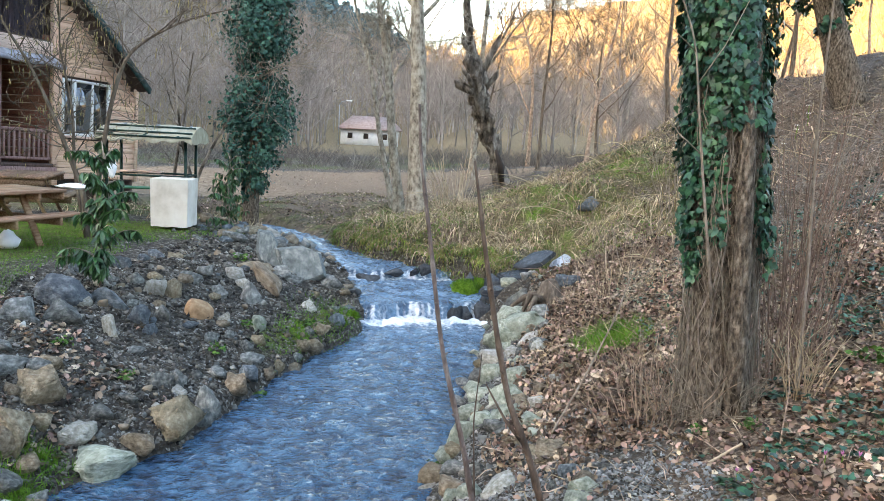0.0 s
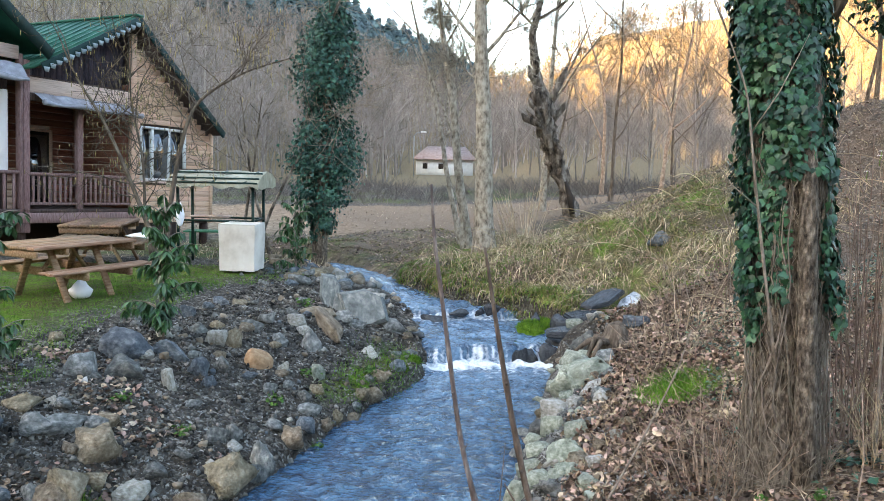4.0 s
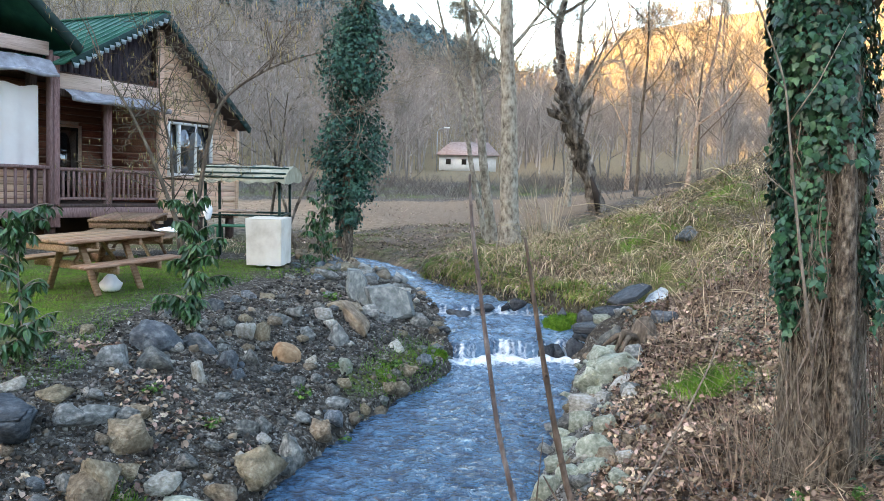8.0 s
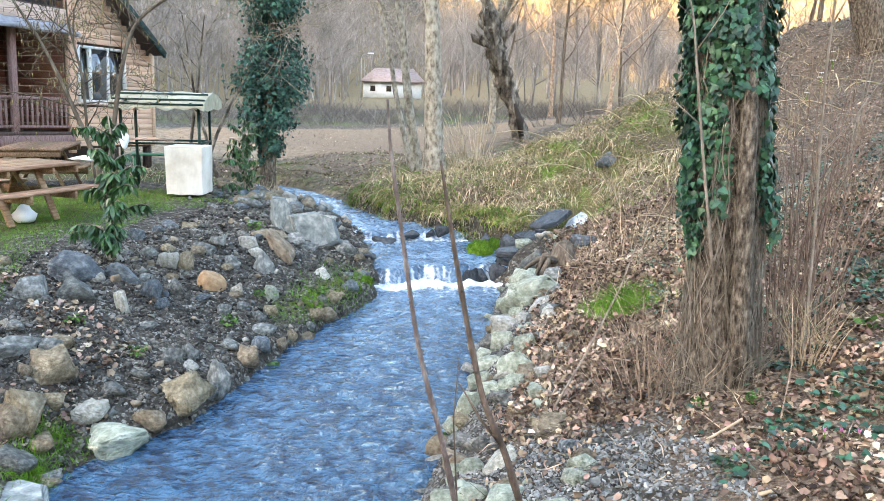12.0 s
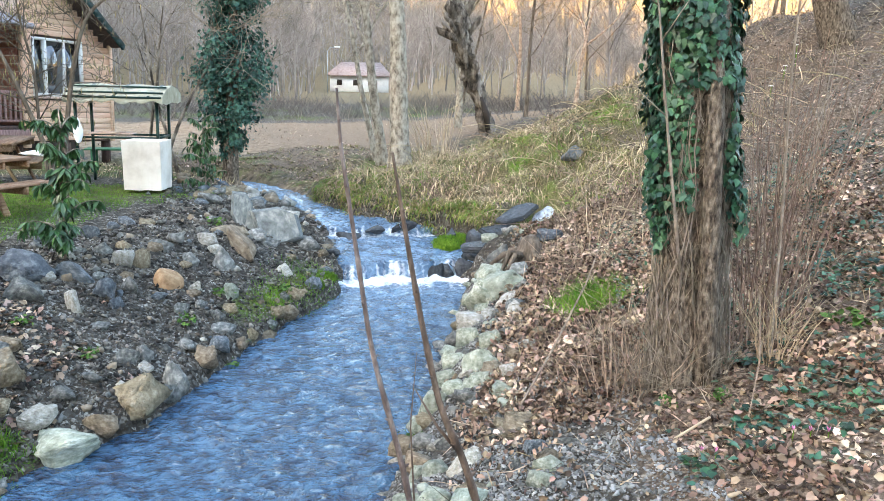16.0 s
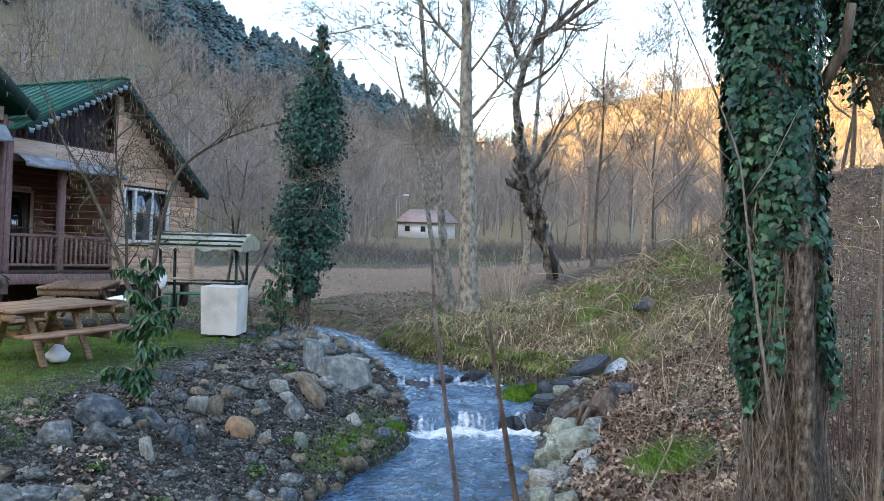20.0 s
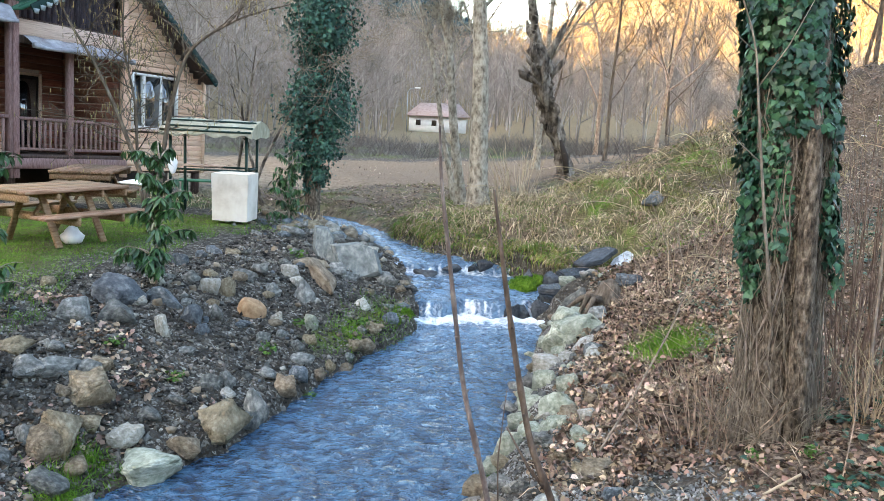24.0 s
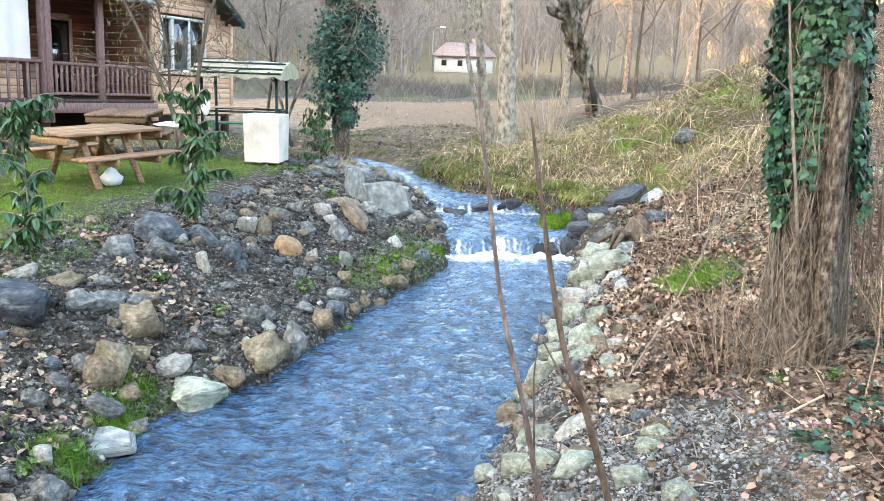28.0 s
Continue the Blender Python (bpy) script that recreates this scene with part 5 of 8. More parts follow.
def gravel(name, x, y, lo, hi, seed, label):
    r = np.random.default_rng(seed)
    n = len(x)
    t = turns(r, n, 0.5, (1, 1)) * (lo + (hi - lo) * r.random(n) ** 3)[:, None, None]
    place = on_ground(x, y, 0.004)
    b = Build()
    for k in range(5):
        i = np.arange(n) % 5 == k
        q = r.normal(0, 1, (7, 3))
        q = q / np.linalg.norm(q, axis=1)[:, None] * 0.5 * (1, 0.8, 0.6)
        hm = bmesh.new()
        for c in q:
            hm.verts.new(c)
        bmesh.ops.convex_hull(hm, input=hm.verts[:])
        bmesh.ops.triangulate(hm, faces=hm.faces[:])
        hm.verts.index_update()
        b.strew([c.co[:] for c in hm.verts], None, [[c.index for c in f.verts] for f in hm.faces], (t[i], place[i]))
        hm.free()
    tagged(part(name, b, GRAVEL if name == "bank_gravel" else SHORE_GRAVEL), label, "gravel", kind="stuff")


n = 30000
y = rng.uniform(3.4, 14.6, n)
x = np.interp(y, L_Y, L_X) - np.maximum(rng.uniform(-0.05, 1, n), -0.03) * np.interp(y, (3, 8, 13), (2.2, 3.3, 2.6))
gravel("bank_gravel", x, y, 0.014, 0.1, 11, "loose grey gravel and pebbles covering the bank")
n = 12000
y = rng.uniform(2.6, 10.5, n) ** 1.0
x = np.interp(y, R_Y, R_X) + rng.uniform(0, 1, n) * np.interp(y, (2.5, 5, 6, 11), (2.0, 1.8, 0.9, 0.8))
gravel("shore_gravel", x, y, 0.015, 0.06, 12, "pale gravel and pebbles along the stream edge")

n = 8000
y = rng.uniform(2.4, 4.9, n)
x = np.interp(y, R_Y, R_X) + 0.1 + rng.random(n) * np.interp(y, (2.4, 4.2, 4.9), (2.1, 1.75, 0.9))
gravel("shore_gravel", x, y, 0.014, 0.055, 15, "grey-blue gravel beside the stream")
n = 8500
y = rng.uniform(4.6, 14.0, n)
x = np.interp(y, L_Y, L_X) - rng.uniform(0.05, 1, n) * np.interp(y, (3, 8, 13), (2.0, 3.0, 2.4))
gravel("pale_chippings", x, y, 0.012, 0.05, 13, "pale stone chips scattered over the gravel bank")


def moss_cushion(at, size, seed):
    """A wet stone under a cushion of bright moss."""
    r = np.random.default_rng(seed)
    t = thing("moss_cushion", at, "bright green moss cushion on a wet rock by the falls", "moss", "moss by the falls")
    me = rock_mesh("cushion", seed, *size, 0.1, 3)
    part("cushion", me, MOSS, t)
    a, b_ = r.uniform(0, 2 * np.pi, 700), r.uniform(0.1, 1, 700)
    p = np.stack([np.cos(a) * np.sqrt(1 - b_ ** 2) * size[0] / 2, np.sin(a) * np.sqrt(1 - b_ ** 2) * size[1] / 2, b_ * size[2] / 2], -1)
    v = np.array([(-0.1, 0, 0), (0.1, 0, 0), (0, 0.3, 1.0)])
    tagged(part("moss_frond", Build().strew(v, None, [[0, 1, 2]], (turns(r, 700, 0.6, (0.03, 0.07)), p)), GRASS, t), kind="stuff")


for n, (px, py, s_) in enumerate(((1.52, 12.62, 0.46), (1.72, 12.9, 0.4), (-0.3, 10.75, 0.3), (-0.42, 10.3, 0.26))):
    moss_cushion((px, py, float(np.interp(py, W_Y, W_Z)) + 0.05 + (0.08 if px < 0 else 0)), (s_, s_ * 0.75, s_ * 0.62), 300 + n)

n = 5000
y = rng.uniform(-5, 3.6, n)
x = np.interp(y, L_Y, L_X) - rng.uniform(0.02, 1, n) * 2.0
gravel("bank_gravel", x, y, 0.015, 0.1, 14, "loose grey gravel and pebbles covering the bank")

# ---- near plants ----
IVY_V = np.array([(0, 0, 0.0), (0.0, -0.42, -0.02), (0.3, -0.42, -0.05), (0.5, -0.12, -0.09), (0.27, 0.05, -0.03), (0.22, 0.22, -0.03), (0.0, 0.6, -0.1), (-0.22, 0.22, -0.03),
                  (-0.27, 0.05, -0.03), (-0.5, -0.12, -0.09), (-0.3, -0.42, -0.05)])
IVY_T = np.array([[0, i, i + 1] for i in range(1, 10)] + [[0, 10, 1]])
LEAF_V = np.array([(0, 0, 0), (0.2, 0.25, 0.05), (0.24, 0.55, 0.06), (0, 1, -0.06), (-0.24, 0.55, 0.06), (-0.2, 0.25, 0.05), (0, 0.5, -0.02)])
LEAF_T = np.array([[0, 1, 6], [1, 2, 6], [2, 3, 6], [3, 4, 6], [4, 5, 6], [5, 0, 6]])
CURL_V = np.array([(-0.3, -0.5, 0.12), (0.28, -0.45, 0.16), (0.42, 0.1, 0.2), (0.0, 0.6, 0.1), (-0.4, 0.1, 0.22), (0, 0, 0.0)])
CURL_T = np.array([[0, 1, 5], [1, 2, 5], [2, 3, 5], [3, 4, 5], [4, 0, 5]])


BARK_RIDGED = mat("ridged_bark", [(0.34, (0.035, 0.026, 0.019)), (0.5, (0.145, 0.112, 0.083)), (0.66, (0.3, 0.245, 0.19))], 34, 0.95, 1.0, stretch=(1, 1, 0.4), bump_scale=44, bump_dist=0.06)


def ivy_tree():
    rng = np.random.default_rng(21)
    bx, by = 2.36, 5.0
    bz = gz1(bx, by) - 0.1
    t = thing("ivy_clad_tree", (bx, by, bz), "thick leaning tree trunk wrapped in dark green ivy on the bank", "tree")
    zs = np.array([0, 0.35, 0.8, 1.4, 2.0, 2.7, 3.4, 4.2, 5.2, 6.5])
    cx = np.array([0.05, 0.04, 0.03, 0.0, -0.03, -0.12, -0.22, -0.36, -0.54, -0.72])
    rr = np.array([0.27, 0.24, 0.22, 0.21, 0.21, 0.21, 0.2, 0.19, 0.17, 0.13])
    zz = np.linspace(0, 6.5, 50)
    ctr = np.stack([np.interp(zz, zs, cx), 0.02 * np.sin(zz * 2), zz], -1)
    me = Build().tube(ctr, np.interp(zz, zs, rr), 40).mesh("trunk", True)
    for v in me.vertices:
        ax = Vector((float(np.interp(v.co.z, zs, cx)), 0.02 * math.sin(v.co.z * 2)))
        d = v.co.xy - ax
        th = math.atan2(d.y, d.x)
        k = 1 + 0.16 * noise.noise(Vector((math.cos(th) * 1.8, math.sin(th) * 1.8, v.co.z * 0.9))) + 0.1 * noise.noise(Vector((math.cos(th) * 5, math.sin(th) * 5, v.co.z * 2.6)))
        v.co.x, v.co.y = ax.x + d.x * k, ax.y + d.y * k
    part("trunk", me, BARK_RIDGED, t)
    # the bare second stem against the trunk
    part("side_stem", Build().tube([(0.09, -0.2, 0.0), (0.06, -0.26, 0.5), (0.03, -0.28, 1.0), (0.0, -0.28, 1.5), (-0.02, -0.25, 2.1), (-0.1, -0.15, 2.9)],
                                   [0.09, 0.07, 0.06, 0.056, 0.05, 0.04], 12), BARK_RIDGED, t, "bare brown bark stem", smooth=True)
    part("stub", Build().tube([(0.1, -0.12, 3.0), (0.2, -0.2, 3.25), (0.22, -0.22, 3.5)], [0.04, 0.032, 0.028], 8), BARK_BROWN, t)

    def leaves(n, zlo, zhi, seed, size):
        r = np.random.default_rng(seed)
        z = zlo + (zhi - zlo) * r.random(n)
        a = r.uniform(0, 2 * np.pi, n)
        # ivy keeps clear of the bare stem low down
        gap = (z < 2.05) & (np.cos(a + 1.5) > 0.86 + 0.06 * np.sin(z * 5))
        low_edge = z < 1.22 + 0.16 * np.sin(a * 3 + 1) + 0.12 * np.sin(a * 7) + 0.08 * np.sin(a * 17)
        keep = ~gap & ~low_edge
        z, a = z[keep], a[keep]
        rad = np.interp(z, zs, rr) + 0.025 + 0.035 * np.sin(a * 3 + z * 3) + 0.03 * np.sin(a * 5 - z * 6) + r.uniform(-0.02, 0.06, len(z))
        rad += 0.05 * np.interp(z, (1, 2.5, 4), (-0.2, 0.2, 0.6))
        c, s = np.cos(a), np.sin(a)
        p = np.stack([np.interp(z, zs, cx) + rad * c, rad * s, z], -1)
        return facing(r, np.stack([c, s, 0.25 + 0 * c], -1), 0.33, size), p
    m, p = leaves(22000, 0.75, 6.4, 22, (0.032, 0.068))
    tagged(part("ivy_leaves", Build().strew(IVY_V, None, IVY_T, (m, p)), IVY, t, "dense ivy leaves"), kind="stuff")
    leaf = Build().add(IVY_V, None, IVY_T).mesh("ivy_leaf")
    m, p = leaves(520, 0.85, 3.6, 23, (0.042, 0.075))
    for mm, pp in list(zip(m, p))[:300]:
        if pp[1] < 0.12:
            o = part("ivy_leaf", leaf, IVY, t)
            o.matrix_local = Matrix.Translation(pp + (pp * (1, 1, 0)) * 0.06) @ Matrix(mm.tolist()).to_4x4()
    # ivy stems climbing the bark
    b = Build()
    for _ in range(150):
        a, z0 = rng.uniform(0, 2 * np.pi), rng.uniform(0, 0.7)
        z = np.linspace(z0, z0 + rng.uniform(1.0, 2.4), 10)
        aa = a + np.cumsum(rng.normal(0, 0.26, 10))
        rad = np.interp(z, zs, rr) + rng.uniform(0.005, 0.04)
        b.tube(np.stack([np.interp(z, zs, cx) + rad * np.cos(aa), rad * np.sin(aa), z], -1), np.full(10, 0.0015 + 0.006 * rng.random() ** 5), 4, cap=False)
    tagged(part("climbing_stem_tangle", b, TWIG, t), kind="stuff")
    # dry fibrous shoots round the foot
    b = Build()
    for _ in range(300):
        a = rng.uniform(0, 2 * np.pi)
        r0 = rng.uniform(0.22, 0.36)
        h = rng.uniform(0.15, 0.95) * rng.uniform(0.4, 1.0) * (1.3 - r0)
        x0, y0 = r0 * math.cos(a), r0 * math.sin(a)
        zg = gz1(bx + x0, by + y0) - bz - 0.04
        k, j = rng.normal(0, 0.3, 2), rng.normal(0, 0.035, (6, 2))
        pts = [(x0 + k[0] * s * s - 0.1 * x0 * s + j[n][0] * s, y0 + k[1] * s * s - 0.1 * y0 * s + j[n][1] * s, zg + h * s) for n, s in enumerate((0, 0.2, 0.4, 0.6, 0.8, 1))]
        b.tube(pts, np.linspace(1, 0.35, 6) * rng.uniform(0.0015, 0.004), 3, cap=False)
    tagged(part("dry_shoot_mat", b, TWIG, t, "grey-brown dry shoots at the foot"), kind="stuff")
    return t


ivy_tree()


def shrub(name, at, stems, height, seed, label, spread=0.35, radius=0.012, material=TWIG_RED, foot=0.25, category="shrub"):
    """A clump of bare upright shoots, each a part, with fine side twigs."""
    rng = np.random.default_rng(seed)
    bx, by = at
    bz = gz1(bx, by)
    t = thing(name, (bx, by, bz), label, category)
    twigs = Build()
    for _ in range(stems):
        a, r0 = rng.uniform(0, 2 * np.pi), foot * rng.random() ** 0.6
        x0, y0 = r0 * math.cos(a), r0 * math.sin(a)
        h = height * rng.uniform(0.55, 1.0)
        lean = np.array([x0, y0]) / foot * spread * rng.uniform(0.4, 1.0) + rng.normal(0, 0.06, 2)
        s = np.linspace(0, 1, 7)
        pts = np.stack([x0 + lean[0] * h * s ** 1.4 + np.cumsum(rng.normal(0, 0.012, 7)), y0 + lean[1] * h * s ** 1.4, gz1(bx + x0, by + y0) - bz - 0.04 + h * s], -1)
        r = radius * rng.uniform(0.45, 1.1)
        part("shoot", Build().tube(pts, r * np.linspace(1, 0.3, 7), 4, cap=False), material, t)
        for _ in range(int(rng.integers(1, 5))):
            i = int(rng.integers(2, 6))
            d = (rng.normal(0, 0.6), rng.normal(0, 0.6), 0.8)
            q = [pts[i] + np.array(d) * u * rng.uniform(0.15, 0.4) for u in (0, 0.5, 1)]
            twigs.tube(q, (r * 0.4, r * 0.3, r * 0.15), 3, cap=False)
    tagged(part("twig_mass", twigs, material, t), kind="stuff")
    return t


shrub("bare_shrub", (3.08, 5.35), 58, 2.2, 31, "clump of bare reddish-brown shoots beside the ivy tree", 0.3, 0.0075, foot=0.26)
shrub("bare_shrub", (3.6, 6.2), 9, 2.0, 32, "thin bare brown shoots on the leafy slope", 0.25, 0.009, foot=0.5)
shrub("bare_shrub", (2.95, 4.85), 26, 0.6, 33, "low fan of dry straw-coloured stalks", 0.9, 0.006, DRY, foot=0.12)
shrub("bare_shrub", (3.1, 9.8), 10, 1.0, 34, "thicket of dry arching stems on the slope", 0.8, 0.007, DRY, foot=0.5)
shrub("bare_shrub", (3.9, 10.6), 9, 1.2, 35, "thicket of dry brown stems on the slope", 0.6, 0.009, TWIG, foot=0.6)
shrub("bare_shrub", (5.2, 12.6), 20, 1.9, 36, "thicket of dry brown stems on the mound", 0.5, 0.01, TWIG, foot=0.7)
shrub("bare_shrub", (1.9, 19.2), 34, 1.3, 37, "pale dry shoots beside the tall trunk", 0.7, 0.012, DRY, foot=0.5)
shrub("bare_shrub", (2.0, 5.1), 34, 0.7, 38, "tangle of dry stalks at the foot of the ivy tree", 0.9, 0.006, BRUSH, foot=0.35)
shrub("bare_shrub", (2.6, 8.8), 11, 0.6, 41, "tangle of dead reddish-brown stems above the rocks", 1.2, 0.007, BRUSH, foot=0.6)
shrub("bare_shrub", (4.6, 8.2), 7, 2.0, 39, "tall thin bare shoots on the leafy slope", 0.25, 0.009, TWIG, foot=0.6)


def sapling(name, pts, radii, label, material, category="sapling", side=(), slim=0.76):
    p = np.array(pts, float)
    t = thing(name, tuple(p[0]), label, category)
    q = p - p[0]
    s = np.linspace(0, 1, len(q))
    u = np.linspace(0, 1, 40)
    c = np.stack([np.interp(u, s, q[:, k]) for k in range(3)], -1)
    for _ in range(3):
        c[1:-1] = (c[:-2] + 2 * c[1:-1] + c[2:]) / 4
    r = np.interp(u, s, radii) * slim
    r = r * (1 + 0.22 * (np.sin(u * 95) > 0.93))
    part("stem", Build().tube(c, r, 10), material, t, smooth=True)
    for f, d, ln in side:
        i = int(f * 39)
        d = np.array(d, float)
        part("side_shoot", Build().tube([c[i], c[i] + d * ln * 0.5, c[i] + d * ln + np.array((0, 0, 0.15 * ln))], (r[i] * 0.6, r[i] * 0.45, r[i] * 0.2), 6), material, t)
    for f in np.arange(0.15, 1.0, 0.085):
        nb = Build()
        i = int(f * 39)
        a = f * 40
        o = np.array((math.cos(a), math.sin(a), 0.6)) * r[i]
        nb.tube([c[i], c[i] + o * 1.3, c[i] + o * 2.3], (r[i] * 0.7, r[i] * 0.55, r[i] * 0.12), 5)
        part("bud", nb, material, t)
    return t


SHOOT = mat("young_shoot_bark", [(0.3, (0.065, 0.044, 0.038)), (0.5, (0.14, 0.102, 0.088)), (0.7, (0.3, 0.245, 0.215))], 30, 0.6, 0.3, stretch=(1, 1, 0.4))
SHOOT_DARK = mat("red_shoot_bark", [(0.3, (0.045, 0.03, 0.022)), (0.5, (0.10, 0.068, 0.05)), (0.7, (0.2, 0.145, 0.11))], 30, 0.65, 0.3, stretch=(1, 1, 0.4))
sapling("young_shoot", [(0.72, 2.72, -0.6), (0.47, 2.72, 0.1), (0.375, 2.7, 0.55), (0.27, 2.72, 0.93), (0.2, 2.75, 1.39), (0.155, 2.78, 1.68), (0.142, 2.8, 1.865)],
        [0.019, 0.0165, 0.0145, 0.0125, 0.0105, 0.009, 0.006], "slender pale brown shoot rising from the stream bank", SHOOT)
sapling("young_shoot", [(0.95, 2.5, -0.55), (0.7, 2.5, 0.26), (0.595, 2.5, 0.6), (0.505, 2.5, 0.8), (0.44, 2.5, 1.08), (0.385, 2.5, 1.36), (0.33, 2.5, 1.67)],
        [0.022, 0.019, 0.0175, 0.0155, 0.0135, 0.0115, 0.006], "slender dark reddish shoot rising from the stream bank", SHOOT_DARK,
        side=((0.36, (-0.62, 0.05, 0.75), 0.26),))
sapling("young_shoot", [(0.52, 2.75, -0.7), (0.44, 2.76, 0.3), (0.42, 2.78, 0.62), (0.44, 2.8, 0.9)], [0.006, 0.005, 0.004, 0.002], "hair-thin bare twig among the shoots", SHOOT_DARK)
sapling("bare_sapling", [(2.26, 4.84, 0.72), (2.2, 4.76, 0.86), (2.15, 4.7, 1.04), (2.06, 4.68, 1.5), (1.96, 4.65, 2.05), (1.9, 4.62, 2.4), (1.72, 4.6, 2.8), (1.45, 4.55, 3.3)],
        [0.011, 0.013, 0.013, 0.011, 0.009, 0.007, 0.006, 0.004], "grey bare sapling leaning before the ivy trunk", TWIG,
        side=((0.62, (0.5, 0, 0.8), 0.6), (0.7, (-0.7, 0.1, 0.6), 0.8), (0.8, (-0.4, -0.1, 0.9), 0.7), (0.5, (-0.6, 0.1, 0.5), 0.5)))
sapling("bare_sapling", [(2.95, 4.9, 0.0), (2.93, 4.9, 1.0), (2.88, 4.9, 2.0), (2.9, 4.9, 3.0), (2.8, 4.9, 4.0)], [0.014, 0.012, 0.01, 0.008, 0.004],
        "straight bare sapling beside the ivy trunk", TWIG, side=((0.4, (0.6, 0, 0.7), 0.6), (0.6, (0.5, 0.2, 0.8), 0.8)))
sapling("fallen_branch", [(1.25, 3.6, -0.32), (1.7, 3.95, -0.16), (2.25, 4.2, 0.02)], [0.008, 0.012, 0.01], "pale dead branch lying on the litter", DRY, "branch")
sapling("fallen_branch", [(1.35, 5.3, -0.35), (1.65, 5.6, 0.0), (1.95, 5.9, 0.42), (2.1, 6.1, 0.7)], [0.012, 0.01, 0.008, 0.005], "grey dead branch leaning on the bank", TWIG, "branch")
sapling("fallen_branch", [(2.4, 4.05, 0.0), (2.62, 4.4, 0.3), (2.78, 4.8, 0.62)], [0.005, 0.005, 0.003], "thin dry branch leaning beside the ivy trunk", BRUSH, "branch")

# litter, ivy and grass
rng = np.random.default_rng(41)


def right_spots(n, y0, y1, d0, d1, power=1.0, r=rng):
    y = r.uniform(y0, y1, n)
    return np.interp(y, R_Y, R_X) + d0 + (d1 - d0) * r.random(n) ** power, y


x1_, y1_ = right_spots(30000, 1.8, 9.5, 0.45, 6.5, 0.8)
x2_, y2_ = right_spots(17000, 8.5, 22, 0.5, 11)
x, y = np.concatenate([x1_, x2_]), np.concatenate([y1_, y2_])
keep = ~((x < 1.95) & (y < 4.9) & (rng.random(len(x)) < 0.88))
x, y = x[keep], y[keep]
b = Build().strew(CURL_V, None, CURL_T, (turns(rng, len(x), 0.55, (0.022, 0.05)), on_ground(x, y, 0.008)))
x, y = right_spots(9000, -8, 2.4, 0.5, 8)
b.strew(CURL_V, None, CURL_T, (turns(rng, len(x), 0.5, (0.03, 0.06)), on_ground(x, y, 0.01)))
x, y = right_spots(26000, 2.2, 8.0, 0.4, 4.6)
keep = (bumps(x, y, 2.2, 0.4) + 0.6 * bumps(x, y, 5.0, 2.4) + rng.normal(0, 0.3, len(x)) > 0.05) & ~((x < 1.95) & (y < 4.8) & (rng.random(len(x)) < 0.85)) & (np.hypot((x - 2.38) / 0.42, (y - 7.45) / 0.6) > 1)
x, y = x[keep], y[keep]
b.strew(CURL_V * (1, 1, 1.7), None, CURL_T, (turns(rng, len(x), 0.8, (0.022, 0.055)), on_ground(x, y, 0.015) + rng.uniform(0, 0.03, (len(x), 1)) * (0, 0, 1)))
x, y = right_spots(9000, 5.0, 11.5, 0.55, 2.6)
keep = np.hypot((x - 2.38) / 0.42, (y - 7.45) / 0.6) > 1
x, y = x[keep], y[keep]
b.strew(CURL_V * (1, 1, 1.7), None, CURL_T, (turns(rng, len(x), 0.8, (0.03, 0.06)), on_ground(x, y, 0.02) + rng.uniform(0, 0.05, (len(x), 1)) * (0, 0, 1)))
tagged(part("leaf_litter", b, DEAD), "brown fallen leaves covering the slope", "leaf litter", kind="stuff")
n = 4200
y = rng.uniform(3.4, 8.0, n)
x = np.interp(y, L_Y, L_X) - 0.25 - 2.6 * rng.random(n)
keep = bumps(x, y, 1.6, 0.9) + 0.25 * (6.5 - y) > 0.0
x, y = x[keep], y[keep]
n = len(x)
b = Build().strew(CURL_V, None, CURL_T, (turns(rng, n, 0.45, (0.03, 0.07)), on_ground(x, y, 0.012)))
tagged(part("leaf_litter", b, DEAD), "scattered brown leaves on the gravel bank", "leaf litter", kind="stuff")

x, y = right_spots(44000, 2.0, 11, 1.0, 7.5)
keep = (bumps(x, y, 2.3, 0.7) + 0.6 * bumps(x, y, 5.1, 1.7) + 0.25 * (x > 2.9) + rng.normal(0, 0.2, len(x)) > 0.15) & (x > 1.75 + 0.2 * (y - 3)) & ((y + 0.5 * x < 8.4) | (rng.random(len(x)) < 0.45))
x, y = x[keep], y[keep]
b = Build().strew(IVY_V, None, IVY_T, (turns(rng, len(x), 0.35, (0.028, 0.06)), on_ground(x, y, 0.03) + rng.uniform(0, 0.04, (len(x), 1)) * (0, 0, 1)))
tagged(part("ground_ivy", b, IVY), "low green ivy creeping through the leaf litter", "ground ivy", kind="stuff")

BLADE_V = np.array([(-0.5, 0, 0), (0.5, 0, 0), (-0.38, 0.12, 0.45), (0.38, 0.12, 0.45), (-0.2, 0.42, 0.8), (0.2, 0.42, 0.8), (0, 0.8, 0.92)])
BLADE_Q, BLADE_T = np.array([[0, 1, 3, 2], [2, 3, 5, 4]]), np.array([[4, 5, 6]])


def blades(name, x, y, length, width, material, label, seed, tilt=0.35, category="grass"):
    r = np.random.default_rng(seed)
    n = len(x)
    t = turns(r, n, tilt)
    ln = r.uniform(length[0], length[1], n)
    scale = np.stack([np.full(n, 1.0) * r.uniform(width[0], width[1], n), ln, ln], -1)
    t = t * scale[:, None, :]
    b = Build().strew(BLADE_V, BLADE_Q, BLADE_T, (t, on_ground(x, y, -0.01)))
    tagged(part(name, b, material), label, category, kind="stuff")


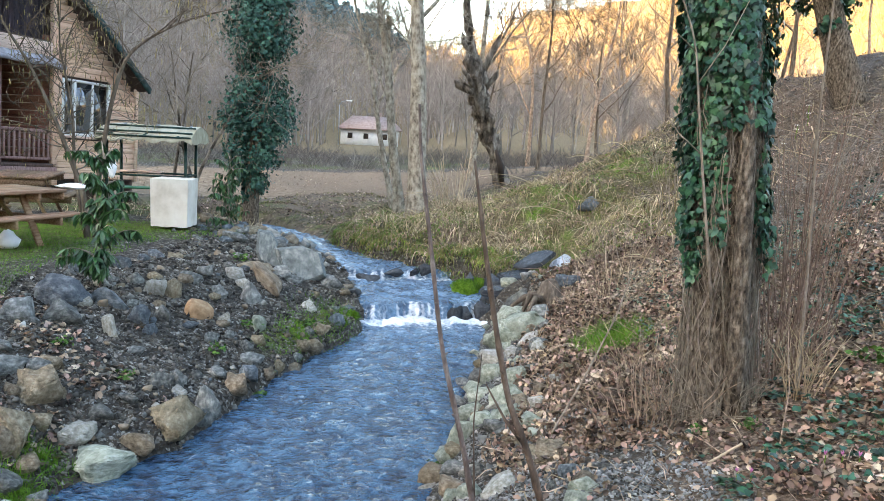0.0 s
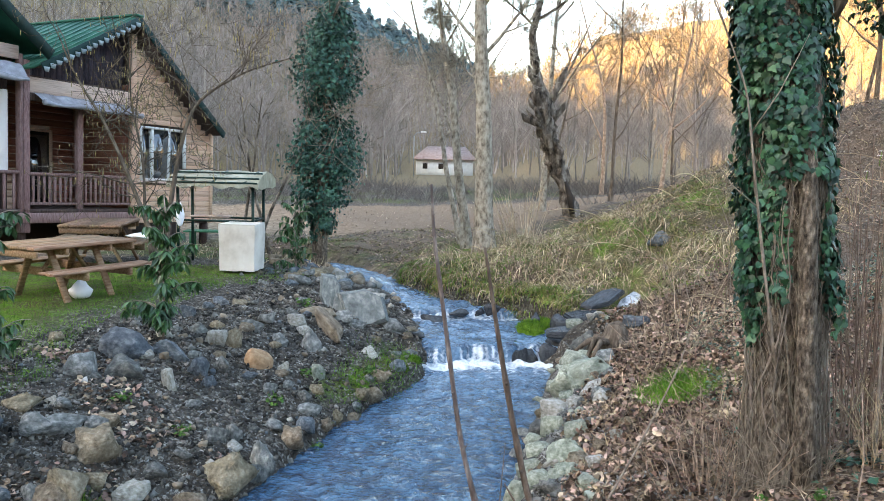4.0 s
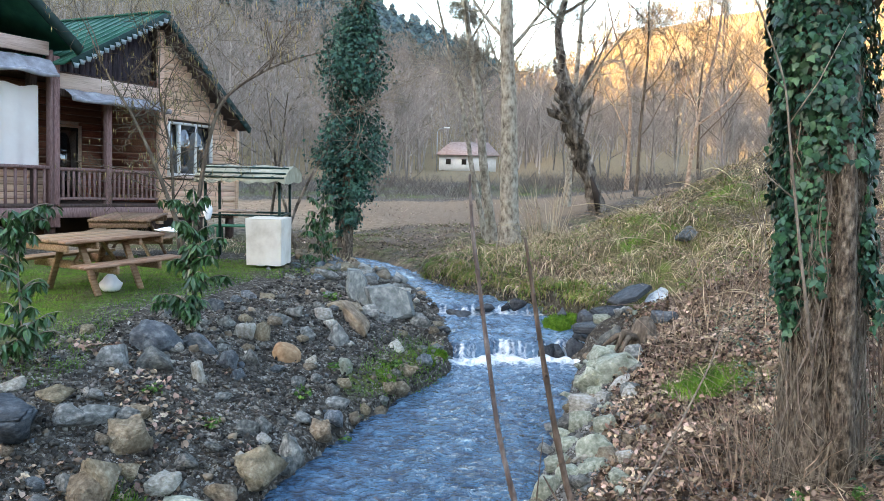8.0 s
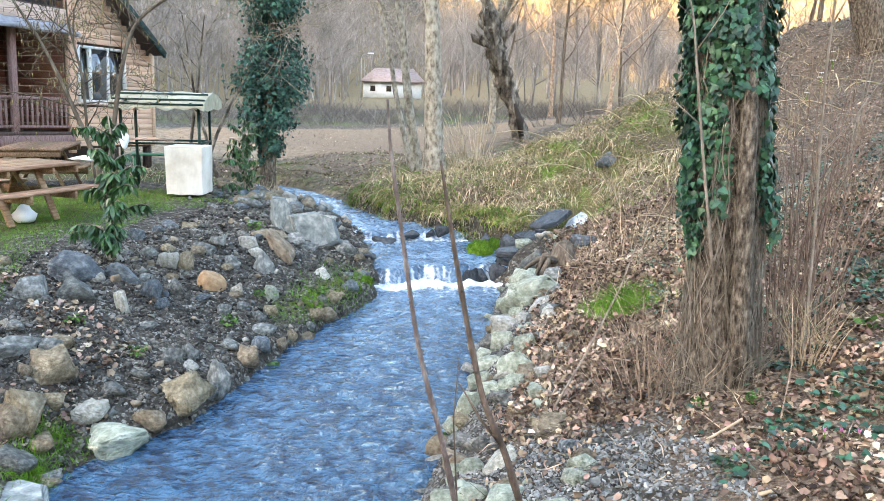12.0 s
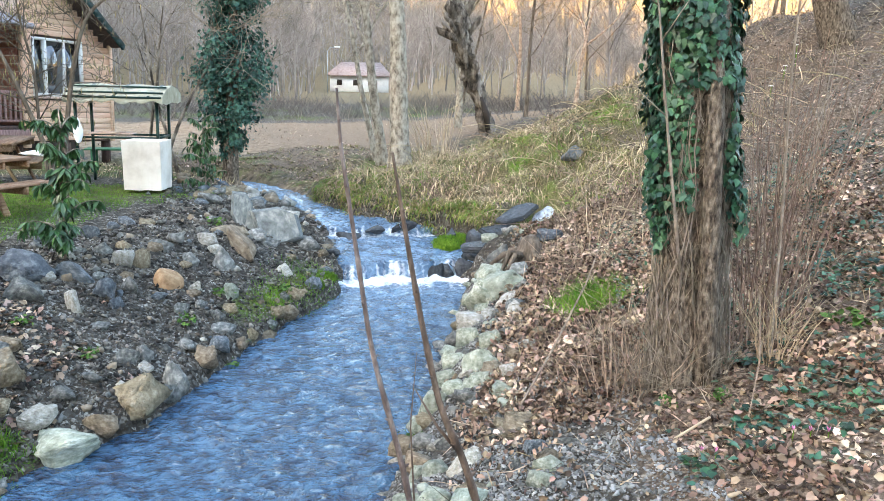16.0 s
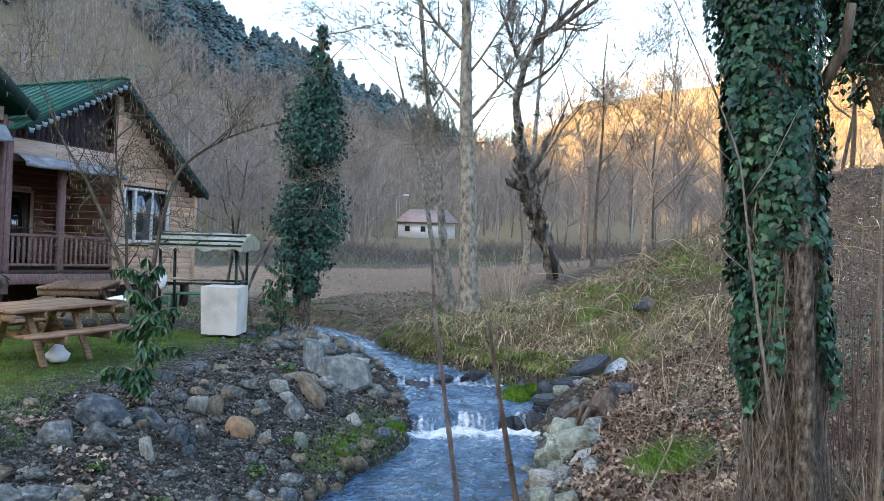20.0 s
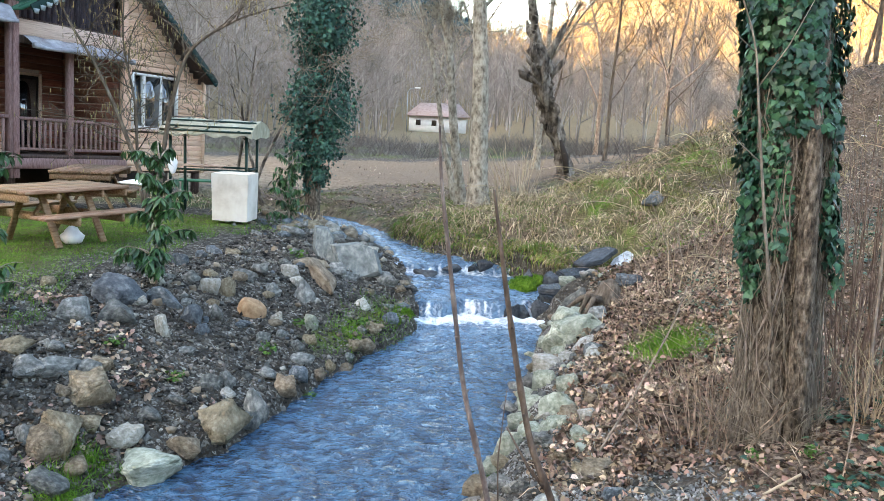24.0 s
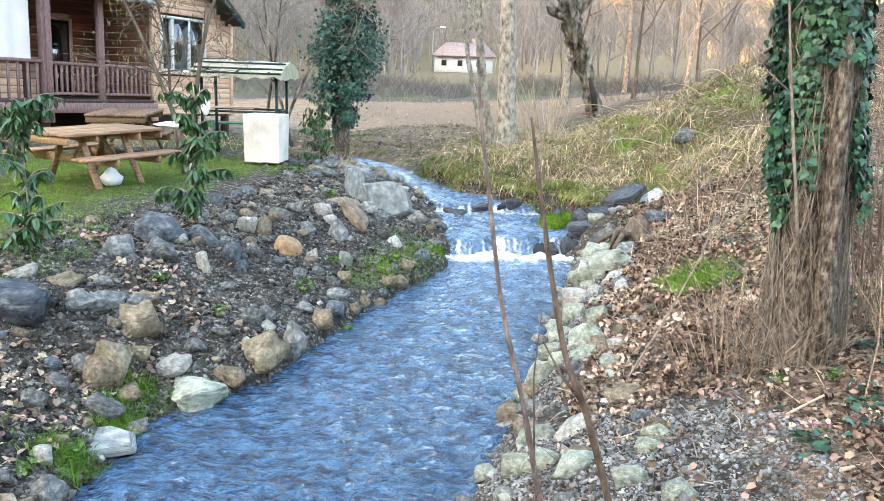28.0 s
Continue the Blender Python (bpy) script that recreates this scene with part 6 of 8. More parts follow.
n = 42000
y = rng.uniform(6.0, 14.6, n)
edge_x = np.interp(y, LAWN_Y, LAWN_X)
x = edge_x + 0.35 - rng.random(n) ** 1.2 * 4.2
keep = bumps(x, y, 2.3, 0.2) + rng.normal(0, 0.5, n) > -0.35
blades("lawn_grass", x[keep], y[keep], (0.015, 0.075), (0.003, 0.007), GRASS, "short green grass of the garden", 43)
px = np.concatenate([rng.normal(2.38, 0.16, 2700), rng.normal(-0.45, 0.2, 900), rng.normal(-0.85, 0.15, 500), rng.normal(1.75, 0.13, 1200), rng.normal(-2.46, 0.1, 700), rng.normal(-2.5, 0.12, 900), rng.normal(-2.34, 0.12, 800), rng.normal(-2.42, 0.12, 500)])
py = np.concatenate([rng.normal(7.45, 0.24, 2700), rng.normal(10.2, 0.5, 900), rng.normal(9.3, 0.4, 500), rng.normal(12.95, 0.13, 1200), rng.normal(5.38, 0.12, 700), rng.normal(4.68, 0.1, 900), rng.normal(5.3, 0.07, 800), rng.normal(5.72, 0.07, 500)])
blades("moss_grass", px, py, (0.04, 0.12), (0.004, 0.009), GRASS, "bright green moss and grass tufts by the stream", 44, 0.5)
x1_, y1_ = right_spots(1000, 5.2, 12, 0.7, 3.6)
x2_, y2_ = right_spots(3500, 13, 18, 0.3, 9)
blades("dry_grass", np.concatenate([x1_, x2_]), np.concatenate([y1_, y2_]), (0.08, 0.32), (0.004, 0.01), DRY, "bleached dry grass lying on the slope", 45, 0.75)
x, y = right_spots(4000, 12.9, 17, 0.0, 2)
keep = bumps(x, y, 1.1, 0.9) + rng.normal(0, 0.4, len(x)) > 0.25
blades("bank_grass", x[keep], y[keep], (0.05, 0.16), (0.006, 0.012), GRASS, "long green grass hanging over the far bank", 46, 0.8)
x, y = right_spots(4500, 13, 17.2, 0.0, 5)
keep = bumps(x, y, 0.9, 2.9) + rng.normal(0, 0.5, len(x)) > -0.1
blades("hanging_grass", x[keep], y[keep], (0.06, 0.18), (0.006, 0.012), OLIVE, "yellowish drooping grass on the far bank", 48, 0.9)
x = rng.uniform(-9, 2, 4500)
y = rng.uniform(15.5, 26, 4500)
keep = (x < np.interp(y, L_Y, L_X) - 0.3)
blades("field_grass", x[keep], y[keep], (0.05, 0.22), (0.008, 0.016), DRY, "dry stubble grass beyond the garden", 47, 0.5)

DROOP_V = np.array([(-0.5, 0, 0), (0.5, 0, 0), (-0.45, 0.25, 0.2), (0.45, 0.25, 0.2), (-0.35, 0.55, 0.16), (0.35, 0.55, 0.16), (-0.25, 0.78, -0.1), (0.25, 0.78, -0.1), (0, 0.92, -0.5)])
DROOP_Q, DROOP_T = np.array([[0, 1, 3, 2], [2, 3, 5, 4], [4, 5, 7, 6]]), np.array([[6, 7, 8]])


def tussocks(name, cx, cy, per, length, width, material, label, seed, aim=None, spread=0.09, wild=0.7):
    """Clumps of long drooping blades; aim: the way they hang over."""
    r = np.random.default_rng(seed)
    n = len(cx) * per
    x, y = np.repeat(cx, per) + r.normal(0, spread, n), np.repeat(cy, per) + r.normal(0, spread, n)
    a = r.uniform(0, 2 * np.pi, n) if aim is None else np.pi / 2 + aim + r.normal(0, wild, n)
    ca, sa, o, z = np.cos(a), np.sin(a), np.ones(n), np.zeros(n)
    rz = np.stack([ca, -sa, z, sa, ca, z, z, z, o], -1).reshape(-1, 3, 3)
    tip = r.normal(0.15, 0.4, n)
    rx = np.stack([o, z, z, z, np.cos(tip), -np.sin(tip), z, np.sin(tip), np.cos(tip)], -1).reshape(-1, 3, 3)
    ln = np.repeat(r.uniform(0.6, 1.3, len(cx)), per) * r.uniform(length[0], length[1], n)
    m = (rz @ rx) * np.stack([r.uniform(width[0], width[1], n), ln, ln], -1)[:, None, :]
    b = Build().strew(DROOP_V, DROOP_Q, DROOP_T, (m, on_ground(x, y, -0.005)))
    tagged(part(name, b, material), label, "grass", kind="stuff")


ey = np.concatenate([rng.uniform(12.8, 16.9, 190), rng.uniform(11.6, 13.2, 24)])
ex = np.interp(ey, R_Y, R_X) + rng.uniform(0.04, 0.4, len(ey))
keep = (rill_notch(ex, ey) < 0.25) & (np.hypot(ex - 2.2, ey - 12.2) > 0.6)
ex, ey = ex[keep], ey[keep]
for mat_, lab, pick, sd in ((OLIVE, "yellow-green grass drooping over the bank edge", 0, 1), (MOSSY, "mossy grass drooping over the bank edge", 1, 2), (GRASS, "green grass drooping over the bank edge", 2, 3), (BRUSH, "dead brown grass drooping over the bank edge", 3, 4)):
    tussocks("bank_tussock_grass", ex[pick::4], ey[pick::4], 26, (0.07, 0.22), (0.01, 0.022), mat_, lab, 400 + sd, aim=0.5, spread=0.13, wild=1.1)
for mat_, lab, count, sd, low, ln in ((DRY, "bleached grass tussocks on the mound", 420, 5, 0.05, (0.1, 0.3)), (OLIVE, "yellow-green grass tussocks on the mound", 420, 6, 0.0, (0.05, 0.16)), (MOSSY, "dark mossy grass tussocks on the mound", 760, 9, -0.1, (0.04, 0.14)),
                                      (BRUSH, "dead brown grass tussocks on the mound", 380, 8, 0.0, (0.08, 0.26)), (GRASS, "mossy green grass tussocks on the mound", 520, 7, 0.22, (0.03, 0.1))):
    mx_, my_ = right_spots(count, 11.5, 20.5, 0.35, 9)
    patch = bumps(mx_, my_, 0.9, sd * 1.7) + 0.5 * bumps(mx_, my_, 2.3, sd * 0.6)
    keep = (rill_notch(mx_, my_) < 0.2) & (np.hypot(mx_ - 2.3, my_ - 12.2) > 0.7) & (patch > low) & (mx_ < 0.2 + 0.42 * my_) & ((my_ < 17.5) | (mx_ > 2.6))
    mx_, my_ = mx_[keep], my_[keep]
    tussocks("mound_tussock_grass", mx_, my_, 22, ln, (0.01, 0.024), mat_, lab, 400 + sd, aim=0.5, spread=0.2, wild=1.3)
# long dead canes arching over the mound
b = Build()
mx_, my_ = right_spots(80, 10.8, 17.5, 0.8, 7)
mz_ = ground_z(mx_, my_)
for x, y, z in zip(mx_, my_, mz_):
    a, ln, up = rng.normal(2.6, 1.1), rng.uniform(0.5, 1.5), rng.uniform(0.25, 0.8)
    way = np.array((math.cos(a), math.sin(a), 0)) * ln
    b.tube([np.array((x, y, z - 0.02)) + way * u + (0, 0, ln * up * u * (1.25 - u)) for u in (0, 0.2, 0.45, 0.7, 1.0)], np.array((1, 0.9, 0.8, 0.6, 0.3)) * rng.uniform(0.005, 0.011), 3, cap=False)
tagged(part("dead_canes", b, DRY), "long dry canes arching over the mound", "dead stems", kind="stuff")
mx_, my_ = right_spots(60, 12.2, 17.2, 0.6, 4.5)
tussocks("mound_straw", mx_, my_, 16, (0.3, 0.75), (0.008, 0.017), DRY, "long bleached straw lying on the mound", 409, aim=0.5, spread=0.12, wild=0.8)
mx_, my_ = right_spots(26, 7.6, 11.5, 0.9, 4)
tussocks("slope_tussock_grass", mx_, my_, 26, (0.12, 0.35), (0.004, 0.009), DRY, "dry grass tussocks on the slope", 410, aim=0.5, spread=0.1)
mx_, my_ = rng.uniform(-5, 5, 60), rng.uniform(18.8, 24, 60)
keep = mx_ > np.interp(my_, R_Y, R_X) + 0.2
tussocks("terrace_grass", mx_[keep], my_[keep], 30, (0.04, 0.1), (0.008, 0.016), OLIVE, "low rough grass on the terrace by the field", 411, spread=0.3)
mx_, my_ = rng.uniform(-5, 5, 90), rng.uniform(18.8, 24, 90)
keep = mx_ > np.interp(my_, R_Y, R_X) + 0.2
tussocks("terrace_grass", mx_[keep], my_[keep], 30, (0.04, 0.12), (0.008, 0.016), DRY, "low dead grass on the terrace by the field", 412, spread=0.3)

x, y = rng.uniform(-9, 9, 9000), rng.uniform(24.5, 38, 9000)
keep = np.sin(y * 6.3 + 0.3 * x) + rng.normal(0, 0.6, 9000) > 0.9
blades("field_stubble", x[keep], y[keep], (0.03, 0.09), (0.015, 0.035), BRUSH, "tan stubble in rows across the field", 413, 0.5)

x, y = rng.uniform(-6, 1.2, 3600), rng.uniform(16.8, 24, 3600)
keep = (x > np.interp(y, R_Y, R_X) + 0.1) | (x < np.interp(y, L_Y, L_X) - 0.1)
x, y = x[keep], y[keep]
b = Build().strew(CURL_V, None, CURL_T, (turns(rng, len(x), 0.35, (0.03, 0.065)), on_ground(x, y, 0.008)))
tagged(part("leaf_litter", b, DEAD), "pale fallen leaves over the rough terrace", "leaf litter", kind="stuff")
x, y = rng.uniform(-6, 1.5, 7000), rng.uniform(17, 24, 7000)
keep = (x > np.interp(y, R_Y, R_X) + 0.1) & (bumps(x, y, 0.8, 4.2) + rng.normal(0, 0.3, 7000) > 0.15)
blades("terrace_weeds", x[keep], y[keep], (0.04, 0.1), (0.01, 0.02), MOSSY, "low green weeds on the terrace", 414, 0.7)

# broken twigs and brush
b = Build()
for zone, n, size in (((1.1, 2.6, 7.6, 10.6), 380, (0.12, 0.5)), ((0.5, 2.2, 3.5, 7.0), 130, (0.1, 0.35)), ((1.2, 7.0, 2.5, 9.0), 260, (0.12, 0.4)), ((0.8, 7.0, 11, 18), 420, (0.25, 0.8))):
    x, y = right_spots(n, zone[2], zone[3], zone[0], zone[1])
    z = ground_z(x, y)
    for i in range(n):
        a, ln, up = rng.uniform(0, 2 * np.pi), rng.uniform(*size), rng.uniform(0, 0.45) ** 1.5
        d = np.array((math.cos(a), math.sin(a), up)) * ln
        p = np.array((x[i], y[i], z[i] + 0.015))
        b.tube([p, p + d * 0.5 + rng.normal(0, 0.02, 3), p + d + (0, 0, -0.05 * ln)], np.array((1, 0.8, 0.3)) * rng.uniform(0.002, 0.006), 3, cap=False)
tagged(part("brushwood", b, BRUSH), "dead twigs and brushwood strewn over the slope", "brushwood", kind="stuff")


def laurel(at, height, seed, count, label, lean=(0, 0)):
    rng = np.random.default_rng(seed)
    x, y = at
    t = thing("cherry_laurel", (x, y, gz1(x, y) - 0.03), label, "shrub", "young laurels")
    me = Build().add(LEAF_V, None, LEAF_T).mesh("leaf")
    main = np.array([(lean[0] * s * s + 0.02 * math.sin(s * 7), lean[1] * s * s, height * s) for s in np.linspace(0, 1, 8)])
    part("stem", Build().tube(main, np.linspace(0.016, 0.005, 8), 6), TWIG, t)
    tips = [(main, 0.25)]
    for k in range(36):
        f = rng.uniform(0.05, 0.95)
        p0 = np.array([np.interp(f * 7, range(8), main[:, j]) for j in range(3)])
        a = rng.uniform(0, 2 * np.pi)
        ln = height * rng.uniform(0.16, 0.36)
        pts = np.array([p0 + np.array((math.cos(a) * 0.8, math.sin(a) * 0.8, 0.95 - 0.6 * s)) * ln * s for s in np.linspace(0, 1, 6)])
        part("branch", Build().tube(pts, np.linspace(0.009, 0.003, 6), 5), TWIG, t)
        tips.append((pts, 0.1))
    rest = Build()
    for k in range(count):
        pts, lo = tips[int(rng.integers(0, len(tips)))]
        f = rng.uniform(lo, 1) * (len(pts) - 1)
        i = min(int(f), len(pts) - 2)
        p = pts[i] + (pts[i + 1] - pts[i]) * (f - i)
        a = rng.uniform(0, 2 * np.pi)
        droop = rng.uniform(0.45, 1.6)
        s = rng.uniform(0.1, 0.175) * (height / 1.7) ** 0.5
        m = Matrix.Translation(p) @ pose(0, 0, 0, 0, 0, math.degrees(a)) @ pose(0, 0, 0, -math.degrees(droop), rng.uniform(-30, 30), 0) @ Matrix.Diagonal((s * 0.62, s, s, 1))
        if k < 300:
            o = part("leaf", me, LAUREL, t)
            o.matrix_local = m
        else:
            rest.add([(m @ Vector(q))[:] for q in LEAF_V], None, LEAF_T)
    if count > 300:
        tagged(part("leaf_mass", rest, LAUREL, t), kind="stuff")
    return t


laurel((-2.98, 8.82), 1.5, 51, 1300, "young cherry laurel with drooping glossy leaves on the gravel bank", (0.04, 0))
laurel((-2.6, 14.6), 1.4, 52, 600, "small cherry laurel with dark leaves beside the grass", (0.0, 0))
laurel((-3.92, 6.98), 1.45, 53, 700, "young cherry laurel with glossy leaves at the lawn edge", (0.05, 0))


def weed(at, size, seed):
    r = np.random.default_rng(seed)
    n = 46
    t = turns(r, n, 0.6, (0.4, 1.0)) * size
    p = np.stack([r.normal(0, 0.35, n), r.normal(0, 0.35, n), r.uniform(0.05, 0.6, n)], -1) * size
    ob = part("weed", Build().strew(LEAF_V * (1.6, 1, 1), None, LEAF_T, (t * 0.4, p)), WEED)
    ob.location = (*at, gz1(*at))
    tagged(ob, "small bright green weed growing in the gravel", "weed", "weeds in the gravel", "stuff")


for n, (wx, wy_, s) in enumerate(((-1.6, 8.15, 0.16), (-1.4, 9.0, 0.14), (-1.85, 11.4, 0.18), (-2.15, 6.95, 0.14), (-2.5, 4.75, 0.13), (-2.62, 4.35, 0.12), (-1.1, 7.85, 0.16),
                                  (2.42, 4.45, 0.11), (2.15, 4.6, 0.1), (1.95, 10.3, 0.18), (3.5, 4.9, 0.2), (0.62, 6.0, 0.14), (-0.75, 9.7, 0.18), (-2.75, 7.0, 0.12))):
    weed((wx, wy_), s, 60 + n)

tree("tall_pale_tree", (1.0, 18.7), 9.6, 0.24, 71, BARK_PALE, "tall straight bare tree with pale mottled bark by the field", lean=(-0.035, 0.0), levels=4, first=0.34, kids=(9, 11),
     bend=0.1, lift=0.3, spread=0.72, steps=14, shrink=(0.25, 0.42), thin=0.007, category="tree", kid=(0.22, 0.42))
tree("slender_tree", (0.62, 19.8), 8.0, 0.13, 72, BARK_PALE, "slender bare many-branched tree behind the pale trunk", lean=(-0.06, 0.0), levels=4, first=0.22, kids=(7, 8),
     bend=0.15, lift=0.25, spread=0.7, steps=12, shrink=(0.3, 0.45), thin=0.006, kid=(0.3, 0.5))
tree("slender_tree", (0.5, 20.3), 6.5, 0.08, 73, BARK_PALE, "slender grey bare tree at the field edge", lean=(-0.16, 0.0), levels=4, first=0.25, kids=(6, 7), bend=0.2, thin=0.006)
tree("slender_tree", (3.2, 27.0), 9.0, 0.12, 74, BARK_PALE, "pale bare tree standing in the field edge", lean=(0.03, 0.0), levels=3, first=0.3, kids=(6, 8), bend=0.1, thin=0.009)
for n, (tx, ty, th) in enumerate(((6.2, 31, 11), (8.6, 33, 12), (10.8, 30, 13), (12.8, 34, 12), (15.5, 31, 13), (7.5, 40, 12), (11.5, 42, 13), (17, 40, 13), (14, 27, 11), (18.5, 30, 12), (5.2, 44, 10), (21, 36, 12))):
    tree("bare_tree", (tx, ty), th * 0.8, 0.075 + 0.015 * (n % 3), 80 + n, BRUSH if n % 2 else BARK_BROWN, "bare grey-brown tree in the wood behind the mound", lean=(0.06 * math.sin(n * 2.1), 0),
         levels=4, first=0.25, kids=(5, 6), bend=0.2, spread=0.78, lift=0.3, thin=0.008, group="bare trees behind the mound")


def pollard():
    """The gnarled old tree: thick twisted trunk with knots, thin upper stem."""
    rng = np.random.default_rng(75)
    x, y = 3.62, 23.0
    z = gz1(x, y)
    t = thing("gnarled_tree", (x, y, z), "old gnarled tree with a hollow twisted trunk and stubs", "tree")
    zs = [-0.1, 0.35, 0.75, 1.6, 2.3, 3.1, 3.72, 4.98, 5.93, 6.8]
    xs = [0.02, -0.08, -0.19, -0.54, -0.8, -0.91, -1.09, -1.29, -1.09, -0.8]
    rs = [0.26, 0.2, 0.19, 0.24, 0.31, 0.26, 0.15, 0.11, 0.09, 0.07]
    u = np.linspace(-0.1, 6.8, 90)
    c = np.stack([np.interp(u, zs, xs), 0.06 * np.sin(u * 1.7), u], -1)
    for _ in range(2):
        c[1:-1] = (c[:-2] + 2 * c[1:-1] + c[2:]) / 4
    rad = np.interp(u, zs, rs)
    low = u < 4.2
    b = Build().tube(c, rad * np.where(low, 0.78, 1.0), 12)
    # twisted ribs of old wood with hollows between
    for k in range(6):
        th = k * 1.05 + 0.55 * u[low] + 0.3 * np.sin(u[low] * 2.1 + k)
        rib = rad[low] * (0.36 + 0.12 * np.sin(u[low] * 3.3 + k * 1.9) + rng.normal(0, 0.05, low.sum()))
        p = c[low] + np.stack([np.cos(th), np.sin(th), 0 * th], -1) * (rad[low] * 0.72)[:, None]
        b.tube(p, np.maximum(rib, 0.02) * np.clip((4.3 - u[low]) / 0.8, 0.1, 1), 7)
    # burrs
    for k in range(16):
        i = int(rng.integers(18, 52))
        th = rng.uniform(0, 6.28)
        p = c[i] + np.array((math.cos(th), math.sin(th), 0)) * rad[i] * 0.85
        s_ = rng.uniform(0.06, 0.13)
        b.tube([p - (0, 0, s_), p - (0, 0, s_ * 0.4), p + (0, 0, s_ * 0.4), p + (0, 0, s_)], (s_ * 0.3, s_ * 0.9, s_ * 0.8, s_ * 0.2), 7)
    me = b.mesh("trunk", True)
    for v in me.vertices:
        k = np.clip((4.6 - v.co.z) / 1.0, 0.15, 1)
        v.co += (noise.noise_vector(v.co * 3.2) * 0.1 + noise.noise_vector(v.co * 8.5) * 0.06) * float(k)
    part("trunk", me, BARK_DARK, t)
    # the hollow is not cut; its shade is a dark tube
    part("hollow", Build().tube([(-0.03, -0.3, 0.1), (-0.1, -0.27, 0.55), (-0.25, -0.26, 1.0)], [0.07, 0.1, 0.04], 8), DARK_IN, t, "dark tube standing in for the shade of a trunk hollow")
    stubs = [((-1.0, -0.1, 2.6), (-1.42, -0.15, 2.72), 0.12), ((-0.75, 0, 3.2), (-0.4, -0.1, 3.9), 0.12), ((-0.65, 0, 2.7), (-0.36, -0.1, 3.05), 0.1)]
    for k in range(9):
        i = int(rng.integers(30, 52))
        th = rng.uniform(0, 6.28)
        o = np.array((math.cos(th), math.sin(th), 0)) * rad[i]
        stubs.append((tuple(c[i] + o * 0.4), tuple(c[i] + o * 1.6 + (0, 0, rng.uniform(0.05, 0.3))), rng.uniform(0.05, 0.1)))
    for p, q, r in stubs:
        p, q = np.array(p), np.array(q)
        d = q - p
        e = q + d * 0.25 + (0, 0, 0.1)
        part("stub", Build().tube([p, p + d * 0.4 + (0, 0, -0.03), q, e], [r * 1.2, r * 0.8, r * 0.85, r * 0.2], 7), BARK_DARK, t)
    out = []
    for p, d, ln, r in (((-0.95, 0, 6.4), (0.5, 0, 1), 3.5, 0.09), ((-1.1, 0, 5.9), (-0.5, 0.2, 0.9), 3.0, 0.07), ((-0.8, 0, 6.8), (0.9, 0.1, 0.35), 4.5, 0.08), ((-1.2, 0, 5.4), (0.9, -0.2, 0.5), 2.6, 0.05),
                        ((-0.8, 0, 6.7), (0.1, 0.3, 1), 3.0, 0.07), ((-1.2, 0, 5.2), (-0.9, 0, 0.6), 2.0, 0.04), ((-0.35, -0.1, 3.95), (0.3, 0, 1), 1.2, 0.025)):
        grow(rng, p, d, ln, r, 3, out, (5, 8), 0.3, 0.1, (0.35, 0.6), 0.3, 8, 0.7, 0.2)
    for o in out:
        if o[2] == 3:
            part("limb", Build().tube(o[0], np.maximum(o[1], 0.008), 6, cap=False), BARK_BROWN, t)
    tagged(part("twig_mass", branch_mesh([o for o in out if o[2] < 3], (3, 3, 4, 4), 0.006), BARK_BROWN, t), kind="stuff")


pollard()


def ivy_column(at, height, label, profile, lean, seed, n, leaf=(0.09, 0.17), material=IVY, bare=0.7, radius=0.2):
    """A tree so full of ivy that it stands as a ragged green column."""
    rng = np.random.default_rng(seed)
    x, y = at
    t = thing("ivy_clad_tree", (x, y, gz1(x, y) - 0.1), label, "tree")
    u = np.linspace(0, height, 30)
    cx = lean[0] * (u / height) + lean[1] * np.sin(u / height * 3.0)
    part("trunk", Build().tube(np.stack([cx, 0 * u, u], -1), np.interp(u, (0, 1, height), (radius * 1.3, radius, 0.04)), 12), BARK_RIDGED, t, smooth=True)
    clumps = n // 60
    zc = rng.uniform(bare, height, clumps * 3)
    wc = np.interp(zc, *profile)
    keep = rng.random(clumps * 3) < wc / max(profile[1]) + 0.1
    zc, wc = zc[keep][:clumps], wc[keep][:clumps]
    ac = rng.uniform(0, 2 * np.pi, len(zc))
    rc = wc * rng.uniform(0.15, 1.2, len(zc)) ** 0.6
    k = len(zc) * 60
    z = np.repeat(zc, 60)
    q = rng.normal(0, 1, (k, 3)) * (0.13, 0.13, 0.15) * np.repeat(np.clip(wc * 1.7, 0.35, 1.1), 60)[:, None]
    a, r = np.repeat(ac, 60), np.repeat(rc, 60)
    p = np.stack([np.interp(z, u, cx) + r * np.cos(a), r * np.sin(a), z], -1) + q
    a = np.arctan2(p[:, 1], p[:, 0] - np.interp(z, u, cx))
    m = facing(rng, np.stack([np.cos(a), np.sin(a), 0.5 + 0 * a], -1), 0.6, leaf)
    tagged(part("crown", Build().strew(IVY_V, None, IVY_T, (m, p)), material, t, "dense dark ivy leaves"), kind="stuff")
    out = []
    for _ in range(26):
        zz = rng.uniform(0.3, 0.98) * height
        aa = rng.uniform(0, 2 * np.pi)
        grow(rng, (np.interp(zz, u, cx), 0, zz), (math.cos(aa), math.sin(aa), 0.4), rng.uniform(0.8, 1.7), 0.02, 2, out, (3, 5), 0.3, 0.1)
    tagged(part("bare_twig_mass", branch_mesh(out, (3, 3, 4), 0.005), TWIG, t), kind="stuff")
    return t


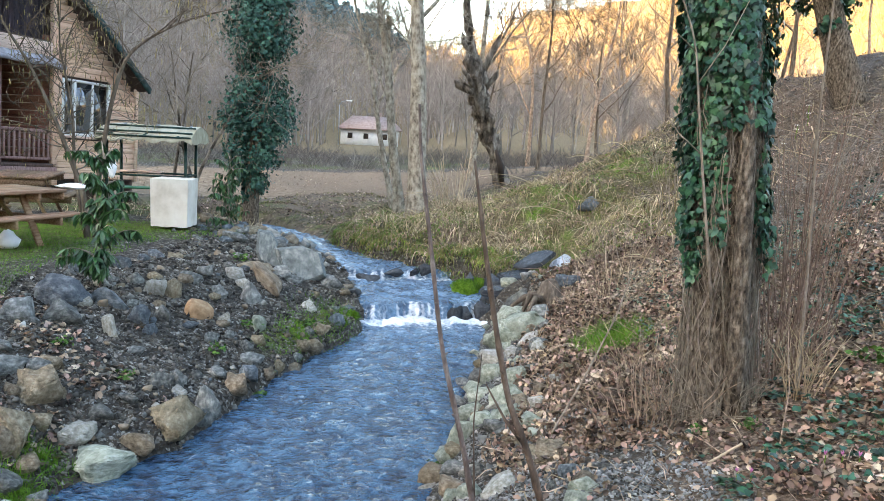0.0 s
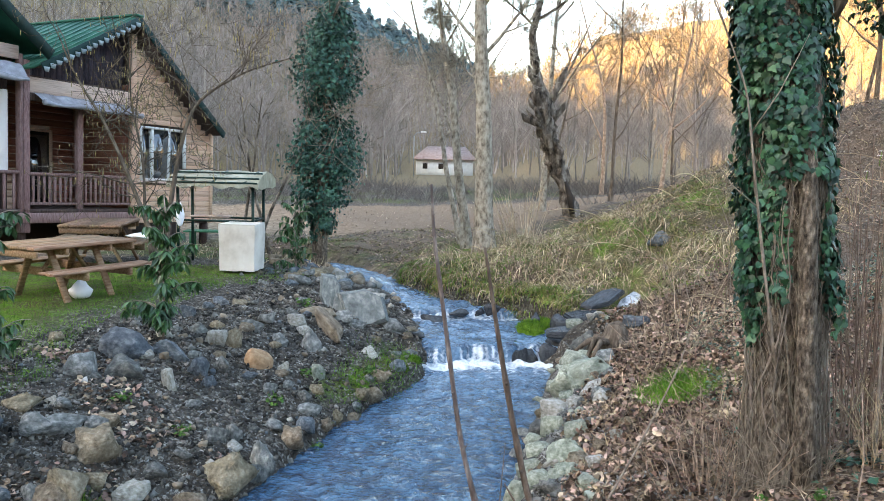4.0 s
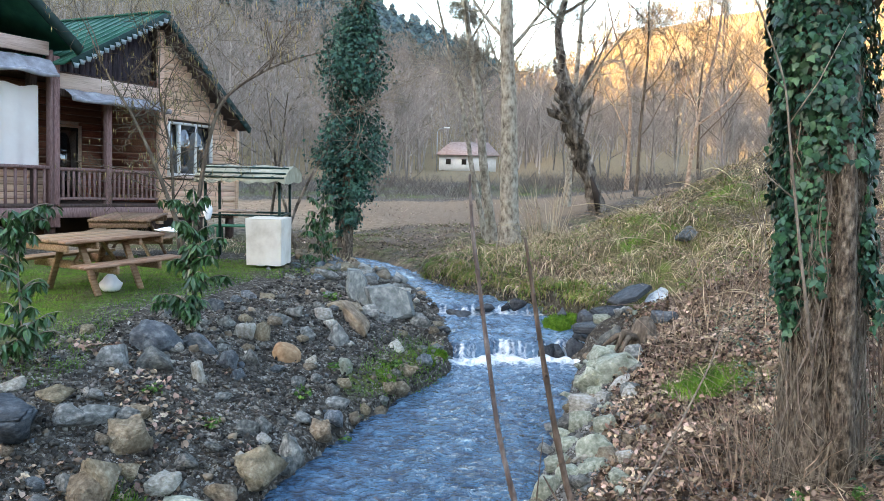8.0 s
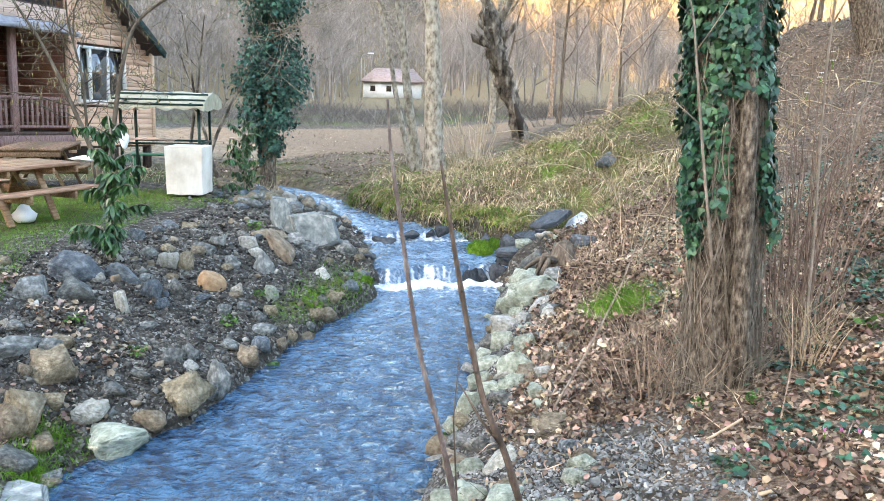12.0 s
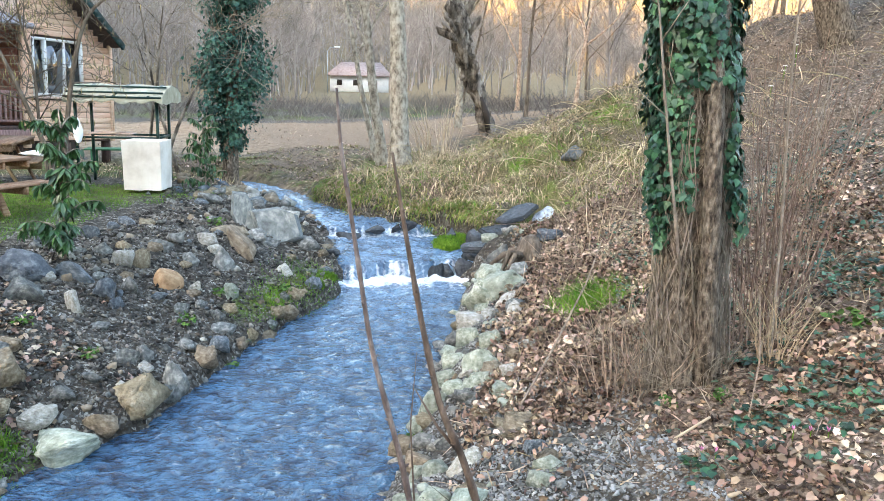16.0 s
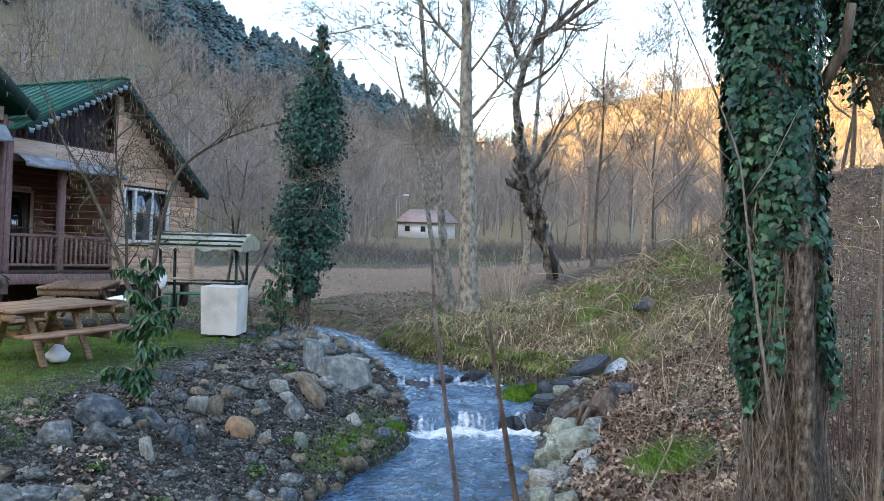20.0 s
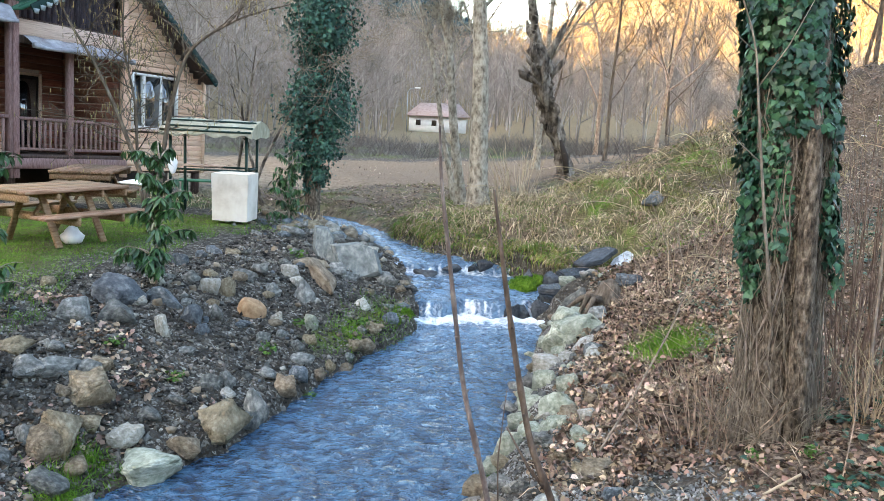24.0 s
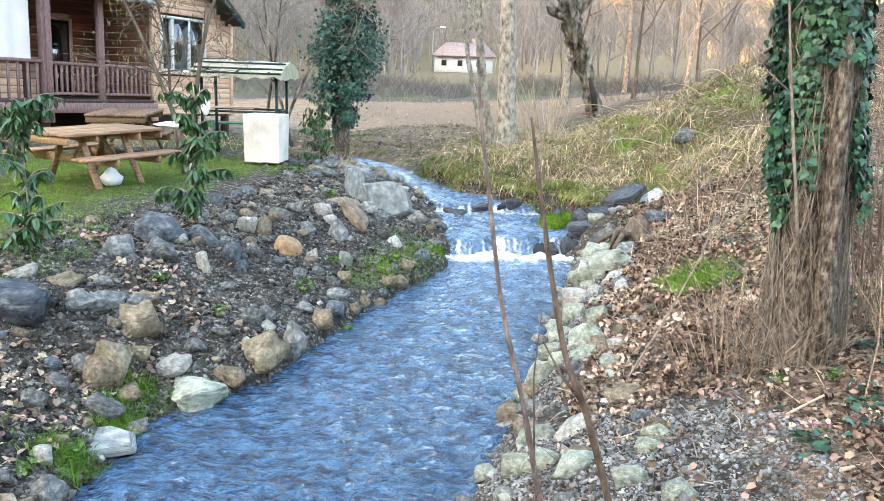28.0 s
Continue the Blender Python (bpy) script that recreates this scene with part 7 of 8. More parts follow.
ivy_column((-2.72, 18.0), 6.7, "tall tree smothered in dark ivy beside the garden", ((0.5, 1.0, 1.7, 2.4, 3.0, 3.6, 4.3, 5.0, 5.6, 6.2, 6.7), (0.12, 0.26, 0.5, 0.85, 0.6, 0.46, 0.68, 0.5, 0.3, 0.16, 0.03)),
           (0.3, 0.0), 91, 15000, (0.045, 0.095), material=IVY_TEAL, radius=0.15)
ivy_column((8.5, 14.0), 7.0, "leaning tree with ivy on the leafy slope", ((0.9, 1.6, 2.2, 3.0, 4.5, 7.0), (0.1, 0.3, 0.62, 1.0, 1.2, 0.8)), (-1.7, -0.35), 92, 15000, (0.07, 0.13), bare=0.9, radius=0.26)


def hazel():
    rng = np.random.default_rng(95)
    x, y = -4.2, 12.2
    t = thing("hazel_tree", (x, y, gz1(x, y)), "bare hazel with hanging catkins in front of the cabin", "tree")
    base = np.array((x, y, gz1(x, y)))
    out = []
    stems = (([(-4.25, 12.2, -0.05), (-4.29, 12.2, 0.64), (-4.42, 12.2, 0.97), (-4.73, 12.2, 1.8), (-5.08, 12.2, 2.55), (-5.42, 12.2, 3.04), (-5.6, 12.1, 3.6)], 0.06),
             ([(-4.15, 12.25, -0.05), (-4.1, 12.2, 0.82), (-3.94, 12.2, 1.83), (-3.74, 12.2, 2.6), (-3.46, 12.2, 2.9), (-2.84, 12.2, 3.25), (-2.17, 12.2, 3.44)], 0.055),
             ([(-4.3, 12.3, -0.05), (-4.5, 12.4, 0.9), (-4.55, 12.5, 1.9), (-4.75, 12.5, 2.8), (-4.7, 12.5, 3.7)], 0.04))
    for pts, r in stems:
        p = np.array(pts) - base
        u, s = np.linspace(0, 1, 26), np.linspace(0, 1, len(p))
        c = np.stack([np.interp(u, s, p[:, k]) for k in range(3)], -1)
        for _ in range(3):
            c[1:-1] = (c[:-2] + 2 * c[1:-1] + c[2:]) / 4
        part("stem", Build().tube(c, np.linspace(r, r * 0.2, 26) * 0.8, 9), BARK_BROWN, t, smooth=True)
        for _ in range(12):
            i = int(rng.integers(8, 26))
            d = np.array((rng.normal(0, 0.7), rng.normal(0, 0.4), rng.uniform(0.1, 0.9)))
            grow(rng, c[i], d, rng.uniform(0.6, 1.5), 0.012, 2, out, (4, 6), 0.45, 0.05, (0.4, 0.65), 0.3, 6, 0.8, 0.2)
    tagged(part("twig_mass", branch_mesh(out, (3, 3, 4, 4), 0.0035), BARK_BROWN, t), kind="stuff")
    b = Build()
    ends = [o[0][-1] for o in out if o[2] <= 1]
    for e in ends:
        if rng.random() < 0.7:
            ln = rng.uniform(0.04, 0.09)
            e = e + rng.normal(0, 0.02, 3)
            b.tube([e, e + (0.003, 0, -ln * 0.5), e + (0, 0, -ln)], (0.004, 0.0065, 0.004), 4)
    tagged(part("catkin_mass", b, CATKIN, t, "pale yellow catkins"), kind="stuff")


hazel()


# ---- woods on the valley sides ----
def proto(seed, height, limbs, twigs, thin, wide=0.32):
    """A bare tree for the distance: trunk, limbs and a spray of twigs."""
    r = np.random.default_rng(seed)
    b = Build()
    lean = r.normal(0, 0.04, 2) * height
    top = np.array((lean[0], lean[1], height))
    mid = top * 0.5 + np.append(r.normal(0, 0.02, 2) * height, 0)
    b.tube([np.zeros(3), mid, top], np.array((0.009, 0.006, 0.002)) * height, 4, cap=False)
    p, d, ln = [], [], []
    for k in range(limbs):
        f = 0.22 + 0.74 * (k + r.random()) / limbs
        at = mid * f * 2 if f < 0.5 else mid + (top - mid) * (f - 0.5) * 2
        a = k * 2.4 + r.normal(0, 0.5)
        reach = height * wide * (1.15 - f) ** 0.6 * r.uniform(0.6, 1.15)
        way = np.array((math.cos(a), math.sin(a), r.uniform(0.7, 1.5)))
        end = at + way * reach
        bow = at + way * reach * 0.5 + np.append(r.normal(0, 0.06, 2) * reach, 0)
        b.tube([at, bow, end], np.array((0.0034, 0.0022, 0.001)) * height, 3, cap=False)
        for _ in range(twigs // limbs):
            u = r.uniform(0.15, 1.0)
            q = at + (bow - at) * u * 2 if u < 0.5 else bow + (end - bow) * (u - 0.5) * 2
            p.append(q)
            d.append(way * 0.35 + r.normal(0, 0.5, 3) + (0, 0, 0.45))
            ln.append(height * r.uniform(0.05, 0.15))
    p, d, ln = np.array(p), np.array(d), np.array(ln)
    d /= np.linalg.norm(d, axis=1)[:, None]
    side = np.cross(d, r.normal(0, 1, d.shape))
    side *= (thin / (np.linalg.norm(side, axis=1) + 1e-9))[:, None]
    n = len(p)
    b.add(np.concatenate([p - side, p + side, p + d * ln[:, None]]), None, np.stack([np.arange(n), np.arange(n) + n, np.arange(n) + 2 * n], -1))
    return np.concatenate(b.v), np.concatenate(b.q), np.concatenate(b.t)


def wood(name, protos, x, y, scale, seed, material, label, category="woodland"):
    r = np.random.default_rng(seed)
    b = Build()
    pick = r.integers(0, len(protos), len(x))
    for n, (v, q, t) in enumerate(protos):
        i = pick == n
        if not i.any():
            continue
        tilt = turns(r, int(i.sum()), 0.04) * r.uniform(scale[0], scale[1], int(i.sum()))[:, None, None]
        b.strew(v, q, t, (tilt, on_ground(x[i], y[i], -0.3)))
    tagged(part(name, b, material), label, category, kind="stuff")


rng = np.random.default_rng(101)


def polar(n, az0, az1, r0, r1):
    az, r = np.radians(rng.uniform(az0, az1, n)), np.sqrt(rng.uniform(r0 ** 2, r1 ** 2, n))
    return r * np.sin(az), r * np.cos(az)


def clear_of_house(x, y):
    return ~((np.abs(np.degrees(np.arctan2(x, y)) + 0.4) < 2.6) & (y < 126)) & ~((x < -5) & (x > -20) & (y < 34))


mids = [proto(110 + n, 10, 18, 640, 0.012) for n in range(6)]
fars = [proto(120 + n, 10, 9, 150, 0.03) for n in range(8)]
x1_, y1_ = polar(70, -42, -16, 40, 90)
x2_, y2_ = polar(230, -20, 20, 62, 140)
x3_, y3_ = polar(60, 6, 36, 40, 85)
x, y = np.concatenate([x1_, x2_, x3_]), np.concatenate([y1_, y2_, y3_])
keep = clear_of_house(x, y)
wood("bare_woodland", mids, x[keep], y[keep], (0.45, 1.05), 131, WOODS, "bare leafless trees along the field edge and hillside")
x1_, y1_ = polar(1900, -50, 5, 88, 250)
x2_, y2_ = polar(330, 2, 40, 100, 190)
x, y = np.concatenate([x1_, x2_]), np.concatenate([y1_, y2_])
keep = clear_of_house(x, y) & (np.hypot(x, y) - 3.0 * np.minimum(np.degrees(np.arctan2(x, y)) + 10, 0) < 258)
wood("hillside_woodland", fars, x[keep], y[keep], (0.65, 1.2), 132, WOODS, "bare brown woodland covering the valley sides")
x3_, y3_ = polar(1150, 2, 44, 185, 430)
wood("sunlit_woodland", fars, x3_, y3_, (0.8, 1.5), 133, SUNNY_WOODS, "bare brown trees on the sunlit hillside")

tuft = Build()
r = np.random.default_rng(140)
for _ in range(18):
    a, h = r.uniform(0, 2 * np.pi), r.uniform(0.5, 2.2)
    p0 = np.array((math.cos(a), math.sin(a), 0)) * r.uniform(0, 0.8)
    d = np.array((math.cos(a) * 0.5 + r.normal(0, 0.3), math.sin(a) * 0.5 + r.normal(0, 0.3), 1.0))
    tuft.tube([p0, p0 + d * h * 0.5, p0 + d * h * (1, 1, 0.9)], (0.02, 0.015, 0.008), 3, cap=False)
tuft = [(np.concatenate(tuft.v), np.concatenate(tuft.q), None)]
x1_, y1_ = polar(760, -22, 18, 38, 64)
x2_, y2_ = polar(130, 9, 32, 26, 60)
x3_, y3_ = polar(60, -40, -17, 30, 60)
x, y = np.concatenate([x1_, x2_, x3_]), np.concatenate([y1_, y2_, y3_])
keep = ~((x > -3.5) & (x < 2.5) & (y > 50)) & ~((x < -5) & (x > -20) & (y < 30))
wood("field_thicket", tuft, x[keep], y[keep], (0.3, 0.7), 141, THICKET, "leafless thicket of brown shrubs along the field", "thicket")

con = Build()
for k in range(8):
    z0, rad = 2.0 + k * 1.25, 3.0 * math.sqrt(max(0.06, 1 - (k / 8.0) ** 1.7))
    m = 8
    ang = np.arange(m) * 2 * np.pi / m + k
    con.add([(0, 0, z0 + 1.5)] + [(rad * (1 + 0.3 * math.sin(i * 5 + k * 2)) * math.cos(a_), rad * (1 + 0.3 * math.sin(i * 3 + k)) * math.sin(a_), z0 - 0.7 * (i % 2)) for i, a_ in enumerate(ang)],
            None, [[0, 1 + i, 1 + (i + 1) % m] for i in range(m)])
con.tube([(0, 0, 0), (0, 0, 11)], (0.2, 0.05), 4)
con_v, con_q, con_t = np.concatenate(con.v), np.concatenate(con.q), np.concatenate(con.t)
x1_, y1_ = polar(3900, -48, 5, 150, 345)
keep = np.hypot(x1_, y1_) + 40 * bumps(x1_, y1_, 0.03, 2.0) - 3.6 * (np.degrees(np.arctan2(x1_, y1_)) + 10) > 240
x1_, y1_ = x1_[keep], y1_[keep]
x, y = x1_, y1_
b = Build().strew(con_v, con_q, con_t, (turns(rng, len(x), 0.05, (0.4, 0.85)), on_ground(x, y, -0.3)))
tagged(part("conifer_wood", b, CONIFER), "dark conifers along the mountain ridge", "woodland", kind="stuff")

# ---- garden things ----
def plank(parent, name, a, b, w, h, material, label="", bevel=0.008, up=(0, 0, 1)):
    return part(name, Build().beam(a, b, w, h, bevel, up), material, parent, label)


def picnic_table(at, turn, material, label, length=1.75, inset=0.28):
    t = thing("picnic_table", (*at, 0.0), label, "picnic table", "picnic tables in the garden", turn=turn)
    ln = length / 2
    for k in range(6):
        y = -0.4125 + k * 0.165
        plank(t, "table_plank", (-ln, y, 0.735), (ln, y, 0.735), 0.157, 0.045, material)
    for s in (-1, 1):
        for y in (0.62, 0.77):
            plank(t, "bench_plank", (-ln, s * y, 0.435), (ln, s * y, 0.435), 0.14, 0.04, material)
        x = s * (ln - inset)
        plank(t, "cross_beam", (x + 0.045, -0.84, 0.365), (x + 0.045, 0.84, 0.365), 0.045, 0.11, material)
        plank(t, "top_beam", (x + 0.045, -0.46, 0.665), (x + 0.045, 0.46, 0.665), 0.045, 0.1, material)
        for q in (-1, 1):
            plank(t, "leg", (x - 0.002, q * 0.16, 0.71), (x - 0.002, q * 0.5, 0.0), 0.045, 0.1, material, up=(1, 0, 0))
        plank(t, "apron", (s * (ln - 0.05), -0.48, 0.66), (s * (ln - 0.05), 0.48, 0.66), 0.04, 0.1, material)
        plank(t, "brace", (s * 0.08, 0, 0.7), (x, 0, 0.36), 0.06, 0.04, material)
    return t


picnic_table((-5.07, 10.92), 64, TABLE_WOOD, "orange pine picnic table with built-in benches on the grass", 1.65, 0.47)
picnic_table((-6.0, 14.3), 100, OLD_PINE, "dull brown weathered pine picnic table beside the porch")


def draped(name, x0, x1, y0, y1, z0, z1, label, category, material, turn=0, at=(0, 0)):
    """A cloth-covered box with slack folds."""
    bm = bmesh.new()
    n = 14
    rng = np.random.default_rng(7)
    ring = []
    loop = [(x0 + (x1 - x0) * i / n, y0) for i in range(n)] + [(x1, y0 + (y1 - y0) * i / n) for i in range(n)] + [(x1 - (x1 - x0) * i / n, y1) for i in range(n)] + [(x0, y1 - (y1 - y0) * i / n) for i in range(n)]
    cx, cy = (x0 + x1) / 2, (y0 + y1) / 2
    for k in range(10):
        f = k / 9
        z = z0 + (z1 - z0) * f
        row = []
        for i, (x, y) in enumerate(loop):
            g = 1 + 0.006 * math.sin(i * 1.1) * (1 - f) - 0.045 * (1 - f) + 0.004 * math.sin(i * 2.3 + k)
            row.append(bm.verts.new((cx + (x - cx) * g, cy + (y - cy) * g, z + 0.004 * math.sin(i * 0.9) * (k == 0))))
        ring.append(row)
    m = len(loop)
    for a, b in zip(ring, ring[1:]):
        for i in range(m):
            bm.faces.new((a[i], a[(i + 1) % m], b[(i + 1) % m], b[i]))
    bm.faces.new(ring[-1])
    ob = part(name, bm, material, smooth=False)
    ob.matrix_world = pose(*at, 0, 0, 0, turn)
    return tagged(ob, label, category)


def stall():
    """The little green metal stall with a canvas canopy."""
    t = thing("garden_stall", (-3.88, 14.8, 0), "dark green metal stall with a cream canvas canopy", "stall")
    x0, x1, y0, y1 = -0.74, 0.59, -0.52, 0.3
    for x in (x0, x1):
        for y in (y0, y1):
            part("post", Build().box(x - 0.022, x + 0.022, y - 0.022, y + 0.022, 0, 1.55), GREEN_METAL, t)
    for a, b in (((x0, y0, 1.53), (x1, y0, 1.53)), ((x0, y1, 1.53), (x1, y1, 1.53)), ((x0, y0, 1.53), (x0, y1, 1.53)), ((x1, y0, 1.53), (x1, y1, 1.53)),
                 ((x0, y1, 0.82), (x1, y1, 0.82)), ((x0, y0, 0.82), (x1, y0, 0.82)), ((x1, y0, 0.4), (x1, y1, 0.4)), ((x1, y0, 0.82), (x1, y1, 0.82))):
        part("rail", Build().beam(a, b, 0.035, 0.035), GREEN_METAL, t)
    for x in np.linspace(x0, x1, 5):
        part("roof_hoop", Build().tube([(x, y0 - 0.12, 1.47), (x, y0 + 0.1, 1.58), (x, 0, 1.675), (x, y1 - 0.1, 1.6), (x, y1 + 0.12, 1.5)], [0.014] * 5, 6), GREEN_METAL, t)
    n = 24
    xs = np.linspace(x0 - 0.14, x1 + 0.14, n)
    prof = [(-0.72, 1.455), (-0.7, 1.5), (-0.42, 1.62), (0, 1.7), (0.42, 1.64), (0.7, 1.54), (0.72, 1.46)]
    v = [(x, y + 0.0, z + 0.012 * math.sin(x * 9 + y * 4) - (0.05 * (0.5 + 0.5 * math.sin(x * 19)) if k in (0, 6) else 0)) for k, (y, z) in enumerate(prof) for x in xs]
    q = [[i * n + j, i * n + j + 1, (i + 1) * n + j + 1, (i + 1) * n + j] for i in range(6) for j in range(n - 1)]
    v2 = [(a, b, c - 0.012) for a, b, c in v]
    canopy = part("canopy", Build().add(v, q).add(v2, [f[::-1] for f in q]), CANVAS, t, "cream canvas canopy with scalloped edges", smooth=True)
    for y, z in ((-0.7, 1.5), (-0.56, 1.575), (-0.3, 1.665)):
        part("roof_bar", Build().beam((x0 - 0.12, y, z), (x1 + 0.12, y, z), 0.03, 0.03), GREEN_METAL, canopy)
    for x in np.linspace(x0 + 0.1, x1 - 0.1, 3):
        part("roof_strap", Build().beam((x, -0.7, 1.51), (x + 0.1, -0.05, 1.705), 0.04, 0.012), GREEN_METAL, canopy)
    for s in (x0 - 0.14, x1 + 0.14):
        part("end_flap", Build().add([(s, y, z) for y, z in prof] + [(s, y, 1.38 + 0.03 * (k % 2)) for k, (y, z) in enumerate(prof)], [[k, k + 1, k + 8, k + 7] for k in range(6)]), CANVAS, t)
    part("counter_board", Build().box(x0, x1 - 0.6, y1 - 0.25, y1 + 0.1, 0.83, 0.86, bevel=0.006), PALE_WOOD, t)
    return t


stall()
draped("covered_box", -0.34, 0.29, -0.3, 0.3, 0.02, 0.82, "square box covered with a white cloth on the grass", "box", SHEET, -4, (-3.36, 13.9))


def bag(name, at, size, label, seed, hang=False):
    bm = bmesh.new()
    bmesh.ops.create_icosphere(bm, subdivisions=3, radius=0.5)
    for v in bm.verts:
        p = v.co.copy()
        k = 1 + 0.3 * noise.noise(p * 4 + Vector((seed, 0, 0))) + 0.12 * noise.noise(p * 11)
        v.co = Vector((p.x * k * size[0], p.y * k * size[1], (p.z + 0.42) * size[2] * (1 + 0.15 * noise.noise(p * 6))))
        up = max(0.0, p.z)
        v.co.x *= 1 - 1.2 * up
        v.co.y *= 1 - 1.2 * up
        if v.co.z < 0 and not hang:
            v.co.z = 0
    ob = part(name, bm, PLASTIC, smooth=True)
    ob.location = at
    return tagged(ob, label, "bag")


bag("plastic_bag", (-4.78, 10.75, 0.0), (0.32, 0.26, 0.27), "crumpled white plastic bag lying on the grass", 3)
bag("plastic_bag", (-3.87, 12.12, 0.92), (0.14, 0.1, 0.36), "white plastic bag hanging from the hazel", 8, True)
bag("white_cloth", (-4.2, 11.55, 0.755), (0.5, 0.25, 0.09), "crumpled white cloth on the table end", 5)


def bench(at, turn):
    t = thing("garden_bench", (*at, 0), "dark green bench under the trees behind the stall", "bench", turn=turn)
    for y in (-0.14, 0.0, 0.14):
        part("seat_plank", Build().box(-0.7, 0.7, y - 0.06, y + 0.06, 0.42, 0.45, bevel=0.005), GREEN_PAINT, t)
    for x in (-0.55, 0.55):
        for y in (-0.15, 0.15):
            part("leg", Build().box(x - 0.03, x + 0.03, y - 0.03, y + 0.03, 0, 0.42), GREEN_PAINT, t)


bench((-4.5, 16.5), 5)
for n, (px, py, lean) in enumerate(((-4.0, 17.5, 0.2), (-3.75, 17.9, -0.15), (-4.6, 18.4, 0.25), (-3.4, 18.3, 0.1))):
    tree("slender_tree", (px, py), 3.6, 0.045, 150 + n, BARK_DARK, "thin dark sapling behind the stall", lean=(lean, 0.0), levels=2, first=0.35, kids=(4, 6), group="saplings behind the stall")

# the stump and dead wood beside the falls
rng = np.random.default_rng(160)
st = thing("dead_stump", (2.35, 10.3, gz1(2.35, 10.3)), "weathered stump with bare roots above the falls", "stump")
part("wood", Build().tube([(0, 0, -0.1), (0.02, 0, 0.15), (0.06, 0.02, 0.32), (0.1, 0.05, 0.38)], [0.2, 0.17, 0.14, 0.05], 10), BARK_BROWN, st)
for k in range(9):
    a = k * 0.7 + rng.normal(0, 0.2)
    d = np.array((math.cos(a), math.sin(a), 0))
    p = [d * 0.12 + (0, 0, 0.15), d * 0.3 + (0, 0, 0.12 + rng.normal(0, 0.05)), d * rng.uniform(0.45, 0.75) + (0, 0, -0.12)]
    part("root", Build().tube(p, (0.06, 0.04, 0.015), 6), BARK_BROWN, st)

# side rill that drops into the pool
rill = Build()
pts = [(3.3, 13.3), (3.16, 13.04), (3.02, 12.86), (2.88, 12.68), (2.72, 12.48), (2.52, 12.3), (2.25, 12.1)]
zs = [-0.14, -0.2, -0.36, -0.42, -0.54, -0.6, -0.68]
zs = [max(z, gz1(x, y) + 0.04) for (x, y), z in zip(pts, zs)]
v = []
for (x, y), z, w in zip(pts, zs, (0.08, 0.13, 0.13, 0.14, 0.14, 0.16, 0.2)):
    v += [(x - w, y + 0.7 * w, z - 0.02), (x - 0.4 * w, y + 0.3 * w, z + 0.03), (x + 0.3 * w, y - 0.2 * w, z + 0.02), (x + w, y - 0.7 * w, z - 0.02)]
rill.add(v, [[4 * i + j, 4 * i + j + 1, 4 * i + j + 5, 4 * i + j + 4] for i in range(6) for j in range(3)])
me = rill.mesh("side_rill", True)
fo = me.color_attributes.new("foam", "FLOAT_COLOR", "POINT")
fo.data.foreach_set("color", np.tile(np.array((0.5, 0.8, 0.5, 1), np.float32), len(me.vertices)))
tagged(part("water_rill", me, WATER), "small white rill tumbling into the stream", "stream", kind="structure")

# snowdrops on the slope, a few pale dots
for n, (px, py) in enumerate(((7.5, 14.0), (7.75, 14.1), (7.62, 14.2), (7.1, 13.6), (7.9, 14.4))):
    b = Build()
    r = np.random.default_rng(n)
    for k in range(6):
        a = k * 1.05
        b.add([(0, 0, 0.0), (0.035 * math.cos(a - 0.4), 0.035 * math.sin(a - 0.4), 0.01), (0.05 * math.cos(a), 0.05 * math.sin(a), -0.01), (0.035 * math.cos(a + 0.4), 0.035 * math.sin(a + 0.4), 0.01)], [[0, 1, 2, 3]])
    fl = thing("white_flower", (px, py, gz1(px, py)), "small white flower on the leafy slope", "flower", "white flowers")
    o = part("petals", b, WHITE, fl)
    o.location.z = 0.2
    part("stalk", Build().tube([(0, 0, -0.02), (0.01, 0, 0.2)], (0.006, 0.005), 4), GRASS, fl)


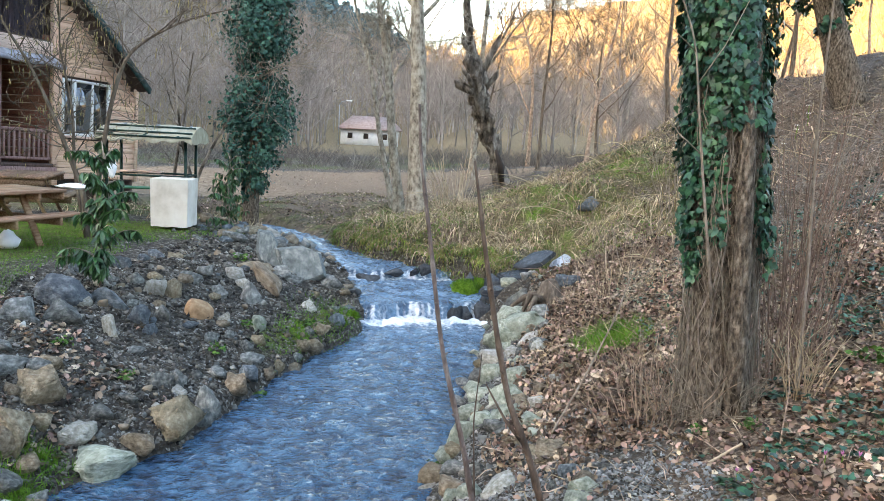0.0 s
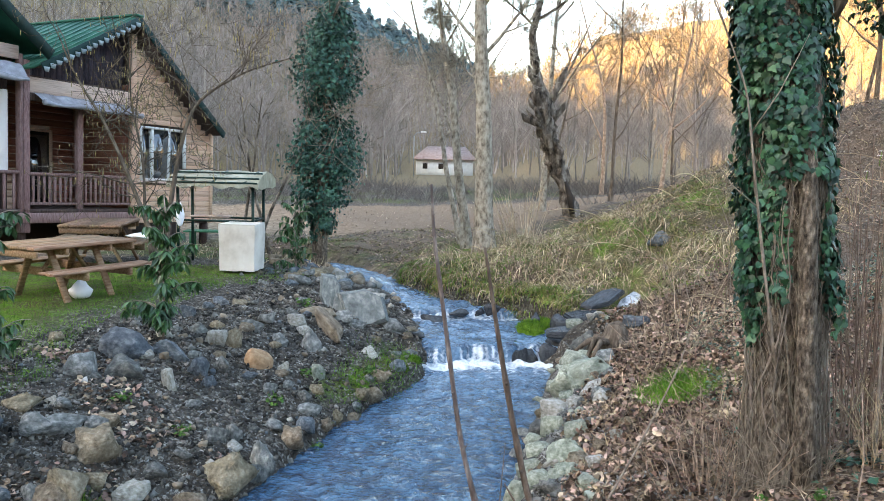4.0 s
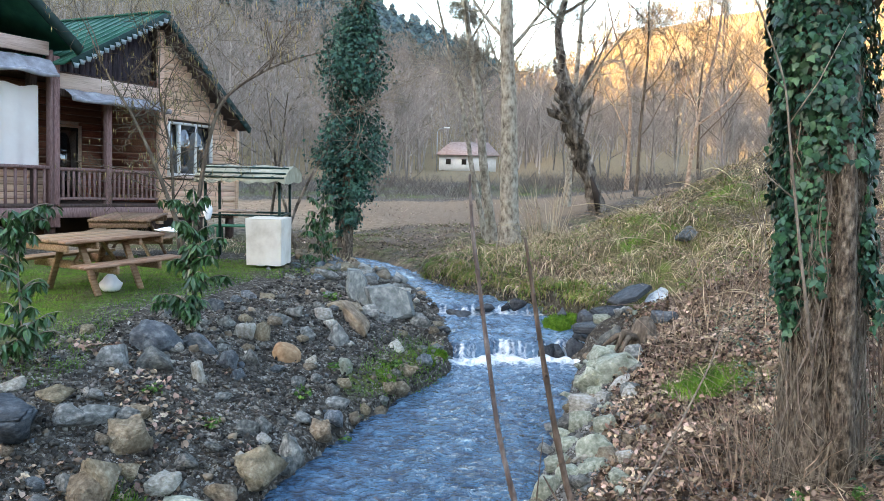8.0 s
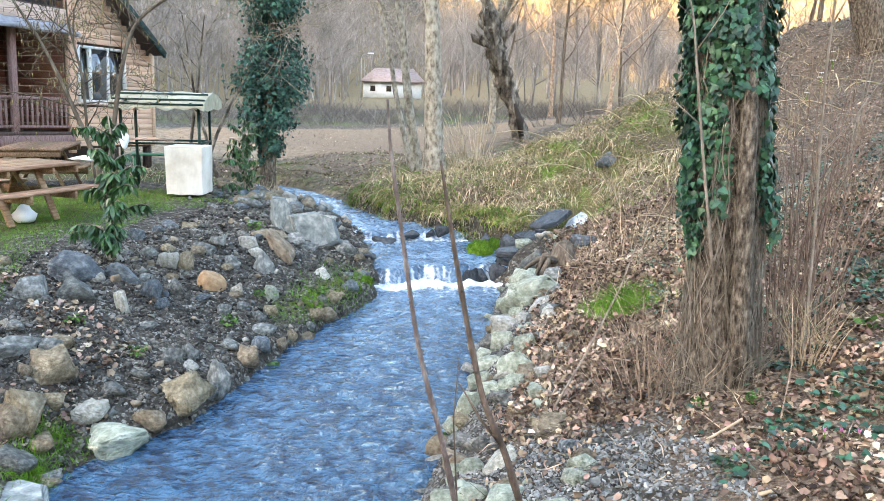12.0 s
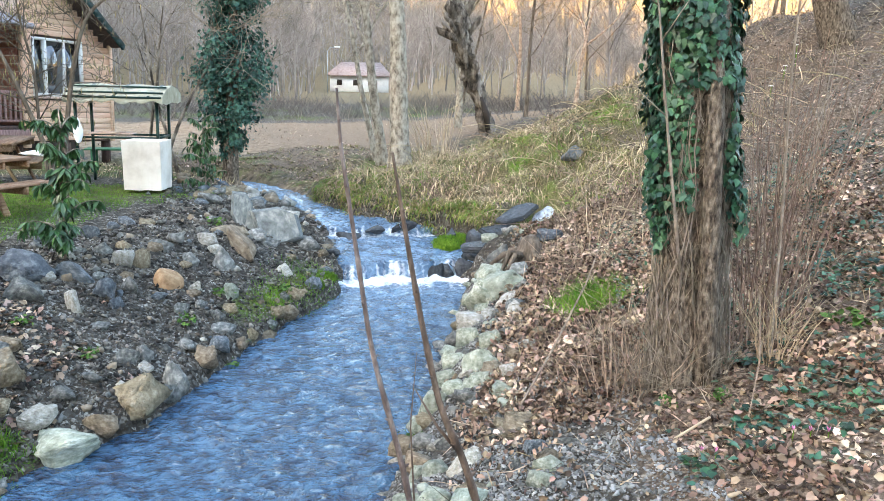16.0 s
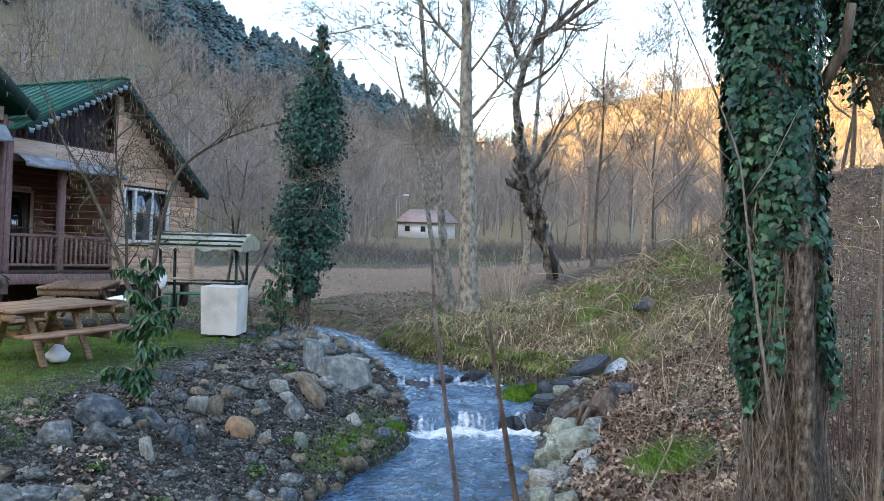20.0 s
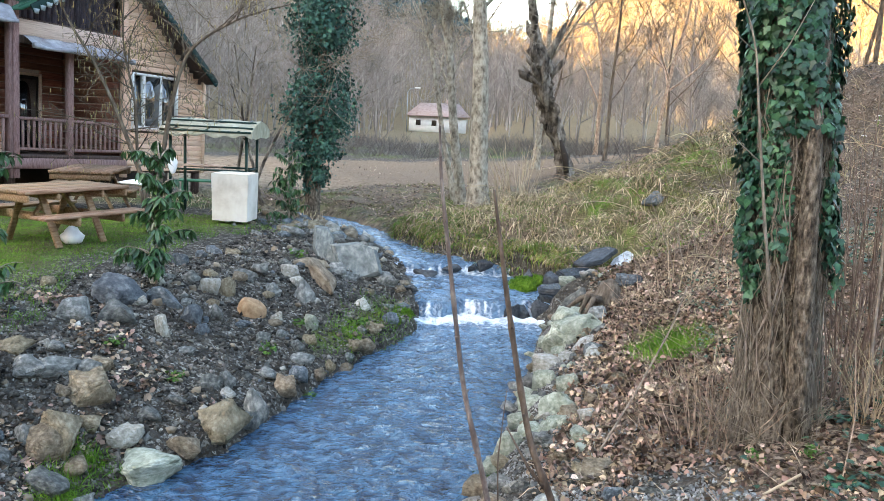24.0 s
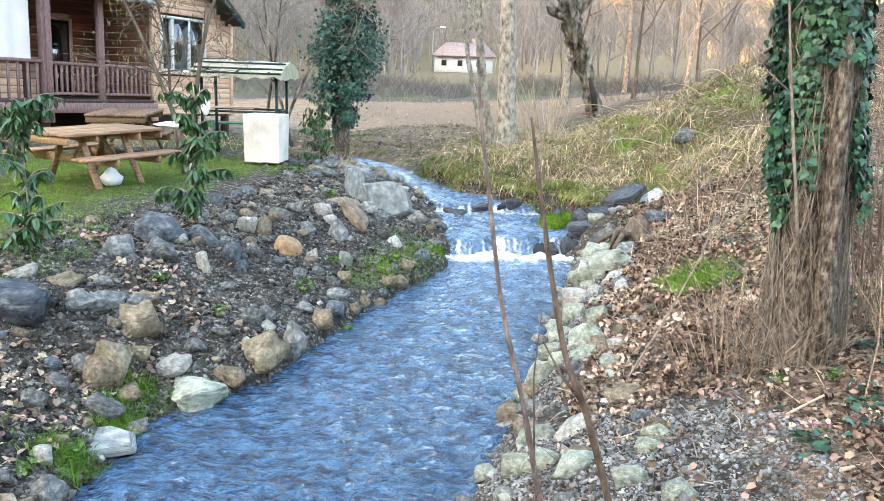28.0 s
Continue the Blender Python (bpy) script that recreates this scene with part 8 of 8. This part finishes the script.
# ---- the house and lamp across the field ----
def far_house():
    z0 = gz1(-1.2, 118)
    h = thing("village_house", (-1.0, 118, z0), "small white house with a red tiled roof across the field", "house")
    part("wall", Build().box(-3.9, 4.1, -2.8, 2.8, -0.6, 2.2), WHITE, h)
    ridge, eave = 3.9, 2.1
    for s in (-1, 1):
        part("roof", Build().add([(-4.4, s * 3.4, eave), (4.6, s * 3.4, eave), (3.0, 0, ridge), (-2.4, 0, ridge), (-4.4, s * 3.4, eave + 0.12), (4.6, s * 3.4, eave + 0.12), (3.0, 0, ridge + 0.12), (-2.4, 0, ridge + 0.12)],
                                 [[0, 3, 2, 1], [4, 5, 6, 7], [0, 1, 5, 4], [2, 3, 7, 6], [1, 2, 6, 5], [3, 0, 4, 7]]), ROOF_RED, h)
    for s, a, b in ((-1, -4.4, -2.4), (1, 4.6, 3.0)):
        part("roof", Build().add([(a, -3.4, eave + 0.12), (a, 3.4, eave + 0.12), (b, 0, ridge + 0.12)], None, [[0, 1, 2] if s > 0 else [0, 2, 1]]), ROOF_RED, h)
    for x in (-2.6, -0.4, 2.2):
        w = part("window", Build().box(x - 0.34, x + 0.34, -2.86, -2.8, 0.85, 1.6), DARK_IN, h)
        for side in (x - 0.42, x + 0.34):
            part("frame", Build().box(side, side + 0.08, -2.88, -2.8, 0.8, 1.65), WHITE, w)
    part("chimney", Build().box(1.2, 1.7, 0.3, 0.8, 3.0, 4.6), ROOF_RED, h)


far_house()
z0 = gz1(-4.5, 100)
lamp = thing("street_lamp", (-4.5, 100, z0), "grey street lamp on a tall post by the house", "street lamp")
part("post", Build().tube([(0, 0, 0), (0, 0, 5.0 - z0)], (0.07, 0.05), 8), GREY_METAL, lamp)
part("arm", Build().tube([(0, 0, 5.0 - z0), (0.3, 0, 5.4 - z0), (1.0, 0, 5.5 - z0)], (0.045, 0.04, 0.035), 6), GREY_METAL, lamp)
part("head", Build().box(0.8, 1.5, -0.15, 0.15, 5.45 - z0, 5.6 - z0, bevel=0.03), WHITE, lamp)

# pink flowers among the litter
for n, (px, py) in enumerate(((3.94, 4.74), (4.02, 4.82), (2.56, 3.68), (2.5, 3.74), (2.62, 3.62), (2.0, 3.72), (2.05, 3.66), (3.3, 4.2))):
    fl = thing("pink_flower", (px, py, gz1(px, py)), "tiny pink flower rising from the leaf litter", "flower", "pink flowers in the litter")
    b = Build()
    for k in range(5):
        a = k * 1.26 + n
        b.add([(0, 0, 0.0), (0.009 * math.cos(a - 0.5), 0.009 * math.sin(a - 0.5), 0.018), (0.013 * math.cos(a), 0.013 * math.sin(a), 0.03), (0.009 * math.cos(a + 0.5), 0.009 * math.sin(a + 0.5), 0.018)], [[0, 1, 2, 3]])
    o = part("petals", b, PINK, fl)
    o.location.z = 0.06
    part("stalk", Build().tube([(0, 0, -0.02), (0.004, 0, 0.06)], (0.003, 0.0025), 4), GRASS, fl)
sapling("fallen_branch", [(1.95, 3.28, 0.02), (2.2, 3.32, 0.06), (2.5, 3.4, 0.09)], [0.014, 0.013, 0.008], "pale broken branch lying on the leaf litter", DRY, "branch")
